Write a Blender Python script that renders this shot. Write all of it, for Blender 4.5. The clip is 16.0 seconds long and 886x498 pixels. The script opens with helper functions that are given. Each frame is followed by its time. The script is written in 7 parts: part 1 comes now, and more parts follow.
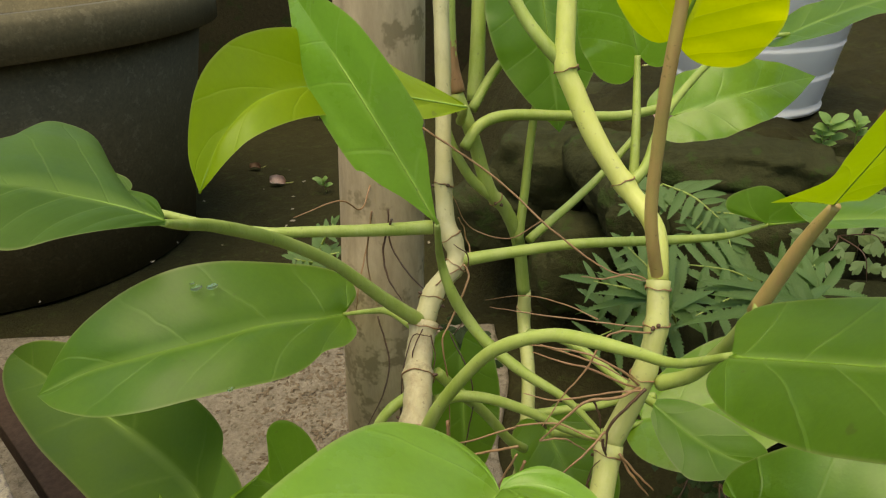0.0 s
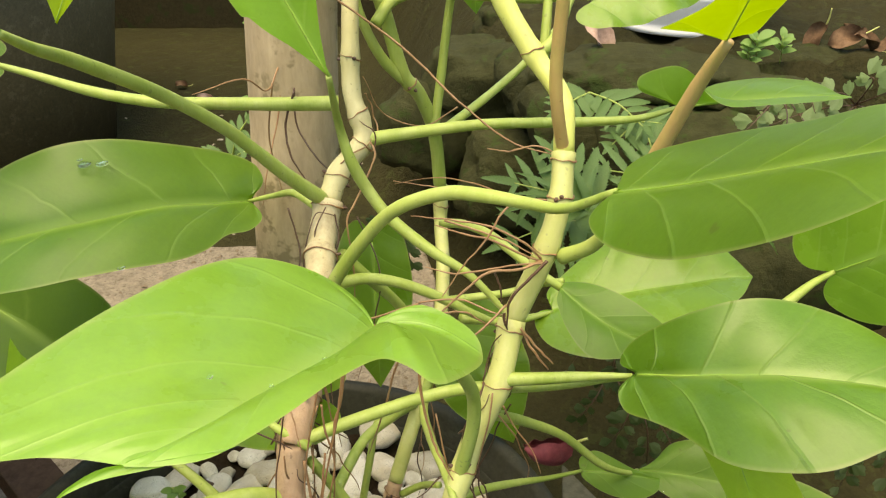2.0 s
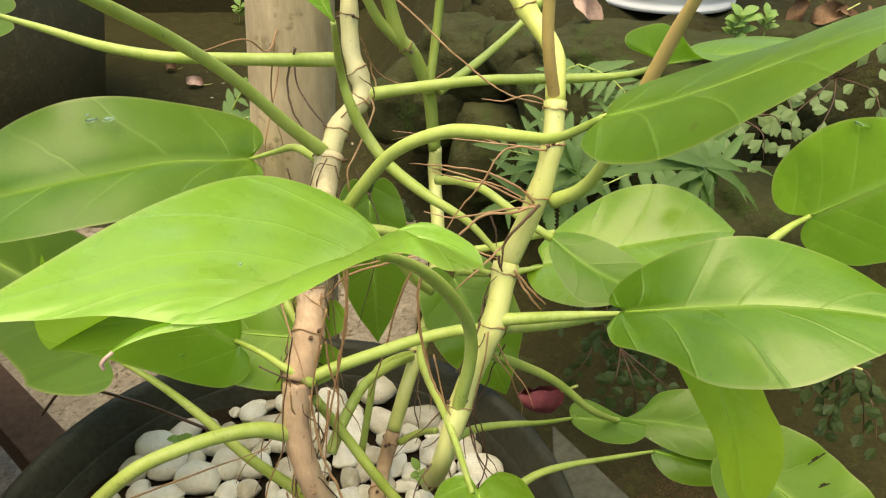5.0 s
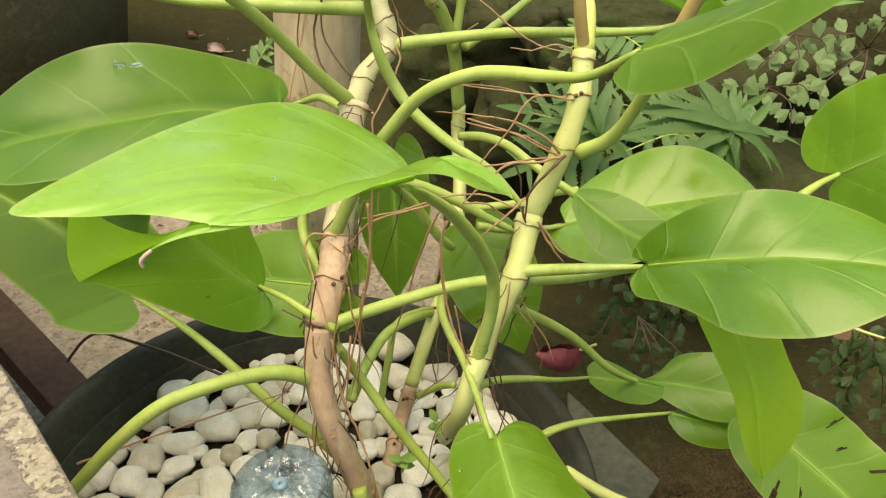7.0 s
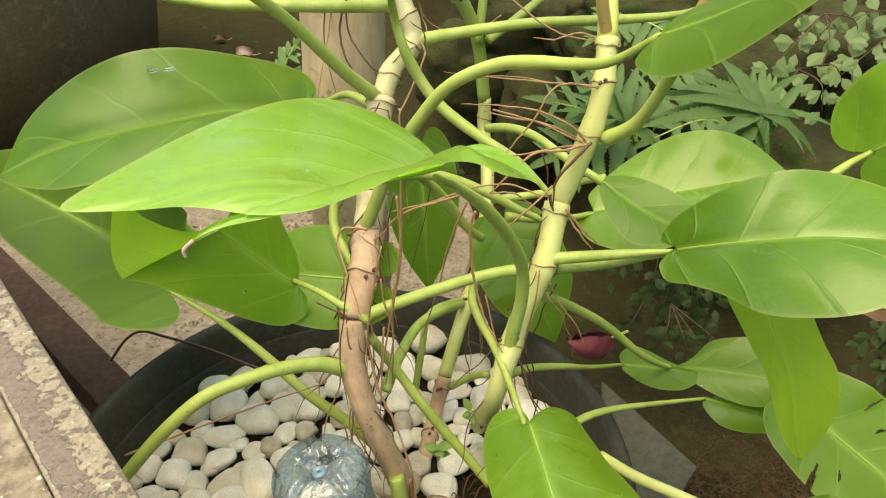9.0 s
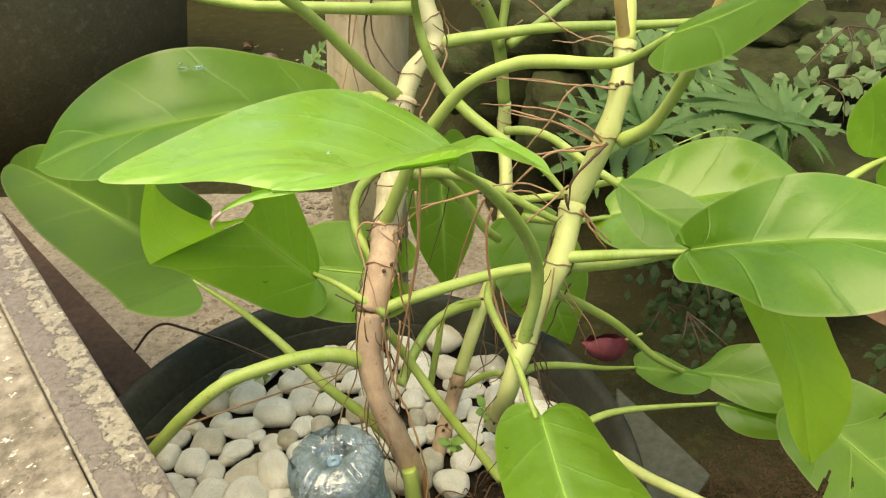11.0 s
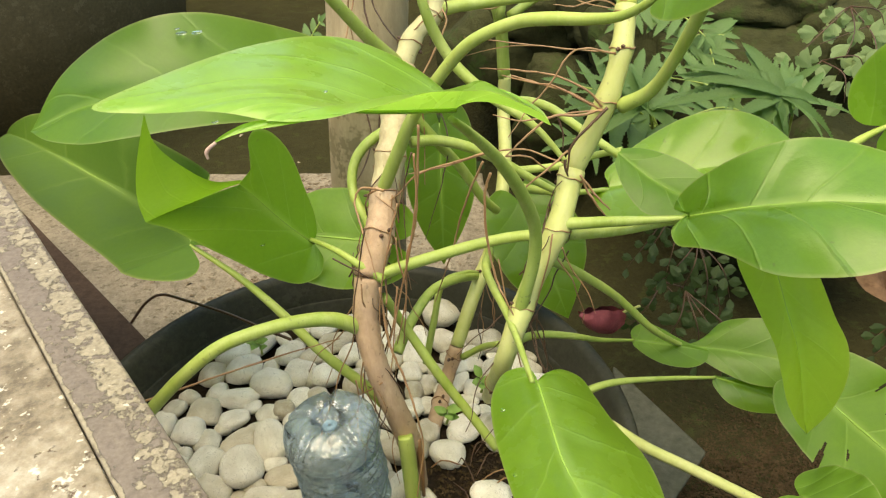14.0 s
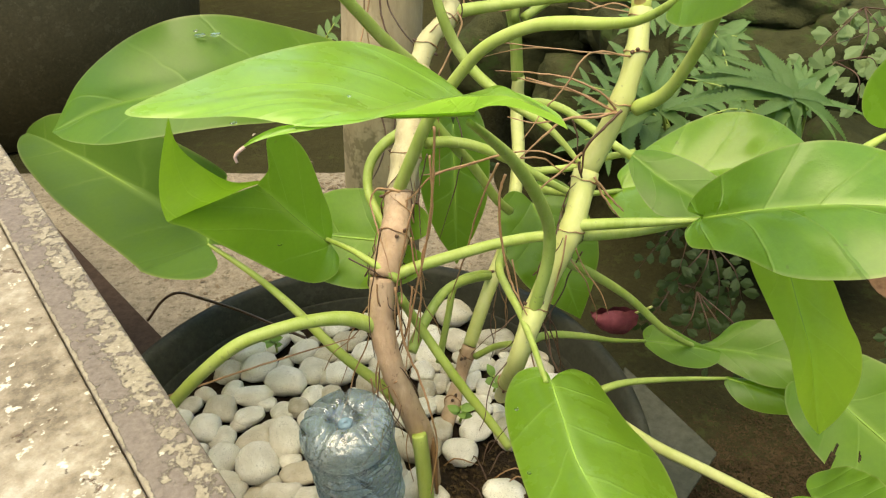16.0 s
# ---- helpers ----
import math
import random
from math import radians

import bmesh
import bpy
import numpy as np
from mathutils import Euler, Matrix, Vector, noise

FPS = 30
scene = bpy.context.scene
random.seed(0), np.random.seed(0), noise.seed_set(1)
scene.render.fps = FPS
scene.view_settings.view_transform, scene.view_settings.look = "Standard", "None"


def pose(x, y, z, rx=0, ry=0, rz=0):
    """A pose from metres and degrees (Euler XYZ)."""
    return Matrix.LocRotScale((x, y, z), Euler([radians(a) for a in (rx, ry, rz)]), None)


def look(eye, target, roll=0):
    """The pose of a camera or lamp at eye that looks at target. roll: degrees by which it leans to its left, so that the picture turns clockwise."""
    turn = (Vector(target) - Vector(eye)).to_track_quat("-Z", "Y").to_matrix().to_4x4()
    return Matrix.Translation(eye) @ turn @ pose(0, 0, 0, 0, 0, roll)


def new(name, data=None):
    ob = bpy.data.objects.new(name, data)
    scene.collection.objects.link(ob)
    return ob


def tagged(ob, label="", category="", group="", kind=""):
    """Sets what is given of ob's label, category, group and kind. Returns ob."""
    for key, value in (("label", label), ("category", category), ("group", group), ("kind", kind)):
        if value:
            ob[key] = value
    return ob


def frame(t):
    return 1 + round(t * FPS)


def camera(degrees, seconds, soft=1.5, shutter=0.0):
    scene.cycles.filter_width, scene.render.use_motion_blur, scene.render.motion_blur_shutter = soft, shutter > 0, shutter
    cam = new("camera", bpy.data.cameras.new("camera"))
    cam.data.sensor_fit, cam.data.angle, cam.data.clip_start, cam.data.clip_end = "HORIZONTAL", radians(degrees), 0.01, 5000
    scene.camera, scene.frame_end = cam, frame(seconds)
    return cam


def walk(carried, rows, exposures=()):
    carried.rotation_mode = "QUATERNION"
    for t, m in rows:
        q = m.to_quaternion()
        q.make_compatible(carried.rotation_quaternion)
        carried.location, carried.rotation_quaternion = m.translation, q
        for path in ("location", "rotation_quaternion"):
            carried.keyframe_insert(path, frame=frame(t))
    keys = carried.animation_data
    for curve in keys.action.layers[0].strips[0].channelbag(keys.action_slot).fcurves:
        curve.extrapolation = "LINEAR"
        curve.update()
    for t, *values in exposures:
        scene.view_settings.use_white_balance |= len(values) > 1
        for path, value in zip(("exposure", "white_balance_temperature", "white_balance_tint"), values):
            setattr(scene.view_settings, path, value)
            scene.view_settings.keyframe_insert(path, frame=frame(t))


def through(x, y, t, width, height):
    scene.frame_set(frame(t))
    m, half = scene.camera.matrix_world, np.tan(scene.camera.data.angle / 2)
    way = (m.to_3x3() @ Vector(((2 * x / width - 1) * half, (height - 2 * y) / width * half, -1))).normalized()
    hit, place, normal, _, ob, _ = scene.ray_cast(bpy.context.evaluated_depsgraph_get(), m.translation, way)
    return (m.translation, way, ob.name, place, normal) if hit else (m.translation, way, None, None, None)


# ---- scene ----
cam = camera(63.5, 16.0, soft=1.2)
PATH = [
    (0, (0.0313, 0.113, 0.799), (-0.03, 1.9188, -0.0585), -2.80),
    (0.5, (0.0417, 0.1075, 0.7672), (0.0407, 1.8839, -0.1517), -0.78),
    (1, (0.0498, 0.1049, 0.7495), (0.0987, 1.8438, -0.2374), 0.20),
    (1.5, (0.0536, 0.1022, 0.7475), (0.1075, 1.8327, -0.2538), 0.09),
    (2, (0.0587, 0.1069, 0.7486), (0.1518, 1.8292, -0.2637), 0.21),
    (2.5, (0.0523, 0.1006, 0.7455), (0.1489, 1.8236, -0.2654), 0.67),
    (3, (0.0545, 0.0854, 0.7305), (0.155, 1.8002, -0.2939), 1.70),
    (3.2, (0.0545, 0.084, 0.7305), (0.1683, 1.7846, -0.3158), 1.19),
    (5.3, (0.049, 0.068, 0.733), (0.1726, 1.7755, -0.3009), 0.47),
    (5.5, (0.0484, 0.0672, 0.7311), (0.1435, 1.7565, -0.3353), 0.39),
    (6, (0.0456, 0.063, 0.7218), (0.1224, 1.7443, -0.3586), 0.50),
    (6.5, (0.0466, 0.0614, 0.7209), (0.1331, 1.744, -0.3567), 0.66),
    (7, (0.0434, 0.058, 0.7151), (0.125, 1.7352, -0.3712), 1.11),
    (7.5, (0.0494, 0.0687, 0.7222), (0.1404, 1.7377, -0.3761), -0.39),
    (8, (0.0513, 0.0676, 0.7177), (0.1639, 1.7362, -0.3791), 0.75),
    (8.5, (0.0475, 0.0652, 0.7271), (0.1231, 1.7383, -0.3662), -0.62),
    (9, (0.0441, 0.0492, 0.716), (0.0398, 1.7226, -0.3793), -2.04),
    (9.2, (0.0441, 0.0497, 0.7167), (0.0255, 1.7169, -0.3879), -2.90),
    (11.3, (0.0462, 0.0323, 0.7127), (-0.0162, 1.7283, -0.3456), -1.76),
    (11.5, (0.0461, 0.0338, 0.7147), (-0.0155, 1.7326, -0.3391), -1.86),
    (12, (0.0458, 0.0269, 0.706), (-0.014, 1.7158, -0.3637), -1.36),
    (12.5, (0.0449, 0.0224, 0.6962), (-0.0235, 1.6948, -0.3985), -1.14),
    (13, (0.0468, 0.0247, 0.6957), (-0.0196, 1.6985, -0.3971), -1.22),
    (13.5, (0.0441, 0.0265, 0.6982), (-0.0086, 1.708, -0.3834), -1.15),
    (14, (0.0466, 0.0251, 0.6957), (-0.0087, 1.7004, -0.3953), -1.22),
    (14.5, (0.0478, 0.0258, 0.6953), (-0.0123, 1.6995, -0.3979), -1.32),
    (15, (0.0493, 0.0252, 0.6908), (-0.0217, 1.6934, -0.4102), -1.78),
    (15.5, (0.0472, 0.0269, 0.6985), (-0.0247, 1.7041, -0.3886), -1.67),
    (16, (0.0426, 0.0204, 0.7), (-0.0385, 1.6936, -0.3926), -1.43),
]
walk(cam, [(t, look(eye, target, roll)) for t, eye, target, roll in PATH],
     exposures=[(0, 0.18, 9800, 3), (0.5, 0.33, 9900, 3), (1.0, 0.74, 10300, 5), (1.5, 0.88, 10300, 5.5), (6, 0.95, 10200, 4), (9, 0.96, 10000, 3), (11.5, 0.96, 9800, 2), (16, 0.96, 9800, 2)])

# ---------------------------------------------------------------- light
world = bpy.data.worlds.new("sky")
world.use_nodes = True
scene.world = world
wt = world.node_tree
sky = wt.nodes.new("ShaderNodeTexSky")
sky.sky_type, sky.sun_disc = "NISHITA", False
sky.sun_elevation, sky.sun_rotation = radians(77), radians(214)
wt.links.new(sky.outputs[0], wt.nodes["Background"].inputs[0])
wt.nodes["Background"].inputs[1].default_value = 0.30
sun = new("sun", bpy.data.lights.new("sun", "SUN"))
sun.data.energy, sun.data.angle, sun.data.color = 2.4, radians(55), (1.0, 0.93, 0.79)
sun.matrix_world = look((-0.5, -0.3, 3.6), (0.0, 0.45, 0.4))

GROUND = -0.10      # the paving round the pot
POT = Vector((-0.056, 0.478, GROUND))
RIM_Z, RIM_R = 0.215, 0.255


# ---------------------------------------------------------------- materials
def material(name):
    m = bpy.data.materials.new(name)
    m.use_nodes = True
    return m, m.node_tree, m.node_tree.nodes["Principled BSDF"]


def node(nt, kind, **values):
    n = nt.nodes.new(kind)
    for k, v in values.items():
        n.inputs[k.replace("_", " ")].default_value = v
    return n


def noise_tex(nt, scale, detail=4.0, rough=0.6, coords="Object", stretch=None):
    tc = nt.nodes.new("ShaderNodeTexCoord")
    n = node(nt, "ShaderNodeTexNoise", Scale=scale, Detail=detail, Roughness=rough)
    if stretch:
        mp = nt.nodes.new("ShaderNodeMapping")
        mp.inputs["Scale"].default_value = stretch
        nt.links.new(tc.outputs[coords], mp.inputs["Vector"])
        nt.links.new(mp.outputs[0], n.inputs["Vector"])
    else:
        nt.links.new(tc.outputs[coords], n.inputs["Vector"])
    return n.outputs["Fac"]


def ramp(nt, fac, *stops):
    r = nt.nodes.new("ShaderNodeValToRGB")
    el = r.color_ramp.elements
    while len(el) < len(stops):
        el.new(0.5)
    for e, (pos, col) in zip(el, stops):
        e.position = pos
        e.color = (*col, 1.0) if len(col) == 3 else col
    nt.links.new(fac, r.inputs[0])
    return r.outputs[0]


def mix(nt, fac, a, b, kind="MIX"):
    m = nt.nodes.new("ShaderNodeMix")
    m.data_type, m.blend_type = "RGBA", kind
    for sock, v in ((m.inputs[0], fac), (m.inputs[6], a), (m.inputs[7], b)):
        if isinstance(v, (int, float)):
            sock.default_value = v
        elif isinstance(v, tuple):
            sock.default_value = (*v, 1.0)
        else:
            nt.links.new(v, sock)
    return m.outputs[2]


def bump(nt, bsdf, height, strength, distance):
    b = node(nt, "ShaderNodeBump", Strength=strength, Distance=distance)
    nt.links.new(height, b.inputs["Height"])
    nt.links.new(b.outputs[0], bsdf.inputs["Normal"])
    return b.outputs[0]


def maths(nt, op, a, b=None):
    m = nt.nodes.new("ShaderNodeMath")
    m.operation = op
    for sock, v in zip(m.inputs, (a, b)):
        if v is None:
            continue
        if isinstance(v, (int, float)):
            sock.default_value = v
        else:
            nt.links.new(v, sock)
    return m.outputs[0]


def mottled(name, a, b, scale, rough=0.7, relief=0.4, depth=0.002, fine=None, c=None, metal=0.0, stretch=None):
    """A surface whose colour wanders between a and b (with flecks of c) at two scales, with fine relief."""
    m, nt, p = material(name)
    big = noise_tex(nt, scale, 6, 0.65, stretch=stretch)
    small = noise_tex(nt, fine or scale * 7, 5, 0.7, stretch=stretch)
    col = ramp(nt, big, (0.32, a), (0.68, b))
    col = mix(nt, 0.45, col, ramp(nt, small, (0.3, tuple(x * 0.55 for x in a)), (0.7, tuple(min(1, x * 1.25) for x in b))))
    if c:
        spots = noise_tex(nt, scale * 2.7, 4, 0.75)
        col = mix(nt, ramp(nt, spots, (0.56, (0, 0, 0)), (0.62, (1, 1, 1))), col, c)
    nt.links.new(col, p.inputs["Base Color"])
    p.inputs["Roughness"].default_value, p.inputs["Metallic"].default_value = rough, metal
    p.inputs["Specular IOR Level"].default_value = 0.5 if rough < 0.7 else 0.1
    both = maths(nt, "ADD", maths(nt, "MULTIPLY", big, 0.6), small)
    bump(nt, p, both, relief, depth)
    return m


def leaf_material(name, dark, light, vein, glow, gloss=0.30, through=0.46, coat=0.4, relief=0.22):
    """A leaf: pale veins that sweep towards the tip, a blotchy blade, and light that shines through it."""
    m, nt, p = material(name)
    uv = nt.nodes.new("ShaderNodeUVMap")
    uv.uv_map = "blade"
    sep = nt.nodes.new("ShaderNodeSeparateXYZ")
    nt.links.new(uv.outputs[0], sep.inputs[0])
    across = maths(nt, "ABSOLUTE", maths(nt, "SUBTRACT", sep.outputs[1], 0.5))
    phase = maths(nt, "ADD", sep.outputs[0], maths(nt, "MULTIPLY", noise_tex(nt, 14.0, 3), 0.34))
    near_vein = maths(nt, "ABSOLUTE", maths(nt, "SUBTRACT", maths(nt, "FRACT", phase), 0.5))
    inner = ramp(nt, across, (0.10, (1, 1, 1)), (0.45, (0.25, 0.25, 0.25)))
    lines = maths(nt, "MULTIPLY", ramp(nt, near_vein, (0.0, (1, 1, 1)), (0.016, (0.6, 0.6, 0.6)), (0.05, (0, 0, 0))), inner)
    fine_phase = maths(nt, "ADD", maths(nt, "MULTIPLY", sep.outputs[0], 5.0), maths(nt, "MULTIPLY", noise_tex(nt, 60.0, 2), 0.8))
    small = ramp(nt, maths(nt, "ABSOLUTE", maths(nt, "SUBTRACT", maths(nt, "FRACT", fine_phase), 0.5)), (0.0, (1, 1, 1)), (0.12, (0, 0, 0)))
    rib = ramp(nt, across, (0.0, (1, 1, 1)), (0.022, (0.7, 0.7, 0.7)), (0.060, (0, 0, 0)))
    broad = noise_tex(nt, 7.0, 3, 0.5)
    blot = noise_tex(nt, 26.0, 5, 0.6)
    fine = noise_tex(nt, 230.0, 3, 0.7)
    info = nt.nodes.new("ShaderNodeObjectInfo")
    tone = maths(nt, "ADD", maths(nt, "MULTIPLY", blot, 0.35), maths(nt, "MULTIPLY", broad, 0.45))
    tone = maths(nt, "ADD", tone, maths(nt, "MULTIPLY", info.outputs["Random"], 0.20))
    base = ramp(nt, tone, (0.32, dark), (0.68, light))
    base = mix(nt, maths(nt, "MULTIPLY", ramp(nt, fine, (0.35, (0, 0, 0)), (0.7, (1, 1, 1))), 0.20), base, tuple(x * 0.6 for x in dark))
    base = mix(nt, maths(nt, "MULTIPLY", small, 0.03), base, vein)
    specks = noise_tex(nt, 95.0, 2, 0.5)
    base = mix(nt, maths(nt, "MULTIPLY", ramp(nt, specks, (0.745, (0, 0, 0)), (0.77, (1, 1, 1))), 0.45), base, (0.10, 0.09, 0.03))
    veinmask = maths(nt, "MAXIMUM", maths(nt, "MULTIPLY", lines, 0.40), maths(nt, "MULTIPLY", rib, 0.65))
    col = mix(nt, veinmask, base, vein)
    margin = ramp(nt, across, (0.478, (0, 0, 0)), (0.495, (1, 1, 1)))
    col = mix(nt, maths(nt, "MULTIPLY", margin, 0.28), col, (0.50, 0.46, 0.22))
    nt.links.new(col, p.inputs["Base Color"])
    nt.links.new(ramp(nt, blot, (0.3, (gloss - 0.05,) * 3), (0.7, (gloss + 0.13,) * 3)), p.inputs["Roughness"])
    p.inputs["Specular IOR Level"].default_value = 0.5
    p.inputs["Coat Weight"].default_value, p.inputs["Coat Roughness"].default_value = coat, 0.30
    height = ramp(nt, near_vein, (0.0, (0, 0, 0)), (0.04, (0.45, 0.45, 0.45)), (0.2, (0.75, 0.75, 0.75)), (0.5, (0.85, 0.85, 0.85)))
    height = maths(nt, "ADD", height, maths(nt, "MULTIPLY", blot, 0.8))
    height = maths(nt, "ADD", height, maths(nt, "MULTIPLY", fine, 0.10))
    nrm = bump(nt, p, height, relief, 0.003)
    tr = nt.nodes.new("ShaderNodeBsdfTranslucent")
    nt.links.new(mix(nt, 0.6, col, glow), tr.inputs["Color"])
    nt.links.new(nrm, tr.inputs["Normal"])
    ms = nt.nodes.new("ShaderNodeMixShader")
    ms.inputs[0].default_value = through
    nt.links.new(p.outputs[0], ms.inputs[1])
    nt.links.new(tr.outputs[0], ms.inputs[2])
    nt.links.new(ms.outputs[0], nt.nodes["Material Output"].inputs[0])
    return m


LEAF_MID = leaf_material("leaf_mid_green", (0.080, 0.195, 0.018), (0.160, 0.315, 0.030), (0.28, 0.44, 0.10), (0.30, 0.58, 0.035), gloss=0.40, coat=0.15)
LEAF_SOFT = leaf_material("leaf_soft_green", (0.11, 0.24, 0.020), (0.20, 0.37, 0.035), (0.31, 0.48, 0.10), (0.34, 0.64, 0.04), gloss=0.5, coat=0.1)
LEAF_OLIVE = leaf_material("leaf_yellowish_green", (0.27, 0.44, 0.040), (0.38, 0.58, 0.060), (0.42, 0.60, 0.10), (0.70, 0.95, 0.09), gloss=0.4, through=0.6, coat=0.1)
LEAF_LIGHT = leaf_material("leaf_light_green", (0.145, 0.31, 0.028), (0.27, 0.49, 0.052), (0.38, 0.58, 0.15), (0.44, 0.78, 0.07), gloss=0.22, through=0.5)
LEAF_GLOSSY = leaf_material("leaf_glossy_green", (0.100, 0.235, 0.022), (0.185, 0.37, 0.040), (0.38, 0.54, 0.15), (0.36, 0.64, 0.05), gloss=0.30, through=0.42, coat=0.25, relief=0.5)
LEAF_PALE = leaf_material("leaf_pale_green", (0.145, 0.335, 0.034), (0.265, 0.51, 0.068), (0.39, 0.60, 0.15), (0.46, 0.83, 0.10), gloss=0.26, through=0.47)
LEAF_YOUNG = leaf_material("leaf_young_green", (0.20, 0.34, 0.012), (0.30, 0.44, 0.02), (0.38, 0.52, 0.06), (0.54, 0.72, 0.02), gloss=0.5, through=0.5, coat=0.1)
LEAF_LIME = leaf_material("leaf_lime", (0.50, 0.60, 0.012), (0.64, 0.72, 0.02), (0.66, 0.74, 0.10), (0.92, 0.94, 0.02), gloss=0.45, through=0.6, coat=0.1)
# Shade on low, rear and left-hand leaves is put into these two greens.
LEAF_SHADED = leaf_material("leaf_shaded_green", (0.070, 0.165, 0.014), (0.135, 0.265, 0.025), (0.22, 0.38, 0.08), (0.26, 0.50, 0.04))
LEAF_DEEP_SHADE = leaf_material("leaf_deep_shade", (0.056, 0.140, 0.015), (0.112, 0.225, 0.024), (0.20, 0.33, 0.07), (0.20, 0.42, 0.035), gloss=0.62, coat=0.0)


def stem_material(name, a, b, c, streak=0.4, rough=0.48, relief=0.35):
    """A stalk: soft change of colour along it, fibres, and small dark spots."""
    m, nt, p = material(name)
    big = noise_tex(nt, 16.0, 4, 0.6)
    streaks = noise_tex(nt, 110.0, 5, 0.7, stretch=(1, 1, 0.14))
    flakes = noise_tex(nt, 55.0, 6, 0.75, stretch=(1, 1, 0.5))
    col = ramp(nt, big, (0.34, a), (0.66, b))
    col = mix(nt, maths(nt, "MULTIPLY", ramp(nt, streaks, (0.42, (0, 0, 0)), (0.70, (1, 1, 1))), streak), col, c)
    col = mix(nt, maths(nt, "MULTIPLY", ramp(nt, flakes, (0.55, (0, 0, 0)), (0.66, (1, 1, 1))), streak * 0.7), col, tuple(x * 0.6 for x in c))
    spots = noise_tex(nt, 240.0, 2, 0.5)
    col = mix(nt, maths(nt, "MULTIPLY", ramp(nt, spots, (0.68, (0, 0, 0)), (0.72, (1, 1, 1))), 0.45), col, tuple(x * 0.35 for x in c))
    nt.links.new(col, p.inputs["Base Color"])
    p.inputs["Roughness"].default_value = rough
    bump(nt, p, maths(nt, "ADD", maths(nt, "ADD", streaks, flakes), maths(nt, "MULTIPLY", big, 0.6)), relief, 0.0015)
    return m


STEM_GREEN = stem_material("petiole_green", (0.225, 0.315, 0.055), (0.35, 0.44, 0.105), (0.45, 0.51, 0.20), 0.4, 0.52, 0.5)
STEM_PALE = stem_material("stem_pale_green", (0.39, 0.43, 0.13), (0.52, 0.54, 0.21), (0.60, 0.58, 0.32))
STEM_CREAM = stem_material("stem_cream", (0.46, 0.43, 0.22), (0.57, 0.53, 0.31), (0.42, 0.38, 0.21), 0.5, 0.55, 0.6)
STEM_YELLOW = stem_material("stem_yellow", (0.50, 0.56, 0.13), (0.62, 0.66, 0.19), (0.70, 0.70, 0.32))
STEM_RED = stem_material("petiole_red_brown", (0.50, 0.29, 0.13), (0.52, 0.37, 0.14), (0.47, 0.43, 0.12))
MIDRIB = stem_material("midrib_pale", (0.22, 0.40, 0.045), (0.30, 0.48, 0.075), (0.36, 0.53, 0.11))
MIDRIB_DARK = stem_material("midrib_green", (0.14, 0.27, 0.027), (0.20, 0.34, 0.042), (0.25, 0.38, 0.065))
BARK_TAN = stem_material("stem_tan_bark", (0.39, 0.255, 0.165), (0.53, 0.385, 0.265), (0.29, 0.175, 0.11), 0.6, 0.7, 0.9)
BARK_PALE = stem_material("stem_cream_bark", (0.47, 0.41, 0.23), (0.59, 0.52, 0.33), (0.33, 0.24, 0.14), 0.7, 0.65, 0.8)
ROOT = stem_material("aerial_root", (0.24, 0.125, 0.062), (0.38, 0.225, 0.12), (0.15, 0.075, 0.04))
ROOT_DARK = stem_material("aerial_root_dark", (0.06, 0.03, 0.02), (0.12, 0.06, 0.035), (0.05, 0.03, 0.02))
SHEATH = stem_material("dry_sheath", (0.22, 0.11, 0.05), (0.36, 0.20, 0.10), (0.14, 0.07, 0.03), 0.7)
CONCRETE = mottled("rough_concrete", (0.165, 0.137, 0.103), (0.34, 0.295, 0.232), 22.0, 0.9, 1.0, 0.009, 110, (0.15, 0.128, 0.095))
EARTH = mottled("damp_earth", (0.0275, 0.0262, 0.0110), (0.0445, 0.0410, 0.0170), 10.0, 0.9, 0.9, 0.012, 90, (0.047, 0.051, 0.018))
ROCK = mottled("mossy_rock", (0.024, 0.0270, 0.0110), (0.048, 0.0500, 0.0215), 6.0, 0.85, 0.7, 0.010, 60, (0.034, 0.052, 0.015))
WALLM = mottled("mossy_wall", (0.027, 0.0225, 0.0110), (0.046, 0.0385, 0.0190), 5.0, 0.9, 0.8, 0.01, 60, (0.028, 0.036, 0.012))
POTM = mottled("black_plastic", (0.026, 0.0265, 0.0190), (0.042, 0.0425, 0.033), 20.0, 0.55, 0.22, 0.001, 160, (0.045, 0.045, 0.036))
POTM.node_tree.nodes["Principled BSDF"].inputs["Specular IOR Level"].default_value = 0.2
DUSTY = mottled("dusty_black_plastic", (0.078, 0.066, 0.034), (0.112, 0.094, 0.050), 14.0, 0.6, 0.2, 0.001, 120, (0.128, 0.108, 0.062))
DUSTY.node_tree.nodes["Principled BSDF"].inputs["Specular IOR Level"].default_value = 0.25
SOIL = mottled("potting_soil", (0.022, 0.015, 0.010), (0.058, 0.040, 0.027), 30.0, 0.95, 1.0, 0.008, 200)
WHITEP, wpn, wpp = material("white_plastic")
wpn.links.new(ramp(wpn, noise_tex(wpn, 9.0, 5), (0.3, (0.84, 0.84, 0.86)), (0.6, (0.90, 0.90, 0.91))), wpp.inputs["Base Color"])
wpp.inputs["Roughness"].default_value = 0.4
bump(wpn, wpp, noise_tex(wpn, 60.0, 3), 0.05, 0.001)
POSTM = mottled("weathered_post", (0.35, 0.275, 0.180), (0.50, 0.405, 0.285), 7.0, 0.8, 0.5, 0.003, 50, (0.24, 0.195, 0.125), stretch=(1, 1, 0.25))
STONEFLAG = mottled("grey_flagstone", (0.068, 0.068, 0.049), (0.112, 0.110, 0.082), 14.0, 0.85, 0.6, 0.003, 90)

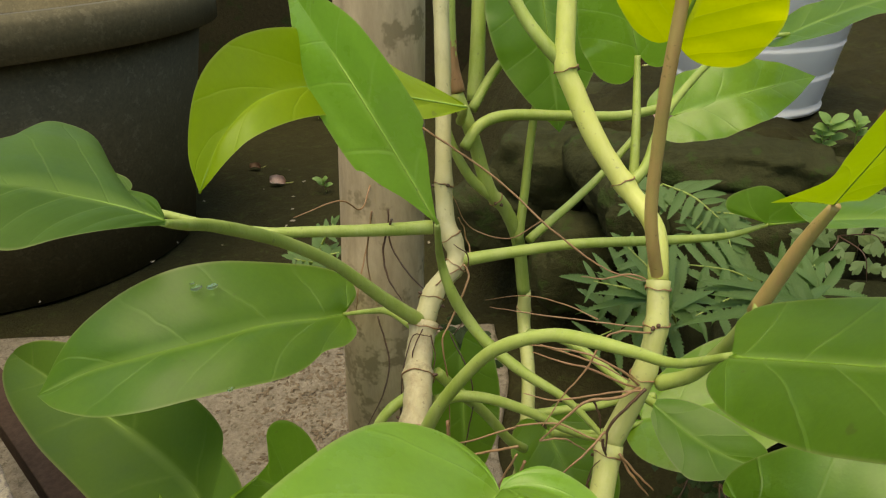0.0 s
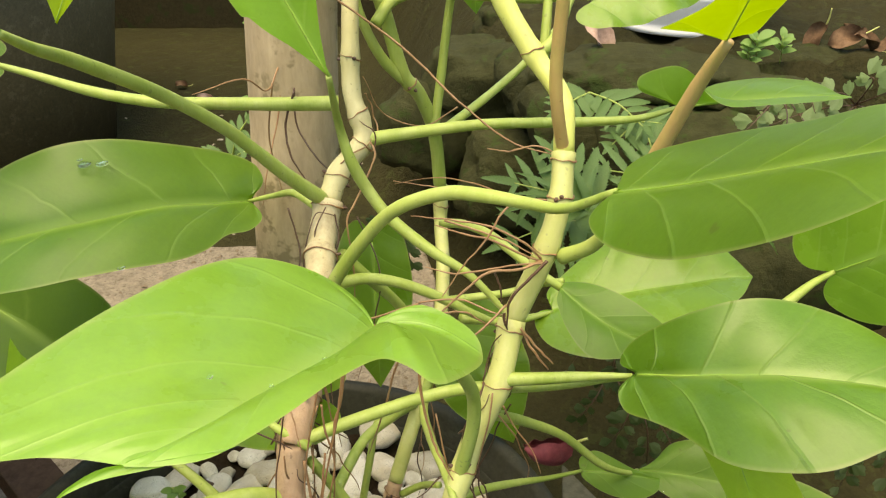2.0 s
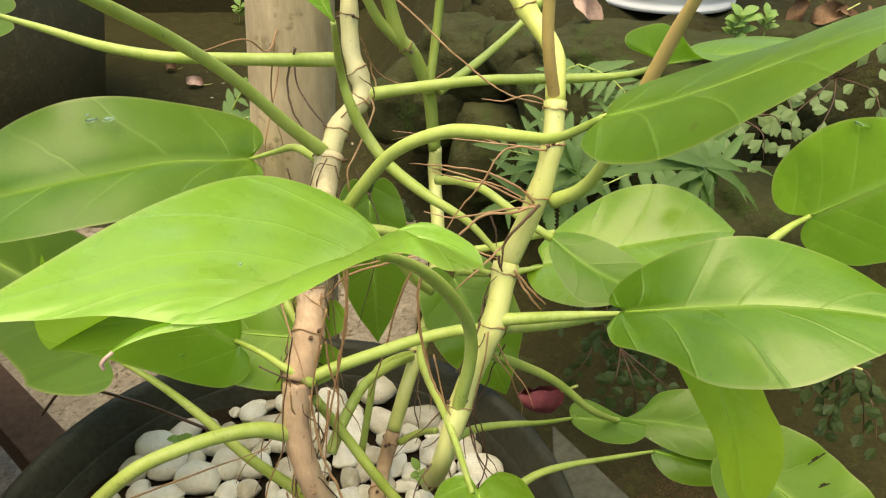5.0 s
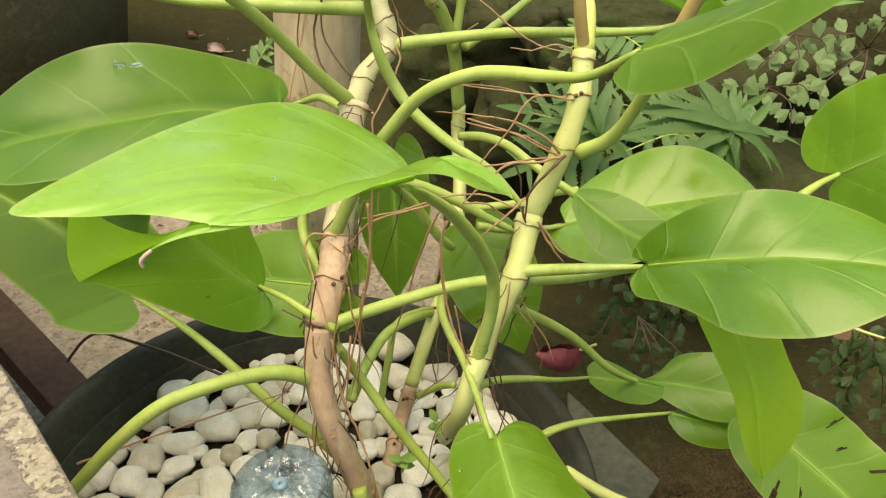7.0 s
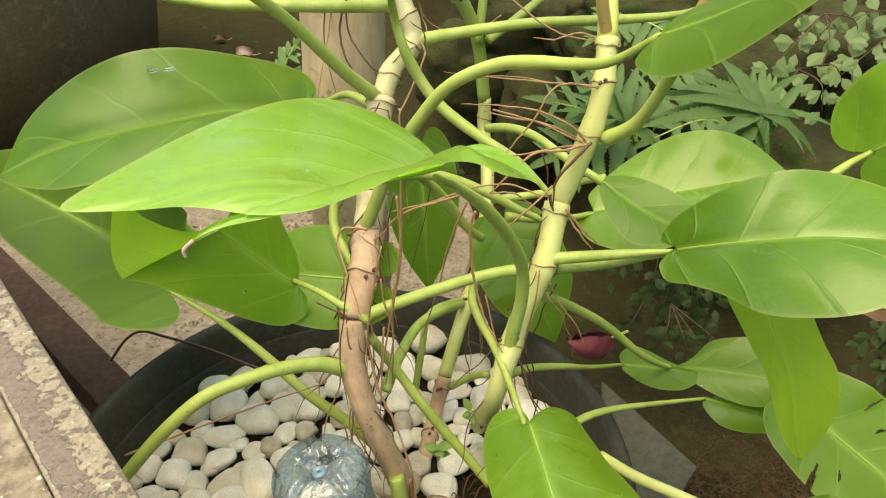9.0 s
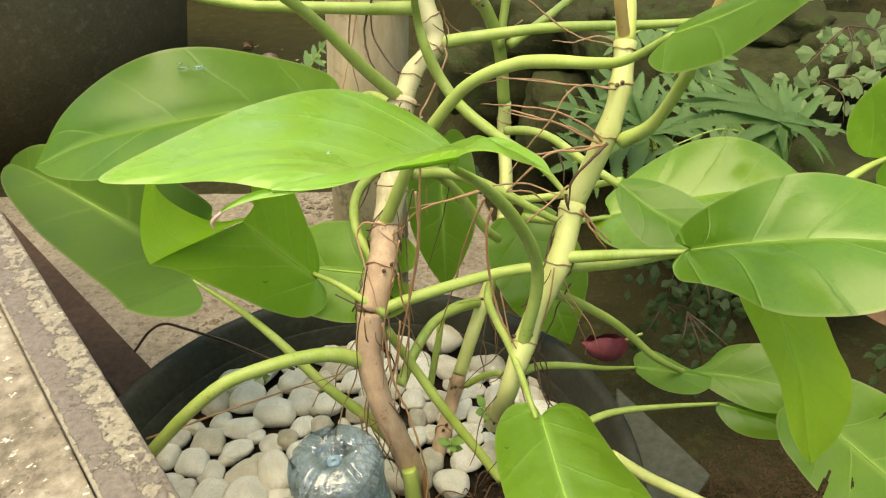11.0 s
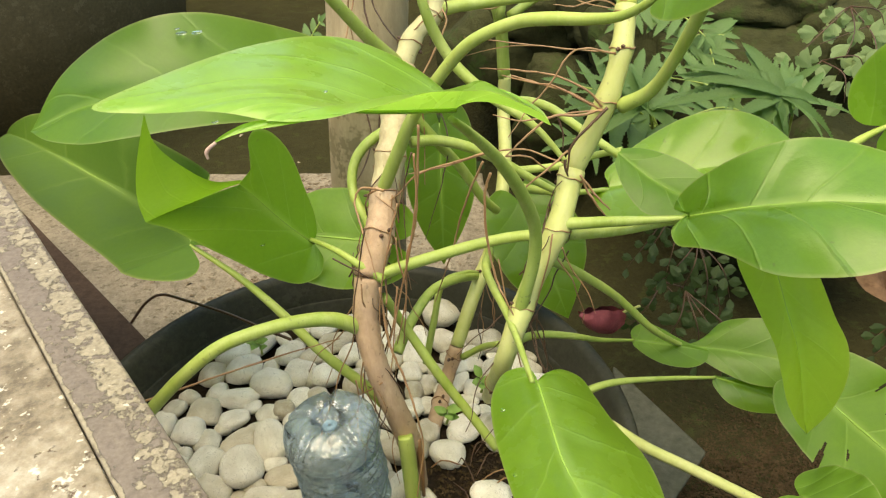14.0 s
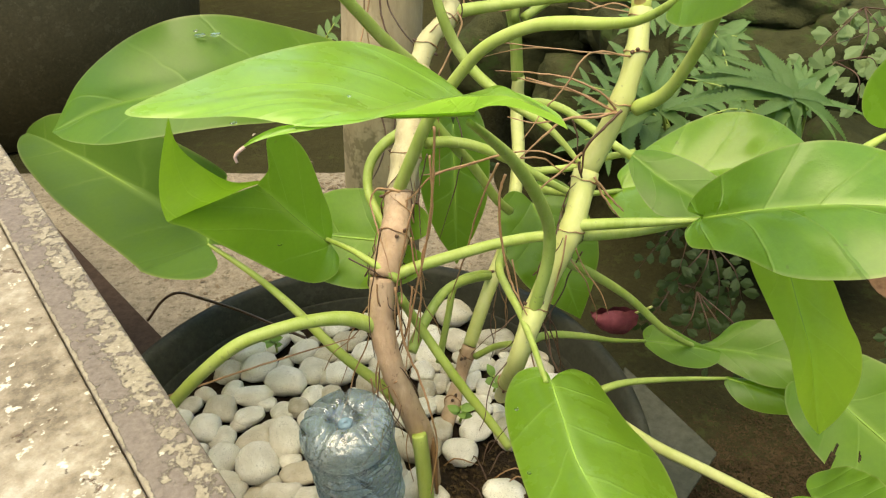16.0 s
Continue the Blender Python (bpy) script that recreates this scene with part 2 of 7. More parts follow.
PINK = mottled("faded_pink_petal", (0.36, 0.23, 0.19), (0.52, 0.37, 0.31), 30.0, 0.7, 0.4, 0.001, 160)
DRY = mottled("dry_brown_leaf", (0.09, 0.05, 0.03), (0.19, 0.115, 0.07), 25.0, 0.8, 0.5, 0.002, 120)


def board_material():
    """Old paint over rusty, dark-brown boards: cream that flakes away in patches."""
    m, nt, p = material("flaking_paint")
    big = maths(nt, "ADD", maths(nt, "MULTIPLY", noise_tex(nt, 13.0, 8, 0.72), 0.55), maths(nt, "MULTIPLY", noise_tex(nt, 85.0, 6, 0.7), 0.45))
    flake = noise_tex(nt, 75.0, 8, 0.75)
    fine = noise_tex(nt, 240.0, 5, 0.75)
    cream = ramp(nt, big, (0.40, (0.100, 0.080, 0.057)), (0.47, (0.195, 0.162, 0.121)), (0.53, (0.265, 0.228, 0.176)), (0.60, (0.37, 0.335, 0.28)))
    cream = mix(nt, maths(nt, "MULTIPLY", ramp(nt, fine, (0.4, (0, 0, 0)), (0.8, (1, 1, 1))), 0.4), cream, (0.30, 0.225, 0.15))
    bare = ramp(nt, fine, (0.3, (0.06, 0.035, 0.025)), (0.7, (0.15, 0.09, 0.06)))
    mask = ramp(nt, maths(nt, "ADD", maths(nt, "MULTIPLY", flake, 0.7), maths(nt, "MULTIPLY", big, 0.3)), (0.560, (0, 0, 0)), (0.595, (1, 1, 1)))
    white = ramp(nt, noise_tex(nt, 120.0, 3, 0.6), (0.61, (0, 0, 0)), (0.66, (1, 1, 1)))
    cream = mix(nt, maths(nt, "MULTIPLY", white, 0.8), cream, (0.60, 0.56, 0.48))
    nt.links.new(mix(nt, mask, cream, bare), p.inputs["Base Color"])
    p.inputs["Roughness"].default_value = 0.75
    bump(nt, p, maths(nt, "SUBTRACT", maths(nt, "MULTIPLY", fine, 0.3), mask), 0.6, 0.0015)
    return m


def strip_material():
    """The edge of the bench: a band of bare dark brown, then pale paint coming off in flakes, and a brown arris."""
    m, nt, p = material("worn_brown_strip")
    tc = nt.nodes.new("ShaderNodeTexCoord")
    dot = nt.nodes.new("ShaderNodeVectorMath")
    dot.operation = "DOT_PRODUCT"
    nt.links.new(tc.outputs["Object"], dot.inputs[0])
    dot.inputs[1].default_value = STRIP_ACROSS
    across = maths(nt, "DIVIDE", maths(nt, "SUBTRACT", dot.outputs["Value"], STRIP_FROM), STRIP_WIDTH)
    flake = noise_tex(nt, 170.0, 9, 0.75)
    patch = noise_tex(nt, 40.0, 5, 0.6)
    fine = noise_tex(nt, 320.0, 4, 0.7)
    brown = ramp(nt, fine, (0.3, (0.100, 0.079, 0.067)), (0.7, (0.19, 0.155, 0.135)))
    pale = ramp(nt, fine, (0.3, (0.165, 0.138, 0.100)), (0.7, (0.31, 0.268, 0.205)))
    band = ramp(nt, across, (0.04, (0.42,) * 3), (0.10, (0.57,) * 3), (0.42, (0.56,) * 3), (0.60, (0.47,) * 3), (0.90, (0.46,) * 3), (0.97, (0.51,) * 3))
    mixed = maths(nt, "ADD", maths(nt, "MULTIPLY", flake, 0.62), maths(nt, "MULTIPLY", patch, 0.38))
    mask = ramp(nt, maths(nt, "SUBTRACT", mixed, maths(nt, "SUBTRACT", band, 0.5)), (0.49, (0, 0, 0)), (0.515, (1, 1, 1)))
    bright = ramp(nt, noise_tex(nt, 150.0, 3, 0.6), (0.66, (0, 0, 0)), (0.70, (1, 1, 1)))
    pale = mix(nt, maths(nt, "MULTIPLY", bright, 0.7), pale, (0.62, 0.58, 0.50))
    nt.links.new(mix(nt, mask, brown, pale), p.inputs["Base Color"])
    p.inputs["Roughness"].default_value = 0.75
    bump(nt, p, maths(nt, "ADD", maths(nt, "MULTIPLY", fine, 0.3), mask), 0.7, 0.0018)
    return m


STRIP_ACROSS, STRIP_FROM, STRIP_WIDTH = (0.761, 0.649, 0.0), 0.0662, 0.029    # from the inner side to the edge
BOARD, STRIP = board_material(), strip_material()
BOARD_SIDE = mottled("dark_brown_board_edge", (0.045, 0.028, 0.02), (0.085, 0.055, 0.04), 12.0, 0.8, 0.5, 0.002, 90)


def pebble_material():
    m, nt, p = material("river_pebble")
    info = nt.nodes.new("ShaderNodeObjectInfo")
    big = noise_tex(nt, 1.4, 4, 0.6)
    fine = noise_tex(nt, 9.0, 6, 0.75)
    tint = ramp(nt, info.outputs["Random"], (0.0, (0.36, 0.31, 0.23)), (0.25, (0.58, 0.52, 0.42)), (0.5, (0.74, 0.70, 0.62)), (0.75, (0.84, 0.82, 0.76)), (1.0, (0.46, 0.41, 0.33)))
    col = mix(nt, 0.35, tint, ramp(nt, big, (0.35, (0.42, 0.37, 0.28)), (0.65, (0.80, 0.77, 0.70))))
    col = mix(nt, maths(nt, "MULTIPLY", ramp(nt, fine, (0.55, (0, 0, 0)), (0.75, (1, 1, 1))), 0.5), col, (0.30, 0.25, 0.18))
    specks = noise_tex(nt, 26.0, 3, 0.6)
    patch = noise_tex(nt, 2.6, 3, 0.6)
    dots = maths(nt, "MULTIPLY", ramp(nt, specks, (0.565, (0, 0, 0)), (0.61, (1, 1, 1))), ramp(nt, patch, (0.42, (0.08,) * 3), (0.6, (0.75,) * 3)))
    col = mix(nt, dots, col, (0.09, 0.075, 0.055))
    nt.links.new(col, p.inputs["Base Color"])
    p.inputs["Roughness"].default_value = 0.6
    bump(nt, p, maths(nt, "SUBTRACT", fine, dots), 0.3, 0.03)
    return m


PEBBLE = pebble_material()


# ---------------------------------------------------------------- building helpers
def mesh_of(name, verts, faces, mat, smooth=True):
    me = bpy.data.meshes.new(name)
    me.from_pydata([tuple(v) for v in verts], [], faces)
    me.materials.append(mat)
    if smooth:
        me.polygons.foreach_set("use_smooth", [True] * len(me.polygons))
    me.update()
    return me


def hang(ob, parent):
    """Makes ob, whose mesh is in world metres, a part of the thing or part parent."""
    ob.parent = parent
    if parent.parent is None:
        ob.location = -parent.location
    return ob


def thing(name, at, label, category, group="", kind=""):
    e = new(name)
    e.location = at
    e.empty_display_size = 0.02
    return tagged(e, label, category, group, kind)


def part(name, bm, mat, parent, label=""):
    me = bpy.data.meshes.new(name)
    bm.to_mesh(me)
    bm.free()
    me.materials.append(mat)
    me.polygons.foreach_set("use_smooth", [True] * len(me.polygons))
    return tagged(hang(new(name, me), parent), label)


def spline(pts, steps=6):
    """Points along a smooth curve through pts (Catmull-Rom)."""
    p = [Vector(q) for q in pts]
    p = [p[0] * 2 - p[1]] + p + [p[-1] * 2 - p[-2]]
    out = []
    for i in range(1, len(p) - 2):
        a, b, c, d = p[i - 1:i + 3]
        for k in range(steps):
            t = k / steps
            out.append(0.5 * ((2 * b) + (c - a) * t + (2 * a - 5 * b + 4 * c - d) * t * t + (3 * b - a - 3 * c + d) * t ** 3))
    return out + [p[-2]]


def tube(pts, radii, sides=10, steps=6, flat=1.0, lumps=0.0, nodes=(), seed=0):
    """Vertices and faces of a closed tube along pts; radii are read along its length; nodes: where (0 to 1) it swells to a ring."""
    rng = random.Random(seed)
    line = spline(pts, steps)
    n = len(line)
    verts, faces = [], []
    side = None
    for i, c in enumerate(line):
        f = i / (n - 1)
        k = f * (len(radii) - 1)
        j = min(int(k), len(radii) - 2) if len(radii) > 1 else 0
        r = radii[j] + (radii[min(j + 1, len(radii) - 1)] - radii[j]) * (k - j)
        for at in nodes:
            r *= 1 + 0.16 * math.exp(-((f - at) * n / 1.1) ** 2)
        r *= 1 + lumps * (rng.random() - 0.5)
        d = (line[min(i + 1, n - 1)] - line[max(i - 1, 0)]).normalized()
        if side is None:
            side = d.orthogonal().normalized()
        side = (side - d * side.dot(d)).normalized()
        other = d.cross(side)
        for s in range(sides):
            a = 2 * math.pi * s / sides
            verts.append(c + side * (r * math.cos(a)) + other * (r * flat * math.sin(a)))
        if i:
            o = (i - 1) * sides
            for s in range(sides):
                t = (s + 1) % sides
                faces.append((o + s, o + t, o + sides + t, o + sides + s))
    verts += [line[0], line[-1]]
    a, b, last = len(verts) - 2, len(verts) - 1, (n - 1) * sides
    for s in range(sides):
        t = (s + 1) % sides
        faces.append((a, t, s))
        faces.append((b, last + s, last + t))
    return verts, faces


def stem(name, pts, radii, mat, parent, label="", sides=12, steps=7, nodes=(), lumps=0.03, seed=1):
    v, f = tube(pts, radii, sides, steps, 1.0, lumps, nodes, seed)
    ob = tagged(hang(new(name, mesh_of(name, v, f, mat)), parent), label)
    line = spline(pts, steps)
    rng = random.Random(seed + len(line))
    for at in nodes:
        i = min(max(1, round(at * (len(line) - 1))), len(line) - 2)
        d = (line[i + 1] - line[i - 1]).normalized()
        k = at * (len(radii) - 1)
        j = min(int(k), len(radii) - 2)
        r = (radii[j] + (radii[j + 1] - radii[j]) * (k - j)) * 1.17
        x = d.orthogonal().normalized()
        y = d.cross(x)
        loop = [line[i] + x * (r * math.cos(a)) + y * (r * math.sin(a)) + d * (0.0022 * math.sin(a + at * 20) + 0.0006 * math.sin(5 * a)) for a in [2 * math.pi * q / 14 for q in range(15)]]
        rv, rf = tube(loop, [0.0004, 0.0008, 0.0003, 0.0007, 0.0004], 5, 2, 1.0, 0.3, (), i)
        hang(new("leaf_scar", mesh_of("leaf_scar", rv, rf, SHEATH)), ob)
        for _ in range(2):
            a = rng.uniform(0, 6.28)
            c = line[i] + (x * math.cos(a) + y * math.sin(a)) * r + d * rng.uniform(-0.004, 0.004)
            bv, bf = tube([c - (line[i] - c) * -0.12, c + (c - line[i]) * 0.12, c + (c - line[i]) * 0.24], [0.0017, 0.0014, 0.0006], 7, 3, 1.0, 0.2)
            hang(new("root_bud", mesh_of("root_bud", bv, bf, ROOT_DARK)), ob)
    return ob


def blade(name, base, tip, normal, width, mat, parent, label="", bend=0.05, bend2=0.0, side=0.0, fold=(0.1, 0.1), cup=0.0, wave=0.05, waves=2.5,
          lobe=0.15, shape=0.78, phase=0.0, rib=0.0010, cols=12, torn=(), count=4.6, quilt=0.012):
    """A heart-based leaf from base to tip. normal: the way its upper side faces; width: its two half widths; bend, bend2: how it arches along
    its length; side: how the midrib swings sideways; fold: how far each half rises from the midrib; cup: how the edges turn down;
    wave: ripple of the margin; count, quilt: its side veins and how far the blade swells between them; lobe: how far the base lobes reach back (below 0: a tapering base); shape: where it is widest; torn: slits along
    the veins, each (where along, from and to across, half length)."""
    base, tip, up = Vector(base), Vector(tip), Vector(normal).normalized()
    axis = tip - base
    length = axis.length
    axis.normalize()
    up = (up - axis * up.dot(axis)).normalized()
    cross = axis.cross(up)

    def spine(u):
        q = min(max(u, 0.0), 1.0)
        return base + axis * (length * u) + up * (length * (bend * 4 * q * (1 - q) + bend2 * 6 * q * (1 - q) * (1 - 2 * q))) + cross * (length * side * 4 * q * (1 - q))

    def veins_at(u, v, half):
        w = abs(v)
        w = u - 0.85 * w / length + 0.25 * (w / length) * (w / half)
        return count * (w + 0.03 * math.sin(9 * w + phase)) + (0.45 if v > 0 else 0.0)

    def place(u, v, half, f):
        q = min(max(u, 0.0), 1.0)
        d = (axis + up * (bend * 4 * (1 - 2 * q) + bend2 * 6 * (1 - 6 * q + 6 * q * q)) + cross * (side * 4 * (1 - 2 * q))).normalized()
        n = (up - d * up.dot(d)).normalized()
        a = abs(v)
        k = a / half
        right = v > 0
        h = quilt * half * abs(math.cos(math.pi * veins_at(u, v, half))) * 4 * min(k, 1.0) * max(0.0, 1.04 - k)
        h += a * f - cup * half * k * k
        h += wave * half * k * k * math.sin(waves * 2 * math.pi * u + phase + (1.3 if right else 0.0))
        h += wave * 0.3 * half * k ** 3 * math.sin(waves * 5.3 * math.pi * u + 2 * phase + (0.4 if right else 2.0))
        h += 0.07 * half * noise.noise((u * 3.5 + base.x * 40, v / half * 1.6, base.z * 30)) * min(1.0, 0.3 + k)
        return spine(u) + d.cross(n) * v + n * h

    verts, faces, uvs = [], [], []
    wide = 0.28 + (shape - 0.75) * 0.8
    if lobe < 0:
        wide = max(wide, 0.1 - 1.15 * lobe)
    back = [-lobe * k for k in ((0.75, 1, 0.75, 0.15) if lobe > 0 else (0.2, 0.45, 0.7, 0.95))]
    rest = 1 - wide
    steps = 24 if torn else 8
    edge = spline([(0, 0, 0), (back[0], 0.16, 0), (back[1], 0.38, 0), (back[2], 0.62, 0), (back[3], 0.82, 0), (max(0.36 * wide, back[3] + 0.02), 0.94, 0), (wide, 1, 0),
                   (wide + 0.34 * rest, 0.88, 0), (wide + 0.64 * rest, 0.56, 0), (wide + 0.86 * rest, 0.22, 0), (1, 0, 0)], steps)
    rows = len(edge) - 1
    for i in range(rows + 1):
        s = i / rows
        ue, grow = edge[i].x, max(edge[i].y, 0.0)
        root_at = 0.04 * min(s / 0.3, 1.0) + 0.96 * max(0.0, (s - 0.3) / 0.7) ** (2.2 if torn else 1.25)
        for j in range(-cols, cols + 1):
            a = abs(j) / cols
            half = width[0] if j < 0 else width[1]
            at_u, at_v = root_at + (ue - root_at) * a ** 1.1, math.copysign(half * grow * a, j)
            verts.append(place(at_u, at_v, half, fold[0] if j < 0 else fold[1]))
            uvs.append((veins_at(at_u, at_v, half), 0.5 + 0.5 * j / cols))
    w = 2 * cols + 1
    for i in range(rows):
        for j in range(w - 1):
            a = (j + 0.5) / cols - 1
            if not any(low < a < high and abs((i + 0.5) / rows - at) < wide_by * (1 - ((2 * a - low - high) / (high - low)) ** 2) for at, low, high, wide_by in torn):
                faces.append((i * w + j, i * w + j + 1, (i + 1) * w + j + 1, (i + 1) * w + j))
    me = mesh_of(name, verts, faces, mat)
    lay = me.uv_layers.new(name="blade")
    for lp in me.loops:
        lay.data[lp.index].uv = uvs[lp.vertex_index]
    ob = tagged(hang(new(name, me), parent), label)
    line = [spine(k / 8) - up * (rib * 0.80) for k in range(9)]
    v, f = tube(line, [rib * 1.25, rib, rib * 0.25], 8, 3)
    hang(new("midrib", mesh_of("midrib", v, f, MIDRIB if mat in (LEAF_LIGHT, LEAF_LIME, LEAF_YOUNG, LEAF_PALE) else MIDRIB_DARK)), ob)
    return ob


def draped_leaf(name, midrib, halves, mat, parent, label="", bow=(0.1, 0.1), count=6, quilt=0.02, rib=0.0009, rows=72, cols=14):
    """A leaf that hangs unevenly: its midrib and, for each half, the line of its margin (from the base round the lobe to the tip), the share of
    that line that fans out from the base, and which way the half bows between midrib and margin."""
    mid = spline(midrib, 16)

    def along(line, q):
        k = min(max(q, 0.0), 1.0) * (len(line) - 1)
        i = min(int(k), len(line) - 2)
        return line[i].lerp(line[i + 1], k - i)

    length = sum((b - a).length for a, b in zip(mid, mid[1:]))
    verts, faces, uvs = [], [], []
    for side, (margin, fan, out) in enumerate(halves):
        edge, out, start = spline(margin, 16), Vector(out).normalized(), len(verts)
        for i in range(rows + 1):
            q = i / rows
            root_at = max(0.0, (q - fan) / (1 - fan)) ** 1.15
            a, b = along(mid, root_at), along(edge, q)
            for j in range(cols + 1):
                k = j / cols
                c = a.lerp(b, k)
                vein = count * q - (1.15 - 0.35 * k) * k + 0.4 * side
                h = bow[side] * math.sin(math.pi * k ** 0.8) * (b - a).length + quilt * length * 0.35 * abs(math.cos(math.pi * vein)) * 4 * k * (1 - k) * min(1.0, 4 * (1 - q))
                h += 0.02 * length * k * k * math.sin(9 * q + 2 * side) * min(1.0, 5 * (1 - q))
                h += 0.016 * length * noise.noise((c * (3.2 / length))) * min(1.0, 5 * k) * (1 - 0.6 * k)
                verts.append(c + out * h)
                uvs.append((vein, 0.5 + (0.5 if side else -0.5) * k))
        for i in range(rows):
            for j in range(cols):
                n = start + i * (cols + 1) + j
                quad = (n, n + 1, n + cols + 2, n + cols + 1)
                faces.append(quad if side else tuple(reversed(quad)))
    me = mesh_of(name, verts, faces, mat)
    lay = me.uv_layers.new(name="blade")
    for lp in me.loops:
        lay.data[lp.index].uv = uvs[lp.vertex_index]
    ob = tagged(hang(new(name, me), parent), label)
    sink = Vector(halves[0][2]).normalized() * (rib * 0.75)
    v, f = tube([p - sink for p in mid[::8]], [rib * 1.3, rib * 0.8, rib * 0.3], 8, 3)
    hang(new("midrib", mesh_of("midrib", v, f, MIDRIB_DARK if mat in (LEAF_MID, LEAF_SOFT, LEAF_SHADED, LEAF_DEEP_SHADE) else MIDRIB)), ob)
    return ob


def flap(name, low, high, mat, parent, belly=0.2, label="", n=16):
    """A margin of a leaf that has curled up: a bowed sheet between the fold (low) and the free edge (high), each a smooth line."""
    lows, highs = spline(low, n), spline(high, n)
    step = (len(lows) - 1) / n
    way = Vector(low[0]) - Vector(low[-1])
    out = (Vector(low[-1]) - Vector(low[0])).cross(Vector(high[0]) - Vector(low[0])).normalized()
    verts, faces, uvs = [], [], []
    for j in range(n + 1):
        for i in range(n + 1):
            u, v = i / n, j / n
            lo, hi = lows[round(i * step)], highs[round(i * step)]
            verts.append(lo.lerp(hi, v) + way * (0.12 * math.sin(math.pi * v) * (1 - u) ** 1.5) + out * (belly * (hi - lo).length * math.sin(math.pi * v * 0.9)))
            uvs.append((3.0 + 3.0 * u + 0.8 * v, 0.62 + 0.36 * v))
    for j in range(n):
        for i in range(n):
            k = j * (n + 1) + i
            faces.append((k, k + 1, k + n + 2, k + n + 1))
    me = mesh_of(name, verts, faces, mat)
    lay = me.uv_layers.new(name="blade")
    for lp in me.loops:
        lay.data[lp.index].uv = uvs[lp.vertex_index]
    return tagged(hang(new(name, me), parent), label)


def rootlets(pts, radius, count, parent, seed):
    """Fine dark rootlets that creep over a stem."""
    rng = random.Random(seed)
    line = spline(pts, 8)
    for _ in range(count):
        i = rng.randrange(0, max(1, len(line) - 6))
        a, turn = rng.uniform(math.pi, 2 * math.pi), rng.uniform(-0.5, 0.5)
        path = []
        for k in range(rng.randrange(4, 9)):
            j = min(i + k, len(line) - 2)
            d = (line[j + 1] - line[j]).normalized()
            x = d.cross(Vector((0, 1, 0))).normalized()
            y = d.cross(x)
            a += turn + rng.uniform(-0.35, 0.35)
            path.append(line[j] + (x * math.cos(a) + y * math.sin(a)) * (radius + 0.0012 + rng.uniform(0, 0.002)))
        if len(path) > 3:
            v, f = tube(path, [0.0007, 0.0006, 0.0003], 5, 3, 1.0, 0.2)
            hang(new("rootlet", mesh_of("rootlet", v, f, ROOT_DARK if rng.random() < 0.6 else ROOT)), parent)


def hair_roots(starts, count, seed):
    """Hair-thin rootlets that wander down from the stems to the pebbles."""
    rng = random.Random(seed)
    for _ in range(count):
        a = Vector(rng.choice(starts)) + Vector((rng.uniform(-0.012, 0.012), rng.uniform(-0.02, 0.004), rng.uniform(-0.03, 0.02)))
        d = Vector((rng.uniform(-0.6, 0.6), rng.uniform(-0.5, 0.3), -1.0)).normalized()
        line = [a]
        for k in range(rng.randint(4, 8)):
            d = (d + Vector((rng.uniform(-0.4, 0.4), rng.uniform(-0.3, 0.3), rng.uniform(-0.3, 0.1)))).normalized()
            q = line[-1] + d * rng.uniform(0.010, 0.022)
            if q.z < 0.18:
                break
            line.append(q)
        if len(line) > 2:
            v, f = tube(line, [0.0007, 0.0006, 0.0003], 5, 4, 1.0, 0.1)
            hang(new("rootlet", mesh_of("rootlet", v, f, ROOT if rng.random() < 0.6 else ROOT_DARK)), plant)


def root(pts, r, parent, mat=None, seed=0):
    """A thin aerial root, a little crooked."""
    rng = random.Random(seed + int(abs(pts[0][0]) * 1000))
    line = []
    for k, p in enumerate(pts):
        p = Vector(p)
        if 0 < k < len(pts) - 1:
            p += Vector((rng.uniform(-1, 1), rng.uniform(-1, 1), rng.uniform(-1, 1))) * 0.0014
        line.append(p)
    fine = spline(line, 5)
    fine = [p + Vector((rng.uniform(-1, 1), rng.uniform(-1, 1), rng.uniform(-1, 1))) * (0.0003 if 0 < k < len(fine) - 1 else 0.0) for k, p in enumerate(fine)]
    v, f = tube(fine, [r * 1.1, r * 1.0, r * 0.9, r * 0.45], 7, 2, 1.0, 0.25, (), seed)
    return hang(new("aerial_root", mesh_of("aerial_root", v, f, mat or ROOT)), parent)


# ---------------------------------------------------------------- the ground, the bank and what closes the yard
def smooth01(a, b, x):
    t = min(max((x - a) / (b - a), 0.0), 1.0)
    return t * t * (3 - 2 * t)


def bank_height(x, y):
    """The paving is level; behind it a low earth bank rises, nearer on the right, where stones hold it."""
    rise = smooth01(-0.12, 0.32, x)
    edge = 1.75 - 0.55 * smooth01(-0.05, 0.55, x)
    h = GROUND + rise * 0.50 * smooth01(edge, edge + 0.16, y)
    return h


def ground_sheet(name, x0, x1, y0, y1, nx, ny, mat, rough, label, category):
    verts, faces = [], []
    for j in range(ny + 1):
        for i in range(nx + 1):
            x, y = x0 + (x1 - x0) * i / nx, y0 + (y1 - y0) * j / ny
            z = bank_height(x, y)
            r = rough * (0.25 + smooth01(GROUND + 0.02, GROUND + 0.2, z))
            z += r * (noise.noise((x * 9, y * 9, 1)) + 0.5 * noise.noise((x * 27, y * 27, 5)))
            verts.append((x, y, z))
    for j in range(ny):
        for i in range(nx):
            a = j * (nx + 1) + i
            faces.append((a, a + 1, a + nx + 2, a + nx + 1))
    ob = new(name, mesh_of(name, verts, faces, mat))
    return tagged(ob, label, category, kind="structure")


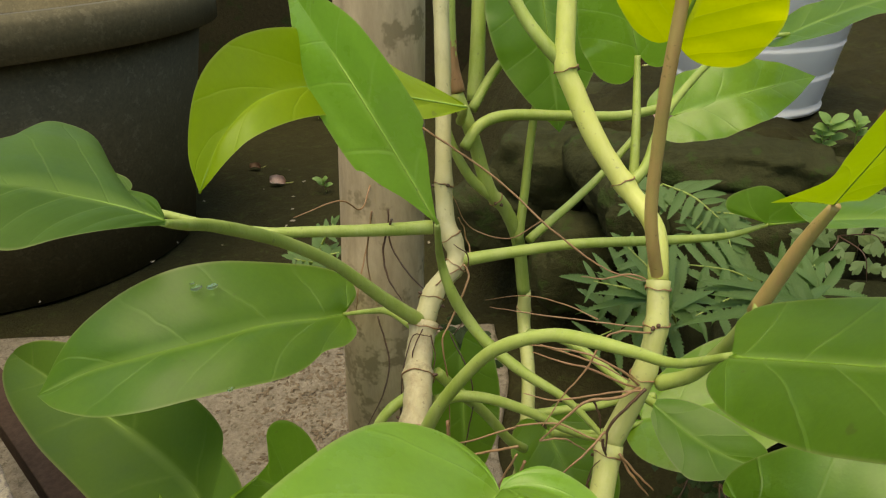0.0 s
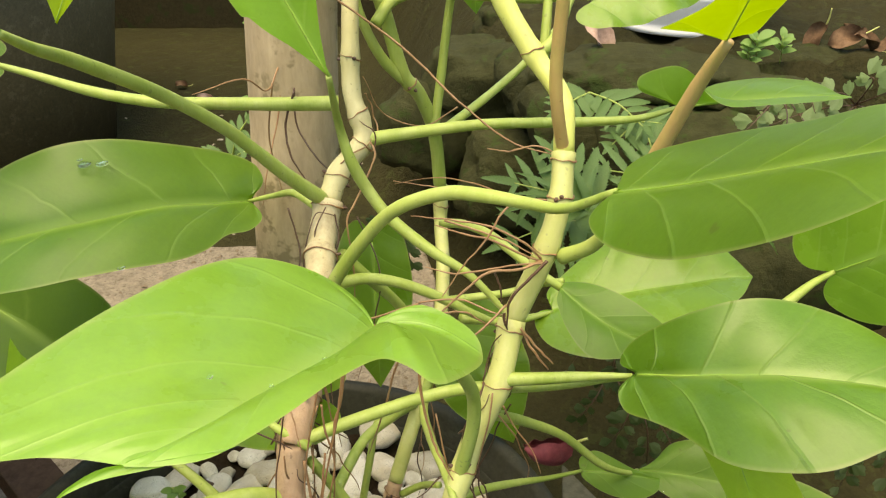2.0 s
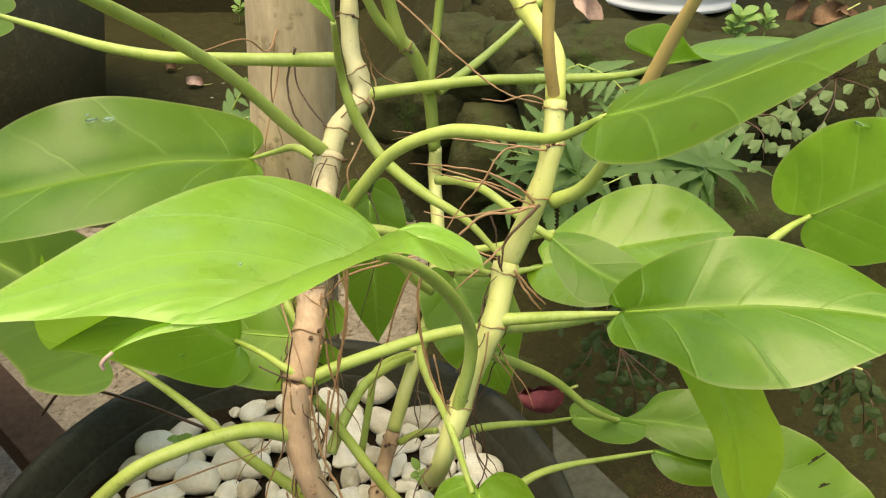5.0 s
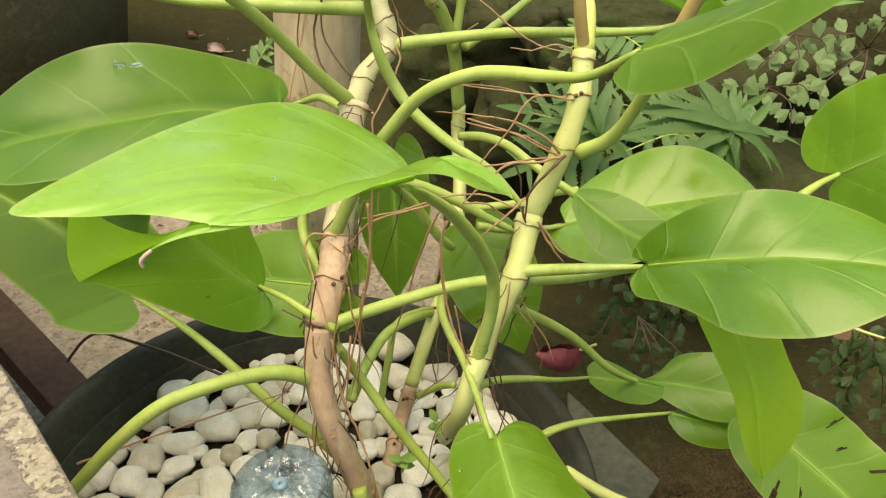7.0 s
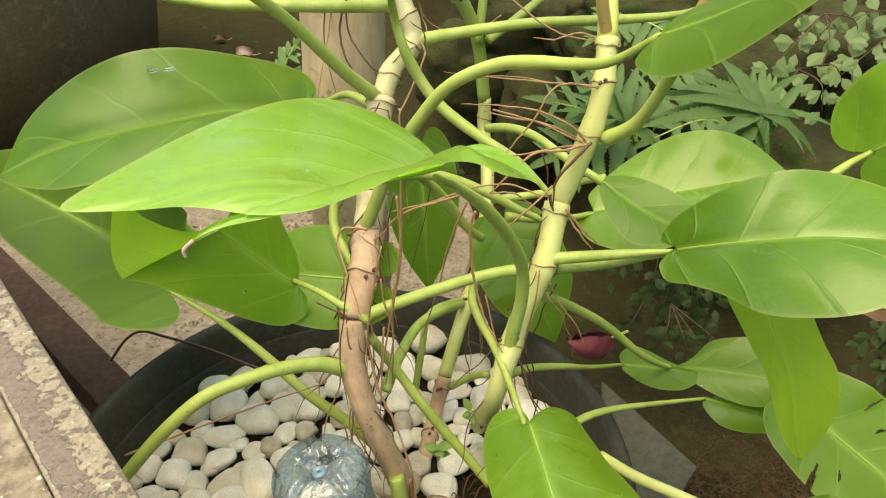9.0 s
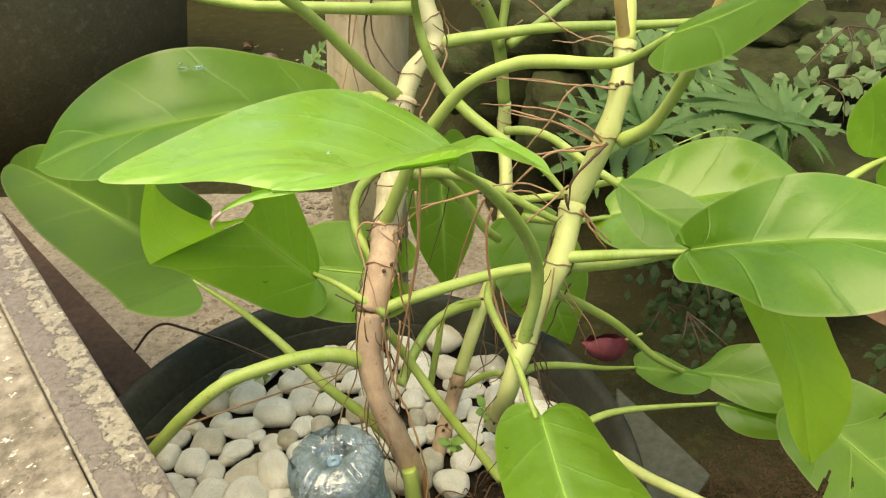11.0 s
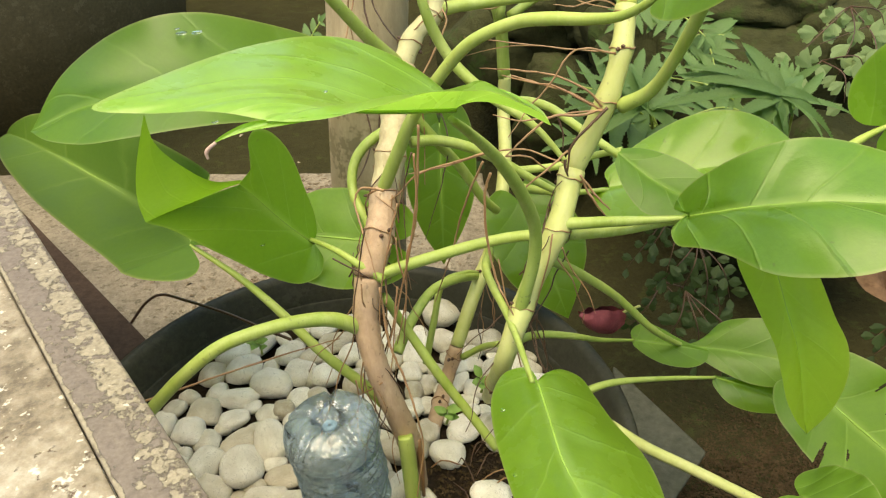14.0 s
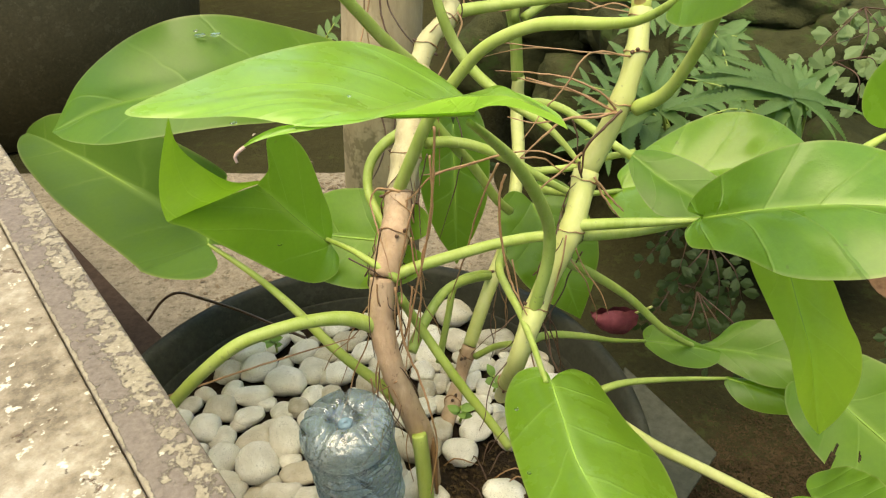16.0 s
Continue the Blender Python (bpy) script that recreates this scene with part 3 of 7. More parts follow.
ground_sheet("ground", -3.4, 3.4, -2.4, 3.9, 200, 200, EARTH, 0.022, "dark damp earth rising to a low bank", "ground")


def paving():
    """The rough concrete apron beside the pot, which ends in a ragged edge on the right."""
    verts, faces = [], []
    nx, ny = 60, 90
    for j in range(ny + 1):
        y = -2.2 + 3.76 * j / ny
        right = 0.10 + 0.04 * noise.noise((y * 4, 0, 3))
        for i in range(nx + 1):
            x = -2.395 + (right + 2.395) * (1 - (1 - i / nx) ** 1.6)
            z = GROUND + 0.014 + 0.004 * noise.noise((x * 14, y * 14, 2)) + 0.0018 * noise.noise((x * 60, y * 60, 7))
            if i == nx:
                z = GROUND - 0.05
            verts.append((x, y, z))
    for j in range(ny):
        for i in range(nx):
            a = j * (nx + 1) + i
            faces.append((a, a + 1, a + nx + 2, a + nx + 1))
    tagged(new("paving", mesh_of("paving", verts, faces, CONCRETE)), "rough pinkish grey concrete paving beside the pot", "paving", kind="structure")


paving()


def slab_wall(name, x0, x1, y0, y1, z0, z1, mat, label):
    bm = bmesh.new()
    bmesh.ops.create_cube(bm, size=1.0)
    for v in bm.verts:
        v.co = Vector(((x0 + x1) / 2 + v.co.x * (x1 - x0), (y0 + y1) / 2 + v.co.y * (y1 - y0), (z0 + z1) / 2 + v.co.z * (z1 - z0)))
    me = bpy.data.meshes.new(name)
    bm.to_mesh(me)
    bm.free()
    me.materials.append(mat)
    tagged(new(name, me), label, "wall", kind="structure")


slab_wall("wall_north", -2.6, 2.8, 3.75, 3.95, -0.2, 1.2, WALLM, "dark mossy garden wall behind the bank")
# These three stand out of view, added to close the yard and cut skylight.
slab_wall("wall_west", -2.6, -2.4, -2.4, 3.75, -0.2, 1.7, WALLM, "unseen wall added to close the yard and cut skylight")
slab_wall("wall_south", -2.6, 2.8, -2.6, -2.4, -0.2, 1.3, WALLM, "unseen wall added to close the yard and cut skylight")
slab_wall("wall_east", 2.6, 2.8, -2.4, 3.75, -0.2, 1.7, WALLM, "unseen wall added to close the yard and cut skylight")

# ---------------------------------------------------------------- the philodendron
plant = thing("philodendron", (-0.01, 0.47, 0.175), "tall leafy green philodendron growing in a black pot of pebbles", "plant")

stem("trunk", [(0.006, 0.446, 0.170), (0.003, 0.444, 0.212), (-0.001, 0.442, 0.240), (-0.012, 0.442, 0.280), (-0.022, 0.446, 0.314), (-0.029, 0.461, 0.346), (-0.027, 0.477, 0.375)], [0.0090, 0.0100, 0.0104, 0.0098, 0.0095, 0.0098, 0.0108], BARK_TAN, plant, "tan woody stem", nodes=(), lumps=0.07, steps=10, sides=16)
stem("trunk", [(-0.027, 0.477, 0.375), (-0.019, 0.504, 0.400), (-0.016, 0.532, 0.421)], [0.0118, 0.0114], BARK_TAN, plant, "tan woody stem", nodes=(0.45, 0.95), lumps=0.10, steps=10, sides=16)
stem("trunk", [(-0.016, 0.532, 0.421), (-0.009, 0.557, 0.459), (-0.009, 0.589, 0.473), (-0.004, 0.612, 0.497)], [0.0114, 0.0112, 0.0110, 0.0109], BARK_PALE, plant, "cream woody stem with leaf scars", nodes=(0.2, 0.55, 0.98), lumps=0.08, steps=10, sides=16)
stem("trunk", [(-0.004, 0.612, 0.497), (0.006, 0.630, 0.517), (0.024, 0.646, 0.535), (0.016, 0.661, 0.569), (0.016, 0.682, 0.612), (0.018, 0.704, 0.668), (0.019, 0.730, 0.758)], [0.0090, 0.0082, 0.0074, 0.0068, 0.0064], STEM_CREAM, plant, "pale cream upper stem with dark leaf scars", nodes=(0.12, 0.3, 0.42, 0.6), lumps=0.08)
stem("trunk", [(0.072, 0.540, 0.185), (0.078, 0.453, 0.308), (0.099, 0.478, 0.364), (0.119, 0.495, 0.407), (0.131, 0.521, 0.445)], [0.0071, 0.0080, 0.0088, 0.0092], STEM_PALE, plant, "pale green side stem", nodes=(0.15, 0.42, 0.74, 0.97))
stem("trunk", [(0.131, 0.521, 0.445), (0.151, 0.528, 0.493), (0.161, 0.537, 0.529), (0.165, 0.555, 0.559)], [0.0086, 0.0077, 0.0074], STEM_PALE, plant, "pale green side stem", nodes=(0.4, 0.7, 0.98))
stem("trunk", [(0.165, 0.555, 0.559), (0.166, 0.578, 0.588), (0.150, 0.601, 0.611), (0.130, 0.615, 0.641), (0.114, 0.629, 0.676), (0.108, 0.636, 0.695), (0.110, 0.651, 0.736), (0.111, 0.662, 0.784)], [0.0072, 0.0071, 0.0080, 0.0074, 0.0067], STEM_YELLOW, plant, "yellow-green upper stem", nodes=(0.3, 0.7))
stem("trunk", [(0.015, 0.515, 0.160), (0.021, 0.527, 0.176), (0.030, 0.567, 0.184), (0.040, 0.582, 0.215)], [0.0075, 0.0074, 0.0072], BARK_TAN, plant, "tan woody foot of a slender stem", nodes=(0.45, 0.9), lumps=0.12)
stem("trunk", [(0.040, 0.582, 0.215), (0.054, 0.607, 0.248), (0.069, 0.640, 0.273), (0.083, 0.674, 0.300), (0.092, 0.721, 0.357), (0.092, 0.775, 0.391), (0.093, 0.780, 0.430)], [0.0069, 0.0071, 0.0071, 0.0071, 0.0067], STEM_PALE, plant, "slender pale green stem behind", nodes=(0.3, 0.55, 0.9))
stem("stem", [(0.092, 0.780, 0.427), (0.086, 0.777, 0.488), (0.072, 0.767, 0.530), (0.056, 0.755, 0.556), (0.041, 0.757, 0.611), (0.028, 0.757, 0.649)], [0.0069, 0.0066, 0.0064], STEM_GREEN, plant, nodes=(0.5,))
stem("dry_sheath", [(0.030, 0.757, 0.649), (0.024, 0.760, 0.676), (0.024, 0.763, 0.700)], [0.0068, 0.0073, 0.0063], SHEATH, plant, "dry brown leaf sheath")
stem("stem", [(0.025, 0.759, 0.671), (0.024, 0.763, 0.705), (0.025, 0.770, 0.756)], [0.0058, 0.0063], STEM_GREEN, plant)
rootlets([(-0.010, 0.434, 0.238), (-0.022, 0.454, 0.316), (-0.027, 0.477, 0.375), (-0.019, 0.504, 0.400)], 0.0116, 13, plant, 3)
rootlets([(-0.019, 0.504, 0.400), (-0.016, 0.532, 0.421), (-0.004, 0.612, 0.497)], 0.0112, 13, plant, 4)
rootlets([(-0.004, 0.612, 0.497), (0.024, 0.646, 0.535), (0.016, 0.661, 0.569)], 0.0090, 8, plant, 5)
rootlets([(0.099, 0.478, 0.364), (0.119, 0.495, 0.407), (0.131, 0.521, 0.445)], 0.0092, 8, plant, 6)
stem("petiole", [(-0.017, 0.528, 0.425), (-0.002, 0.517, 0.463), (0.012, 0.506, 0.497), (0.036, 0.496, 0.535), (0.054, 0.483, 0.557), (0.079, 0.469, 0.572), (0.099, 0.451, 0.579), (0.119, 0.431, 0.584), (0.133, 0.407, 0.593), (0.149, 0.383, 0.613)], [0.0054, 0.0043, 0.0041, 0.0018], STEM_GREEN, plant, "arching green petiole")
stem("petiole", [(0.015, 0.510, 0.627), (0.014, 0.557, 0.582), (0.020, 0.559, 0.555), (0.031, 0.561, 0.530), (0.047, 0.553, 0.511), (0.073, 0.541, 0.493), (0.102, 0.531, 0.476), (0.131, 0.521, 0.445)], [0.0018, 0.0043, 0.0043, 0.0018], STEM_GREEN, plant, "curved green petiole")
stem("petiole", [(-0.007, 0.609, 0.500), (-0.029, 0.591, 0.529), (-0.046, 0.574, 0.556), (-0.062, 0.557, 0.581), (-0.085, 0.521, 0.615), (-0.104, 0.470, 0.648), (-0.106, 0.435, 0.664), (-0.103, 0.405, 0.678)], [0.0060, 0.0045, 0.0041, 0.0018], STEM_GREEN, plant, "long green petiole")
stem("petiole", [(0.005, 0.655, 0.562), (-0.042, 0.646, 0.565), (-0.098, 0.636, 0.570), (-0.127, 0.631, 0.573), (-0.168, 0.628, 0.582), (-0.207, 0.624, 0.597), (-0.240, 0.621, 0.609)], [0.0060, 0.0045, 0.0040, 0.0016], STEM_GREEN, plant, "long green petiole")
stem("petiole", [(0.025, 0.646, 0.534), (0.052, 0.647, 0.538), (0.114, 0.650, 0.544), (0.160, 0.650, 0.545), (0.197, 0.650, 0.545), (0.244, 0.648, 0.548), (0.276, 0.646, 0.558)], [0.0060, 0.0043, 0.0041, 0.0018], STEM_GREEN, plant, "long green petiole")
stem("petiole", [(0.034, 0.731, 0.605), (0.049, 0.743, 0.622), (0.075, 0.754, 0.627), (0.128, 0.763, 0.622), (0.182, 0.773, 0.617), (0.224, 0.783, 0.621)], [0.0054, 0.0050, 0.0043], STEM_GREEN, plant)
stem("petiole", [(0.057, 0.756, 0.549), (0.040, 0.747, 0.569), (0.027, 0.740, 0.595), (0.018, 0.738, 0.623), (0.014, 0.738, 0.661)], [0.0054, 0.0043, 0.0040], STEM_GREEN, plant)
stem("petiole", [(0.165, 0.556, 0.559), (0.157, 0.548, 0.589), (0.153, 0.546, 0.618), (0.153, 0.543, 0.658), (0.153, 0.536, 0.698), (0.155, 0.533, 0.728), (0.157, 0.532, 0.752), (0.158, 0.532, 0.772)], [0.0045, 0.0041, 0.0041, 0.0037], STEM_RED, plant, "reddish green petiole")
stem("petiole", [(0.155, 0.606, 0.614), (0.166, 0.613, 0.625), (0.185, 0.640, 0.655), (0.235, 0.700, 0.680), (0.280, 0.742, 0.688), (0.320, 0.761, 0.687)], [0.0044, 0.0033, 0.0028, 0.0018], STEM_GREEN, plant)
stem("petiole", [(0.159, 0.620, 0.605), (0.163, 0.640, 0.641), (0.166, 0.659, 0.671), (0.167, 0.668, 0.692)], [0.0039, 0.0023], STEM_GREEN, plant)
stem("petiole", [(0.107, 0.639, 0.694), (0.092, 0.643, 0.710), (0.080, 0.650, 0.726), (0.067, 0.658, 0.749)], [0.0054, 0.0043], STEM_GREEN, plant)
stem("petiole", [(0.163, 0.524, 0.495), (0.179, 0.506, 0.515), (0.187, 0.479, 0.555), (0.189, 0.448, 0.600)], [0.0057, 0.0043, 0.0041], STEM_GREEN, plant, "green petiole")
stem("petiole", [(0.188, 0.453, 0.593), (0.198, 0.436, 0.641), (0.204, 0.424, 0.667)], [0.0045, 0.0038, 0.0026], STEM_RED, plant, "reddish green petiole")
stem("petiole", [(-0.023, 0.478, 0.374), (-0.002, 0.484, 0.380), (0.033, 0.493, 0.387), (0.065, 0.501, 0.392), (0.096, 0.506, 0.395), (0.131, 0.504, 0.397), (0.168, 0.495, 0.406), (0.198, 0.485, 0.419), (0.212, 0.474, 0.427)], [0.0050, 0.0045, 0.0045, 0.0018], STEM_GREEN, plant, "long pale green petiole")
stem("petiole", [(0.121, 0.495, 0.412), (0.153, 0.488, 0.418), (0.181, 0.485, 0.421), (0.208, 0.476, 0.428)], [0.0050, 0.0040, 0.0018], STEM_GREEN, plant)
stem("petiole", [(0.116, 0.497, 0.378), (0.147, 0.518, 0.348), (0.185, 0.543, 0.306), (0.220, 0.546, 0.269), (0.244, 0.557, 0.245), (0.262, 0.572, 0.226), (0.275, 0.589, 0.210)], [0.0043, 0.0034, 0.0018], STEM_GREEN, plant, "green petiole")
stem("petiole", [(0.087, 0.469, 0.317), (0.108, 0.484, 0.312), (0.141, 0.511, 0.288), (0.175, 0.541, 0.258), (0.214, 0.571, 0.232)], [0.0037, 0.0030, 0.0016], STEM_GREEN, plant)
stem("petiole", [(0.137, 0.484, 0.232), (0.163, 0.495, 0.241), (0.191, 0.505, 0.240), (0.243, 0.528, 0.222), (0.297, 0.558, 0.195)], [0.0042, 0.0030, 0.0016], STEM_GREEN, plant)
stem("petiole", [(0.163, 0.437, 0.258), (0.194, 0.429, 0.240), (0.231, 0.422, 0.223), (0.272, 0.410, 0.207), (0.307, 0.399, 0.194)], [0.0049, 0.0043], STEM_PALE, plant, "yellow-green petiole")
stem("petiole", [(0.090, 0.465, 0.348), (0.094, 0.465, 0.369), (0.099, 0.464, 0.401), (0.097, 0.458, 0.434), (0.084, 0.438, 0.472), (0.067, 0.412, 0.508), (0.052, 0.385, 0.535), (0.041, 0.353, 0.558)], [0.0052, 0.0047, 0.0043, 0.0018], STEM_GREEN, plant, "curved green petiole")
stem("petiole", [(-0.031, 0.459, 0.339), (-0.052, 0.449, 0.356), (-0.076, 0.439, 0.362), (-0.103, 0.429, 0.361), (-0.131, 0.418, 0.355), (-0.159, 0.406, 0.336), (-0.186, 0.393, 0.311), (-0.210, 0.380, 0.287)], [0.0064, 0.0051, 0.0050, 0.0045], STEM_GREEN, plant, "arching green petiole")
stem("petiole", [(-0.014, 0.460, 0.247), (-0.038, 0.464, 0.276), (-0.070, 0.472, 0.303), (-0.105, 0.485, 0.338), (-0.136, 0.496, 0.363), (-0.174, 0.508, 0.386)], [0.0050, 0.0041, 0.0018], STEM_GREEN, plant, "green petiole")
stem("petiole", [(-0.014, 0.471, 0.377), (-0.036, 0.478, 0.389), (-0.053, 0.492, 0.391), (-0.076, 0.511, 0.389)], [0.0035, 0.0018], STEM_GREEN, plant)
stem("petiole", [(-0.016, 0.479, 0.356), (0.002, 0.484, 0.314), (0.028, 0.469, 0.278), (0.059, 0.454, 0.239), (0.075, 0.442, 0.222)], [0.0039, 0.0043, 0.0040], STEM_GREEN, plant)
stem("petiole", [(-0.013, 0.616, 0.491), (-0.034, 0.637, 0.493), (-0.057, 0.668, 0.476), (-0.086, 0.697, 0.457)], [0.0042, 0.0016], STEM_GREEN, plant)
stem("petiole", [(-0.007, 0.568, 0.464), (-0.031, 0.561, 0.450), (-0.043, 0.554, 0.433), (-0.043, 0.541, 0.414), (-0.031, 0.524, 0.397), (-0.025, 0.512, 0.383)], [0.0045, 0.0040, 0.0033], STEM_GREEN, plant)
stem("petiole", [(0.003, 0.580, 0.442), (0.024, 0.590, 0.439), (0.051, 0.594, 0.431), (0.083, 0.597, 0.414), (0.115, 0.599, 0.393), (0.142, 0.607, 0.378), (0.192, 0.650, 0.358)], [0.0050, 0.0043, 0.0018], STEM_GREEN, plant)
stem("petiole", [(0.005, 0.593, 0.461), (0.021, 0.600, 0.437), (0.044, 0.611, 0.404), (0.065, 0.621, 0.366), (0.080, 0.634, 0.344)], [0.0048, 0.0043], STEM_GREEN, plant)
stem("petiole", [(0.089, 0.624, 0.392), (0.118, 0.629, 0.392), (0.143, 0.625, 0.398), (0.167, 0.617, 0.411), (0.188, 0.608, 0.420)], [0.0039, 0.0030], STEM_GREEN, plant)
stem("petiole", [(0.089, 0.690, 0.434), (0.108, 0.671, 0.442), (0.128, 0.651, 0.443), (0.148, 0.630, 0.435), (0.164, 0.609, 0.430), (0.191, 0.597, 0.415)], [0.0043, 0.0037], STEM_GREEN, plant)
stem("petiole", [(0.085, 0.768, 0.493), (0.093, 0.780, 0.548), (0.101, 0.792, 0.607), (0.111, 0.803, 0.654)], [0.0048, 0.0037], STEM_GREEN, plant)
stem("petiole", [(0.095, 0.763, 0.497), (0.136, 0.800, 0.514), (0.179, 0.834, 0.538), (0.218, 0.867, 0.566)], [0.0048, 0.0037], STEM_GREEN, plant)
stem("petiole", [(0.042, 0.774, 0.628), (0.062, 0.798, 0.654), (0.091, 0.821, 0.683), (0.124, 0.847, 0.726)], [0.0048, 0.0040], STEM_GREEN, plant)
stem("petiole", [(0.046, 0.805, 0.629), (0.050, 0.820, 0.675), (0.054, 0.838, 0.735)], [0.0084, 0.0070], STEM_GREEN, plant)
stem("petiole", [(0.010, 0.553, 0.218), (0.019, 0.568, 0.262), (0.027, 0.582, 0.293), (0.049, 0.611, 0.285), (0.065, 0.637, 0.266)], [0.0035, 0.0030], STEM_GREEN, plant)
stem("petiole", [(-0.009, 0.481, 0.295), (0.001, 0.503, 0.308), (0.018, 0.535, 0.318), (0.038, 0.573, 0.304), (0.063, 0.634, 0.266)], [0.0048, 0.0040], STEM_GREEN, plant)
stem("petiole", [(0.095, 0.394, 0.344), (0.092, 0.412, 0.344), (0.088, 0.437, 0.344), (0.080, 0.473, 0.346), (0.072, 0.507, 0.343), (0.067, 0.556, 0.330), (0.074, 0.633, 0.298)], [0.0018, 0.0043], STEM_GREEN, plant)
stem("petiole", [(0.046, 0.572, 0.209), (0.065, 0.564, 0.229), (0.080, 0.546, 0.249)], [0.0035, 0.0030], STEM_GREEN, plant)
stem("petiole_stub", [(-0.001, 0.430, 0.250), (0.000, 0.428, 0.243), (0.002, 0.424, 0.214), (0.004, 0.420, 0.175), (0.004, 0.417, 0.150)], [0.0062, 0.0066, 0.0066, 0.0064], STEM_GREEN, plant, "green petiole base coming out of the dry foot of the stem")
stem("dry_sheath", [(0.008, 0.440, 0.236), (0.011, 0.434, 0.212), (0.012, 0.430, 0.176)], [0.0030, 0.0026, 0.0016], SHEATH, plant, "dry brown leaf sheath")
stem("petiole", [(0.031, 0.744, 0.626), (0.034, 0.690, 0.648), (0.035, 0.625, 0.669)], [0.0043, 0.0018], STEM_GREEN, plant)
stem("petiole", [(0.101, 0.613, 0.380), (0.140, 0.622, 0.370), (0.192, 0.650, 0.358)], [0.0045, 0.0018], STEM_GREEN, plant)
draped_leaf("leaf", [(0.043, 0.356, 0.562), (0.028, 0.323, 0.575), (0.012, 0.293, 0.587), (0.001, 0.266, 0.599), (-0.008, 0.2525, 0.6035), (-0.018, 0.2452, 0.6035)],
            [([(0.043, 0.358, 0.562), (0.034, 0.372, 0.566), (0.012, 0.376, 0.580), (-0.014, 0.363, 0.595), (-0.040, 0.325, 0.606), (-0.060, 0.284, 0.611), (-0.075, 0.246, 0.611), (-0.0595, 0.245, 0.6065), (-0.041, 0.2455, 0.6045), (-0.028, 0.2455, 0.6038), (-0.018, 0.2450, 0.6034)], 0.18, (0.0, 0.3, 1.0)),
             ([(0.045, 0.360, 0.563), (0.064, 0.364, 0.568), (0.084, 0.355, 0.563), (0.088, 0.340, 0.562), (0.081, 0.310, 0.580), (0.067, 0.284, 0.595), (0.057, 0.292, 0.594), (0.047, 0.299, 0.590), (0.034, 0.281, 0.596), (0.022, 0.264, 0.600), (0.006, 0.2475, 0.604), (-0.008, 0.2450, 0.6038), (-0.018, 0.2448, 0.6032)], 0.50, (0.0, 0.3, 1.0))],
            LEAF_PALE, plant, "large glossy light green leaf with a hooked brown tip", bow=(0.06, 0.11), count=7)
blade("leaf", (-0.013, 0.522, 0.378), (-0.145, 0.556, 0.370), (-0.100, -0.717, 0.690), (0.043, 0.043), LEAF_MID, plant, "green leaf half hidden by another", bend=0.03)
draped_leaf("leaf", [(0.148, 0.382, 0.613), (0.161, 0.358, 0.627), (0.170, 0.333, 0.642), (0.177, 0.303, 0.660), (0.181, 0.277, 0.675), (0.186, 0.250, 0.690)],
            [([(0.147, 0.381, 0.612), (0.143, 0.386, 0.605), (0.137, 0.379, 0.601), (0.136, 0.364, 0.602), (0.139, 0.343, 0.608), (0.145, 0.310, 0.624), (0.150, 0.286, 0.640), (0.154, 0.266, 0.655), (0.160, 0.252, 0.668), (0.171, 0.246, 0.680), (0.186, 0.249, 0.690)], 0.28, (-0.17, -0.67, 0.72)),
             ([(0.149, 0.383, 0.613), (0.154, 0.386, 0.614), (0.156, 0.398, 0.613), (0.164, 0.416, 0.612), (0.177, 0.422, 0.616), (0.191, 0.408, 0.626), (0.205, 0.385, 0.639), (0.214, 0.360, 0.652), (0.217, 0.330, 0.669), (0.206, 0.288, 0.685), (0.186, 0.250, 0.690)], 0.28, (-0.17, -0.67, 0.72))],
            LEAF_MID, plant, "large mid green leaf on an arching petiole", bow=(0.13, 0.04), count=6, quilt=0.012, rib=0.0009)
draped_leaf("leaf", [(0.210, 0.475, 0.430), (0.230, 0.446, 0.453), (0.255, 0.430, 0.466), (0.283, 0.418, 0.474), (0.325, 0.401, 0.479), (0.368, 0.385, 0.478)],
            [([(0.209, 0.472, 0.430), (0.201, 0.472, 0.424), (0.195, 0.464, 0.421), (0.196, 0.448, 0.421), (0.205, 0.427, 0.434), (0.217, 0.407, 0.443), (0.232, 0.379, 0.449), (0.254, 0.365, 0.455), (0.279, 0.360, 0.460), (0.308, 0.365, 0.468), (0.340, 0.374, 0.475), (0.368, 0.385, 0.478)], 0.30, (0.0, -0.32, 0.95)),
             ([(0.210, 0.476, 0.430), (0.204, 0.482, 0.430), (0.203, 0.489, 0.432), (0.208, 0.494, 0.441), (0.219, 0.490, 0.456), (0.243, 0.477, 0.479), (0.276, 0.471, 0.490), (0.312, 0.462, 0.490), (0.340, 0.436, 0.489), (0.368, 0.385, 0.478)], 0.26, (0.0, -0.32, 0.95))],
            LEAF_GLOSSY, plant, "large glossy green leaf with sunken veins", bow=(0.10, 0.03), count=6, quilt=0.03)
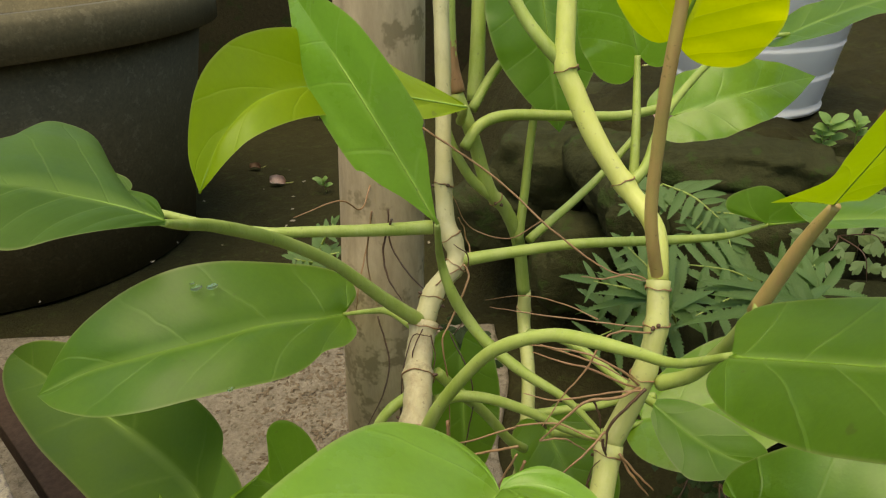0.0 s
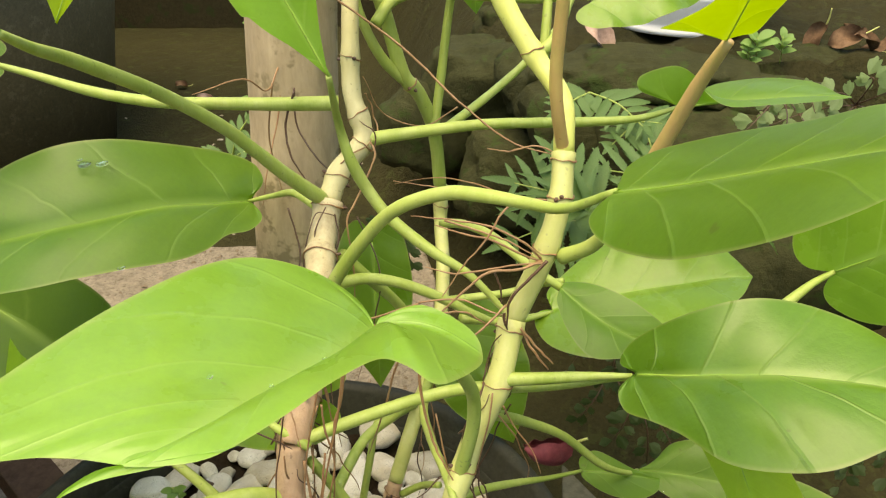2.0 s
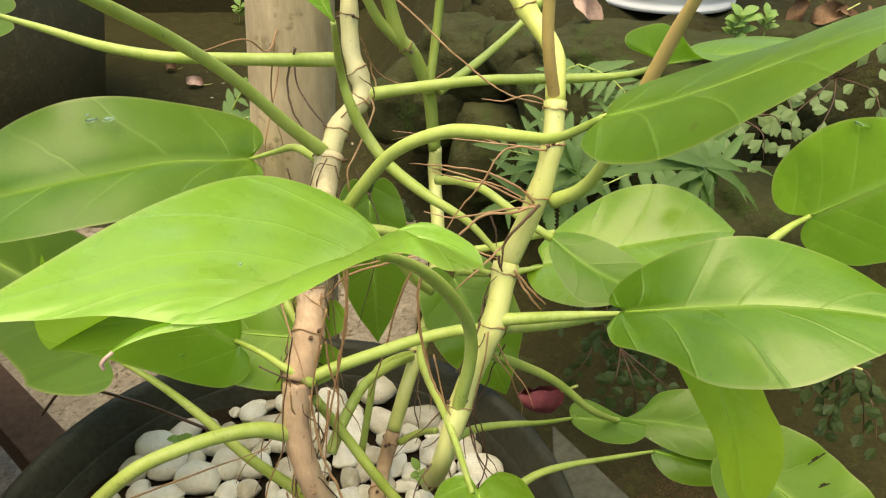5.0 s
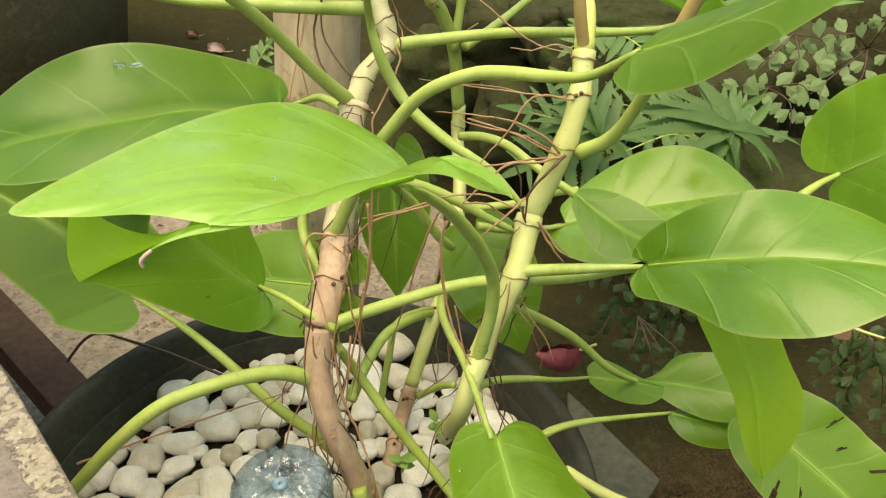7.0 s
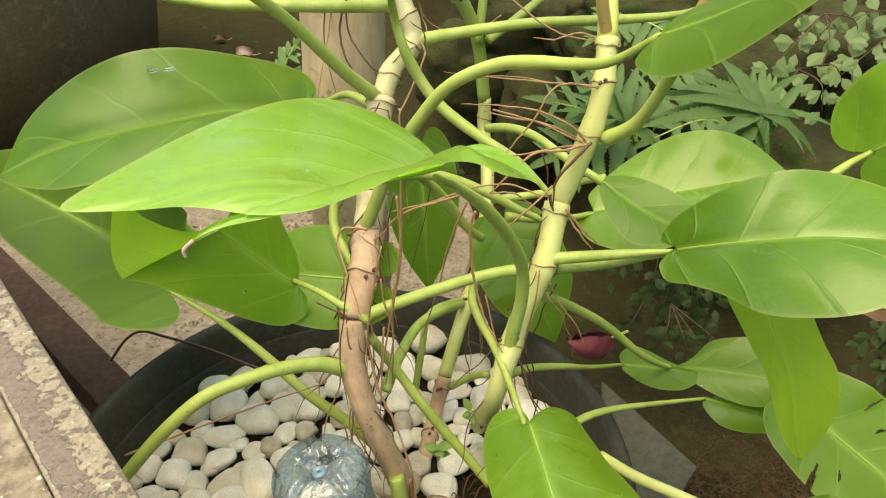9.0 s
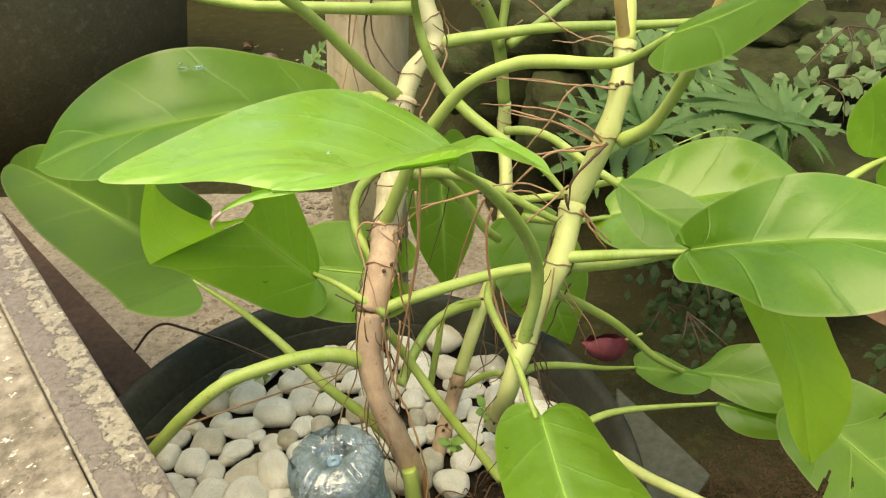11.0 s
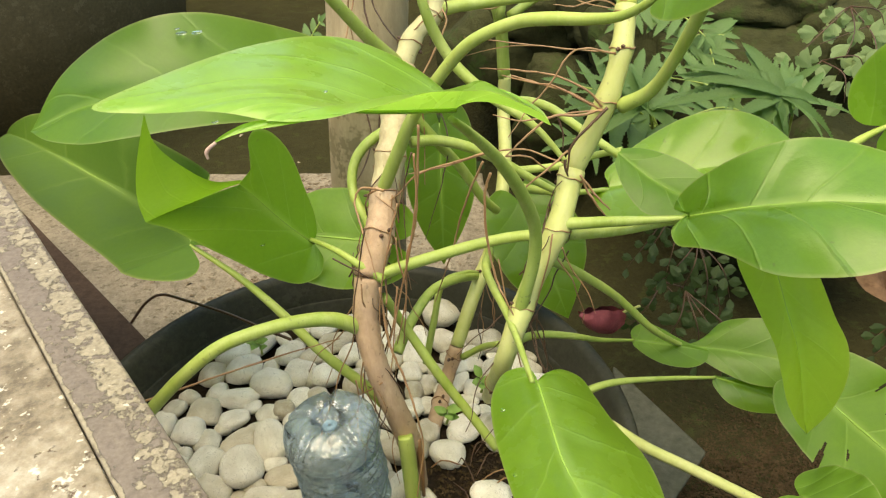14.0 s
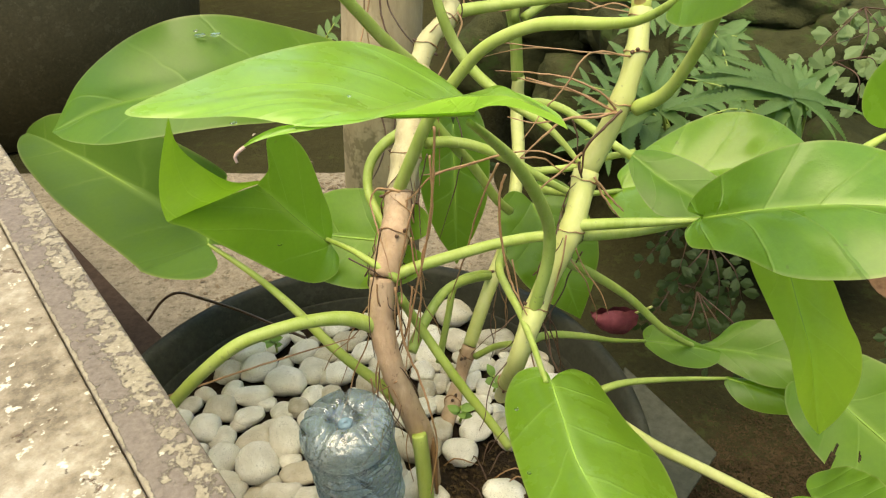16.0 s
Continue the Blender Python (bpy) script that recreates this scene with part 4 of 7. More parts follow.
draped_leaf("leaf", [(0.270, 0.486, 0.418), (0.288, 0.457, 0.364), (0.299, 0.442, 0.333), (0.308, 0.429, 0.293), (0.317, 0.424, 0.261)],
            [([(0.268, 0.487, 0.419), (0.253, 0.480, 0.410), (0.250, 0.472, 0.393), (0.266, 0.457, 0.364), (0.282, 0.442, 0.337), (0.288, 0.433, 0.316), (0.294, 0.427, 0.294), (0.304, 0.424, 0.276), (0.317, 0.424, 0.261)], 0.12, (-0.07, -0.76, 0.64)),
             ([(0.272, 0.487, 0.419), (0.296, 0.476, 0.408), (0.313, 0.464, 0.383), (0.326, 0.452, 0.356), (0.336, 0.444, 0.336), (0.338, 0.436, 0.314), (0.334, 0.430, 0.291), (0.327, 0.426, 0.274), (0.317, 0.424, 0.261)], 0.12, (-0.07, -0.76, 0.64))],
            LEAF_OLIVE, plant, "hanging light green leaf", bow=(0.08, 0.10), count=6, quilt=0.012, rib=0.0010)
draped_leaf("leaf", [(0.099, 0.399, 0.341), (0.102, 0.358, 0.350), (0.105, 0.313, 0.360), (0.113, 0.275, 0.367), (0.119, 0.242, 0.371), (0.122, 0.219, 0.372)],
            [([(0.098, 0.400, 0.341), (0.095, 0.409, 0.340), (0.086, 0.412, 0.339), (0.074, 0.408, 0.336), (0.066, 0.385, 0.337), (0.067, 0.350, 0.341), (0.073, 0.305, 0.351), (0.079, 0.267, 0.362), (0.090, 0.234, 0.372), (0.104, 0.218, 0.377), (0.122, 0.218, 0.372)], 0.28, (0.0, -0.34, 0.94)),
             ([(0.101, 0.400, 0.341), (0.109, 0.414, 0.335), (0.120, 0.424, 0.330), (0.135, 0.423, 0.323), (0.143, 0.402, 0.322), (0.151, 0.374, 0.324), (0.164, 0.348, 0.323), (0.168, 0.316, 0.328), (0.163, 0.284, 0.339), (0.146, 0.244, 0.357), (0.122, 0.218, 0.372)], 0.28, (0.0, -0.34, 0.94))],
            LEAF_LIGHT, plant, "light green heart-shaped leaf with water specks", bow=(0.08, 0.08), count=6, quilt=0.02)
draped_leaf("leaf", [(0.191, 0.652, 0.359), (0.257, 0.656, 0.373), (0.309, 0.651, 0.385), (0.345, 0.650, 0.391), (0.374, 0.648, 0.394)],
            [([(0.191, 0.651, 0.358), (0.179, 0.650, 0.357), (0.172, 0.631, 0.355), (0.181, 0.603, 0.355), (0.213, 0.584, 0.358), (0.248, 0.581, 0.365), (0.291, 0.595, 0.378), (0.320, 0.601, 0.385), (0.350, 0.617, 0.390), (0.374, 0.647, 0.394)], 0.24, (-0.13, -0.29, 0.95)),
             ([(0.191, 0.653, 0.359), (0.188, 0.667, 0.368), (0.202, 0.682, 0.377), (0.232, 0.700, 0.392), (0.272, 0.710, 0.407), (0.310, 0.704, 0.415), (0.342, 0.689, 0.412), (0.364, 0.667, 0.402), (0.374, 0.649, 0.394)], 0.22, (-0.13, -0.29, 0.95))],
            LEAF_LIGHT, plant, "broad light green leaf", bow=(0.05, 0.05), count=6, quilt=0.02)
draped_leaf("leaf", [(0.180, 0.586, 0.428), (0.203, 0.564, 0.416), (0.228, 0.548, 0.407), (0.255, 0.540, 0.400)],
            [([(0.180, 0.585, 0.427), (0.175, 0.576, 0.422), (0.179, 0.555, 0.413), (0.189, 0.537, 0.404), (0.201, 0.530, 0.399), (0.230, 0.533, 0.398), (0.255, 0.540, 0.400)], 0.14, (0.29, -0.76, 0.58)),
             ([(0.181, 0.587, 0.428), (0.186, 0.591, 0.430), (0.206, 0.585, 0.432), (0.227, 0.573, 0.428), (0.248, 0.558, 0.418), (0.260, 0.548, 0.409), (0.255, 0.540, 0.400)], 0.14, (0.29, -0.76, 0.58))],
            LEAF_MID, plant, "small green leaf lying over a broad one", bow=(0.06, 0.06), count=4, quilt=0.006, rib=0.0007)
blade("leaf", (0.357, 0.519, 0.480), (0.422, 0.462, 0.562), (-0.280, -0.861, 0.426), (0.053, 0.055), LEAF_LIGHT, plant, "heart-shaped green leaf with a water drop", bend=0.061, bend2=0.008, side=-0.016, fold=(-0.063, -0.114), cup=0.058, wave=0.03, waves=2.0, lobe=0.143, shape=0.804, phase=0.0)
stem("petiole", [(0.309, 0.501, 0.456), (0.326, 0.507, 0.468), (0.342, 0.515, 0.474), (0.357, 0.519, 0.480)], [0.0045, 0.0018], STEM_GREEN, plant)
draped_leaf("leaf", [(0.274, 0.590, 0.209), (0.310, 0.581, 0.212), (0.359, 0.564, 0.214), (0.398, 0.551, 0.210)],
            [([(0.274, 0.589, 0.208), (0.284, 0.576, 0.204), (0.305, 0.558, 0.201), (0.333, 0.544, 0.199), (0.365, 0.541, 0.199), (0.386, 0.544, 0.203), (0.398, 0.550, 0.210)], 0.08, (-0.08, -0.50, 0.86)),
             ([(0.275, 0.591, 0.209), (0.293, 0.590, 0.212), (0.298, 0.598, 0.218), (0.314, 0.605, 0.229), (0.342, 0.601, 0.235), (0.370, 0.593, 0.236), (0.392, 0.574, 0.227), (0.398, 0.551, 0.210)], 0.22, (-0.08, -0.50, 0.86))],
            LEAF_MID, plant, "green leaf on a long petiole", bow=(0.06, 0.06), count=5, quilt=0.010, rib=0.0008)
draped_leaf("leaf", [(0.213, 0.571, 0.232), (0.236, 0.570, 0.230), (0.261, 0.568, 0.227), (0.288, 0.566, 0.222)],
            [([(0.213, 0.570, 0.231), (0.215, 0.565, 0.228), (0.228, 0.556, 0.223), (0.246, 0.550, 0.219), (0.269, 0.551, 0.215), (0.284, 0.557, 0.217), (0.288, 0.565, 0.222)], 0.12, (0.0, -0.47, 0.88)),
             ([(0.213, 0.572, 0.232), (0.213, 0.579, 0.236), (0.218, 0.584, 0.240), (0.229, 0.587, 0.241), (0.242, 0.582, 0.238), (0.261, 0.573, 0.232), (0.288, 0.566, 0.223)], 0.20, (0.0, -0.47, 0.88))],
            LEAF_SOFT, plant, "small narrow green leaf folded along its midrib", bow=(0.05, 0.05), count=4, quilt=0.006, rib=0.0007)
draped_leaf("leaf", [(0.296, 0.559, 0.195), (0.327, 0.551, 0.190), (0.364, 0.542, 0.181), (0.386, 0.538, 0.175)],
            [([(0.295, 0.558, 0.194), (0.294, 0.549, 0.190), (0.306, 0.534, 0.184), (0.332, 0.528, 0.178), (0.366, 0.530, 0.174), (0.386, 0.537, 0.174)], 0.16, (0.0, -0.37, 0.93)),
             ([(0.296, 0.560, 0.195), (0.304, 0.561, 0.195), (0.328, 0.558, 0.193), (0.366, 0.551, 0.186), (0.386, 0.538, 0.175)], 0.10, (0.0, -0.37, 0.93))],
            LEAF_SHADED, plant, "small green leaf darkened for the shade of another", bow=(0.05, 0.04), count=4, quilt=0.006, rib=0.0007)
blade("leaf", (0.363, 0.504, 0.231), (0.498, 0.411, 0.132), (-0.196, -0.488, 0.850), (0.055, 0.055), LEAF_SOFT, plant, "torn green leaf with slits and holes", wave=0.06, cols=24, torn=((0.56, -0.95, -0.60, 0.0042), (0.63, -0.62, -0.45, 0.004), (0.62, 0.40, 0.58, 0.004), (0.55, 0.50, 1.4, 0.008), (0.68, 0.65, 1.5, 0.008), (0.70, -1.3, -0.5, 0.0042)))
blade("leaf", (0.289, 0.366, 0.260), (0.322, 0.309, 0.283), (-0.101, -0.396, 0.913), (0.035, 0.035), LEAF_MID, plant, "green leaf")
draped_leaf("leaf", [(-0.085, 0.697, 0.457), (-0.107, 0.675, 0.466), (-0.146, 0.647, 0.478), (-0.191, 0.619, 0.481), (-0.238, 0.605, 0.477), (-0.285, 0.600, 0.466), (-0.328, 0.594, 0.449)],
            [([(-0.084, 0.694, 0.456), (-0.073, 0.682, 0.452), (-0.070, 0.669, 0.448), (-0.078, 0.653, 0.448), (-0.094, 0.638, 0.454), (-0.107, 0.614, 0.456), (-0.126, 0.594, 0.460), (-0.154, 0.577, 0.464), (-0.187, 0.563, 0.463), (-0.221, 0.554, 0.458), (-0.262, 0.560, 0.449), (-0.304, 0.577, 0.446), (-0.328, 0.593, 0.449)], 0.24, (-0.04, -0.52, 0.85)),
             ([(-0.085, 0.699, 0.458), (-0.078, 0.708, 0.462), (-0.076, 0.720, 0.471), (-0.087, 0.732, 0.483), (-0.114, 0.729, 0.495), (-0.154, 0.700, 0.513), (-0.193, 0.678, 0.523), (-0.231, 0.659, 0.523), (-0.271, 0.640, 0.510), (-0.306, 0.620, 0.486), (-0.328, 0.595, 0.449)], 0.20, (-0.04, -0.52, 0.85))],
            LEAF_MID, plant, "long green leaf with water drops on it", bow=(0.05, 0.05), count=6, quilt=0.012)
blade("leaf", (-0.174, 0.508, 0.386), (-0.507, 0.818, 0.348), (-0.087, -0.676, 0.732), (0.057, 0.062), LEAF_DEEP_SHADE, plant, "large green leaf darkened for shade", bend=-0.057, bend2=-0.095, side=0.020, fold=(0.627, 0.276), cup=-0.041, wave=0.04, waves=2.0, lobe=0.108, shape=0.847, phase=0.0)
curled = draped_leaf("leaf", [(-0.074, 0.512, 0.384), (-0.094, 0.506, 0.408), (-0.108, 0.498, 0.432), (-0.117, 0.489, 0.451)],
                     [([(-0.073, 0.512, 0.382), (-0.067, 0.508, 0.372), (-0.070, 0.500, 0.361), (-0.087, 0.495, 0.356), (-0.108, 0.484, 0.372), (-0.122, 0.470, 0.394), (-0.137, 0.450, 0.422), (-0.146, 0.423, 0.453), (-0.153, 0.409, 0.467), (-0.142, 0.430, 0.464), (-0.129, 0.460, 0.458), (-0.117, 0.489, 0.451)], 0.28, (0.1, -0.6, 0.75)),
                      ([(-0.074, 0.513, 0.384), (-0.071, 0.515, 0.395), (-0.072, 0.517, 0.412), (-0.076, 0.517, 0.430), (-0.083, 0.514, 0.463), (-0.092, 0.508, 0.482), (-0.102, 0.502, 0.488), (-0.108, 0.497, 0.481), (-0.107, 0.492, 0.465), (-0.117, 0.489, 0.452)], 0.14, (0.1, -0.6, 0.75))],
                     LEAF_MID, plant, "green leaf with a curled margin", bow=(0.05, 0.05), count=5)
flap("curled_margin", [(-0.153, 0.408, 0.467), (-0.144, 0.425, 0.465), (-0.133, 0.448, 0.461), (-0.123, 0.473, 0.456), (-0.117, 0.488, 0.452)], [(-0.117, 0.366, 0.558), (-0.121, 0.378, 0.536), (-0.118, 0.397, 0.513), (-0.120, 0.445, 0.477), (-0.115, 0.488, 0.455)], LEAF_MID, curled, 0.05, "margin curled up towards the light")
draped_leaf("leaf", [(-0.102, 0.405, 0.679), (-0.116, 0.400, 0.688), (-0.135, 0.392, 0.698), (-0.152, 0.384, 0.706), (-0.169, 0.370, 0.711)],
            [([(-0.101, 0.402, 0.678), (-0.112, 0.378, 0.686), (-0.125, 0.360, 0.692), (-0.139, 0.348, 0.694), (-0.155, 0.350, 0.699), (-0.169, 0.370, 0.710)], 0.10, (0.15, -0.40, 0.90)),
             ([(-0.103, 0.408, 0.680), (-0.109, 0.415, 0.686), (-0.127, 0.432, 0.685), (-0.143, 0.448, 0.681), (-0.160, 0.482, 0.682), (-0.185, 0.520, 0.687), (-0.203, 0.528, 0.692), (-0.209, 0.515, 0.697), (-0.202, 0.475, 0.702), (-0.190, 0.430, 0.710), (-0.169, 0.371, 0.711)], 0.20, (0.15, -0.40, 0.90))],
            LEAF_DEEP_SHADE, plant, "large dull green leaf with a wavy margin", bow=(0.05, 0.06), count=6)
blade("leaf", (-0.252, 0.650, 0.599), (-0.344, 0.630, 0.603), (0.100, -0.496, 0.863), (0.030, 0.030), LEAF_DEEP_SHADE, plant, "green leaf")
blade("leaf", (0.015, 0.510, 0.627), (-0.075, 0.587, 0.763), (-0.499, -0.847, 0.184), (0.031, 0.034), LEAF_PALE, plant, "hanging light green leaf", bend=0.054, bend2=-0.005, side=0.044, fold=(0.085, 0.207), cup=-0.030, wave=0.03, waves=2.0, lobe=-0.300, shape=0.900, phase=0.0)
draped_leaf("leaf", [(0.036, 0.625, 0.669), (-0.005, 0.605, 0.683), (-0.048, 0.585, 0.697), (-0.076, 0.520, 0.708), (-0.095, 0.485, 0.696), (-0.111, 0.472, 0.667)],
            [([(0.036, 0.622, 0.669), (0.021, 0.610, 0.665), (0.006, 0.600, 0.666), (-0.017, 0.598, 0.673), (-0.041, 0.580, 0.681), (-0.056, 0.530, 0.693), (-0.072, 0.490, 0.693), (-0.091, 0.474, 0.682), (-0.111, 0.472, 0.667)], 0.10, (-0.4, -0.5, 0.75)),
             ([(0.035, 0.627, 0.669), (0.010, 0.625, 0.686), (-0.013, 0.625, 0.700), (-0.042, 0.615, 0.724), (-0.068, 0.570, 0.738), (-0.084, 0.530, 0.739), (-0.096, 0.500, 0.730), (-0.106, 0.480, 0.714), (-0.114, 0.474, 0.689), (-0.111, 0.472, 0.667)], 0.10, (-0.4, -0.5, 0.75))],
            LEAF_YOUNG, plant, "lime yellow young leaf with the light behind it", bow=(0.04, 0.06), count=6, quilt=0.010, rib=0.0006)
blade("leaf", (0.158, 0.542, 0.726), (0.164, 0.502, 0.796), (-0.185, -0.839, 0.511), (0.048, 0.049), LEAF_LIME, plant, "bright lime yellow young leaf", bend=0.025, bend2=0.004, side=0.030, fold=(-0.128, -0.085), cup=0.060, wave=0.03, waves=2.0, lobe=0.141, shape=0.794, phase=0.0)
draped_leaf("leaf", [(0.203, 0.424, 0.667), (0.198, 0.400, 0.690), (0.190, 0.370, 0.716), (0.181, 0.345, 0.736), (0.168, 0.316, 0.756)],
            [([(0.202, 0.424, 0.667), (0.191, 0.419, 0.669), (0.174, 0.411, 0.674), (0.165, 0.405, 0.677), (0.171, 0.401, 0.683), (0.181, 0.391, 0.694), (0.177, 0.374, 0.709), (0.173, 0.353, 0.728), (0.169, 0.333, 0.744), (0.168, 0.316, 0.756)], 0.34, (-0.15, -0.55, 0.82)),
             ([(0.204, 0.424, 0.668), (0.210, 0.415, 0.673), (0.210, 0.400, 0.686), (0.212, 0.382, 0.703), (0.209, 0.358, 0.722), (0.196, 0.335, 0.741), (0.168, 0.316, 0.756)], 0.12, (-0.15, -0.55, 0.82))],
            LEAF_YOUNG, plant, "lime green young leaf", bow=(0.03, 0.08), count=5, quilt=0.01, rib=0.0003)
draped_leaf("leaf", [(0.277, 0.646, 0.558), (0.304, 0.630, 0.567), (0.328, 0.605, 0.578), (0.348, 0.585, 0.586), (0.360, 0.562, 0.593)],
            [([(0.275, 0.645, 0.558), (0.264, 0.642, 0.564), (0.243, 0.638, 0.571), (0.236, 0.636, 0.578), (0.239, 0.640, 0.585), (0.253, 0.645, 0.590), (0.271, 0.648, 0.592), (0.283, 0.640, 0.586), (0.288, 0.625, 0.576), (0.298, 0.606, 0.571), (0.321, 0.588, 0.578), (0.336, 0.572, 0.585), (0.359, 0.560, 0.593)], 0.50, (0.0, -0.6, 0.8)),
             ([(0.278, 0.648, 0.558), (0.295, 0.665, 0.562), (0.317, 0.680, 0.567), (0.350, 0.672, 0.572), (0.370, 0.635, 0.579), (0.367, 0.590, 0.587), (0.360, 0.563, 0.593)], 0.10, (0.0, 0.0, 1.0))],
            LEAF_MID, plant, "green leaf seen nearly edge on with an upturned base lobe", bow=(0.04, 0.08), count=5, quilt=0.008, rib=0.0008)
blade("leaf", (0.106, 0.810, 0.754), (0.124, 0.771, 0.604), (0.000, -0.929, 0.370), (0.054, 0.054), LEAF_MID, plant, "heart-shaped green leaf hanging behind", bend=0.03)
blade("leaf", (0.168, 0.671, 0.692), (0.135, 0.673, 0.787), (0.101, -0.924, 0.369), (0.043, 0.043), LEAF_LIGHT, plant, "light green leaf")
blade("leaf", (0.233, 0.782, 0.613), (0.372, 0.806, 0.639), (-0.101, -0.790, 0.605), (0.037, 0.037), LEAF_LIGHT, plant, "light green leaf with a curled tip", fold=(0.15, 0.15), wave=0.1)
blade("leaf", (0.320, 0.761, 0.687), (0.438, 0.726, 0.727), (-0.101, -0.290, 0.952), (0.030, 0.030), LEAF_MID, plant, "olive green leaf")
blade("leaf", (0.023, 0.707, 0.405), (0.026, 0.668, 0.257), (0.000, -0.947, 0.320), (0.037, 0.037), LEAF_SHADED, plant, "green leaf hanging behind, darkened for shade", bend=0.03)
blade("leaf", (0.106, 0.677, 0.329), (0.158, 0.623, 0.218), (0.101, -0.853, 0.512), (0.048, 0.048), LEAF_SHADED, plant, "green leaf hanging behind, darkened for shade")
# aerial roots
root([(0.016, 0.486, 0.498), (0.015, 0.482, 0.464), (0.012, 0.472, 0.425), (0.006, 0.464, 0.403), (0.004, 0.460, 0.365), (0.000, 0.455, 0.327)], 0.0009, plant)
root([(0.062, 0.484, 0.477), (0.038, 0.492, 0.465), (0.015, 0.496, 0.454), (-0.000, 0.499, 0.439), (-0.009, 0.503, 0.429)], 0.0008, plant)
root([(0.061, 0.483, 0.471), (0.053, 0.490, 0.446), (0.046, 0.497, 0.418), (0.039, 0.503, 0.386), (0.032, 0.509, 0.357), (0.023, 0.515, 0.323)], 0.0008, plant)
root([(0.067, 0.491, 0.458), (0.064, 0.489, 0.437), (0.066, 0.480, 0.403), (0.072, 0.471, 0.377), (0.080, 0.465, 0.366), (0.087, 0.458, 0.349)], 0.0010, plant)
root([(0.149, 0.521, 0.494), (0.132, 0.511, 0.495), (0.111, 0.506, 0.494), (0.092, 0.504, 0.479), (0.078, 0.502, 0.466)], 0.0010, plant)
root([(0.148, 0.521, 0.496), (0.136, 0.518, 0.508), (0.116, 0.529, 0.515), (0.089, 0.539, 0.518), (0.060, 0.549, 0.516)], 0.0008, plant)
root([(0.149, 0.521, 0.493), (0.134, 0.517, 0.504), (0.115, 0.518, 0.512), (0.096, 0.528, 0.512), (0.076, 0.539, 0.514)], 0.0008, plant)
root([(0.156, 0.531, 0.532), (0.131, 0.522, 0.539), (0.119, 0.516, 0.535), (0.108, 0.509, 0.520), (0.094, 0.502, 0.504), (0.079, 0.495, 0.484)], 0.0007, plant)
root([(0.115, 0.508, 0.493), (0.118, 0.507, 0.483), (0.120, 0.505, 0.470)], 0.0007, plant, ROOT_DARK)
root([(0.078, 0.502, 0.466), (0.095, 0.507, 0.462), (0.113, 0.510, 0.448)], 0.0007, plant)
root([(0.123, 0.510, 0.459), (0.125, 0.509, 0.453), (0.126, 0.508, 0.446)], 0.0011, plant, ROOT_DARK)
root([(0.137, 0.510, 0.442), (0.145, 0.503, 0.430), (0.155, 0.497, 0.418)], 0.0009, plant)
root([(-0.050, 0.464, 0.402), (-0.034, 0.463, 0.392), (-0.024, 0.462, 0.385)], 0.0006, plant, ROOT_DARK)
root([(-0.003, 0.471, 0.416), (0.000, 0.464, 0.398), (0.004, 0.456, 0.378), (0.002, 0.449, 0.357), (-0.004, 0.446, 0.335)], 0.0007, plant)
root([(-0.015, 0.518, 0.429), (-0.032, 0.514, 0.434), (-0.036, 0.508, 0.427), (-0.034, 0.496, 0.414), (-0.026, 0.479, 0.399), (-0.018, 0.462, 0.384)], 0.0008, plant)
root([(0.010, 0.493, 0.474), (0.003, 0.490, 0.446), (0.004, 0.482, 0.426), (0.004, 0.476, 0.411)], 0.0005, plant, ROOT_DARK)
root([(-0.015, 0.452, 0.384), (-0.010, 0.437, 0.343), (0.003, 0.424, 0.320), (0.009, 0.411, 0.298), (0.014, 0.407, 0.265), (0.010, 0.392, 0.223)], 0.0009, plant)
root([(-0.197, 0.412, 0.306), (-0.150, 0.424, 0.319), (-0.099, 0.435, 0.330), (-0.048, 0.447, 0.339)], 0.0008, plant)
root([(-0.004, 0.471, 0.371), (-0.006, 0.458, 0.348), (-0.014, 0.454, 0.317)], 0.0008, plant)
root([(0.002, 0.656, 0.646), (0.032, 0.638, 0.629), (0.065, 0.620, 0.607), (0.089, 0.603, 0.586), (0.120, 0.585, 0.565), (0.139, 0.574, 0.556), (0.164, 0.559, 0.555)], 0.0008, plant)
root([(0.030, 0.632, 0.538), (0.033, 0.626, 0.529), (0.018, 0.612, 0.500), (0.011, 0.600, 0.484), (0.014, 0.591, 0.449), (0.014, 0.575, 0.404)], 0.0008, plant)
root([(0.163, 0.556, 0.556), (0.147, 0.560, 0.562), (0.129, 0.564, 0.557), (0.114, 0.569, 0.557)], 0.0006, plant)
root([(0.157, 0.540, 0.530), (0.124, 0.551, 0.531), (0.081, 0.561, 0.531), (0.048, 0.571, 0.533)], 0.0005, plant)
root([(0.150, 0.516, 0.495), (0.126, 0.516, 0.494), (0.092, 0.520, 0.487), (0.069, 0.525, 0.489)], 0.0007, plant)
root([(0.151, 0.514, 0.498), (0.138, 0.510, 0.484), (0.126, 0.509, 0.469), (0.125, 0.507, 0.450)], 0.0011, plant, ROOT_DARK)
root([(0.124, 0.508, 0.467), (0.105, 0.496, 0.457), (0.089, 0.490, 0.443)], 0.0008, plant)
root([(0.064, 0.531, 0.454), (0.032, 0.530, 0.444), (0.003, 0.529, 0.438)], 0.0007, plant)
root([(0.064, 0.531, 0.455), (0.092, 0.527, 0.460), (0.113, 0.516, 0.456), (0.124, 0.511, 0.455)], 0.0007, plant)
root([(0.135, 0.508, 0.447), (0.147, 0.503, 0.432), (0.158, 0.497, 0.423)], 0.0009, plant)
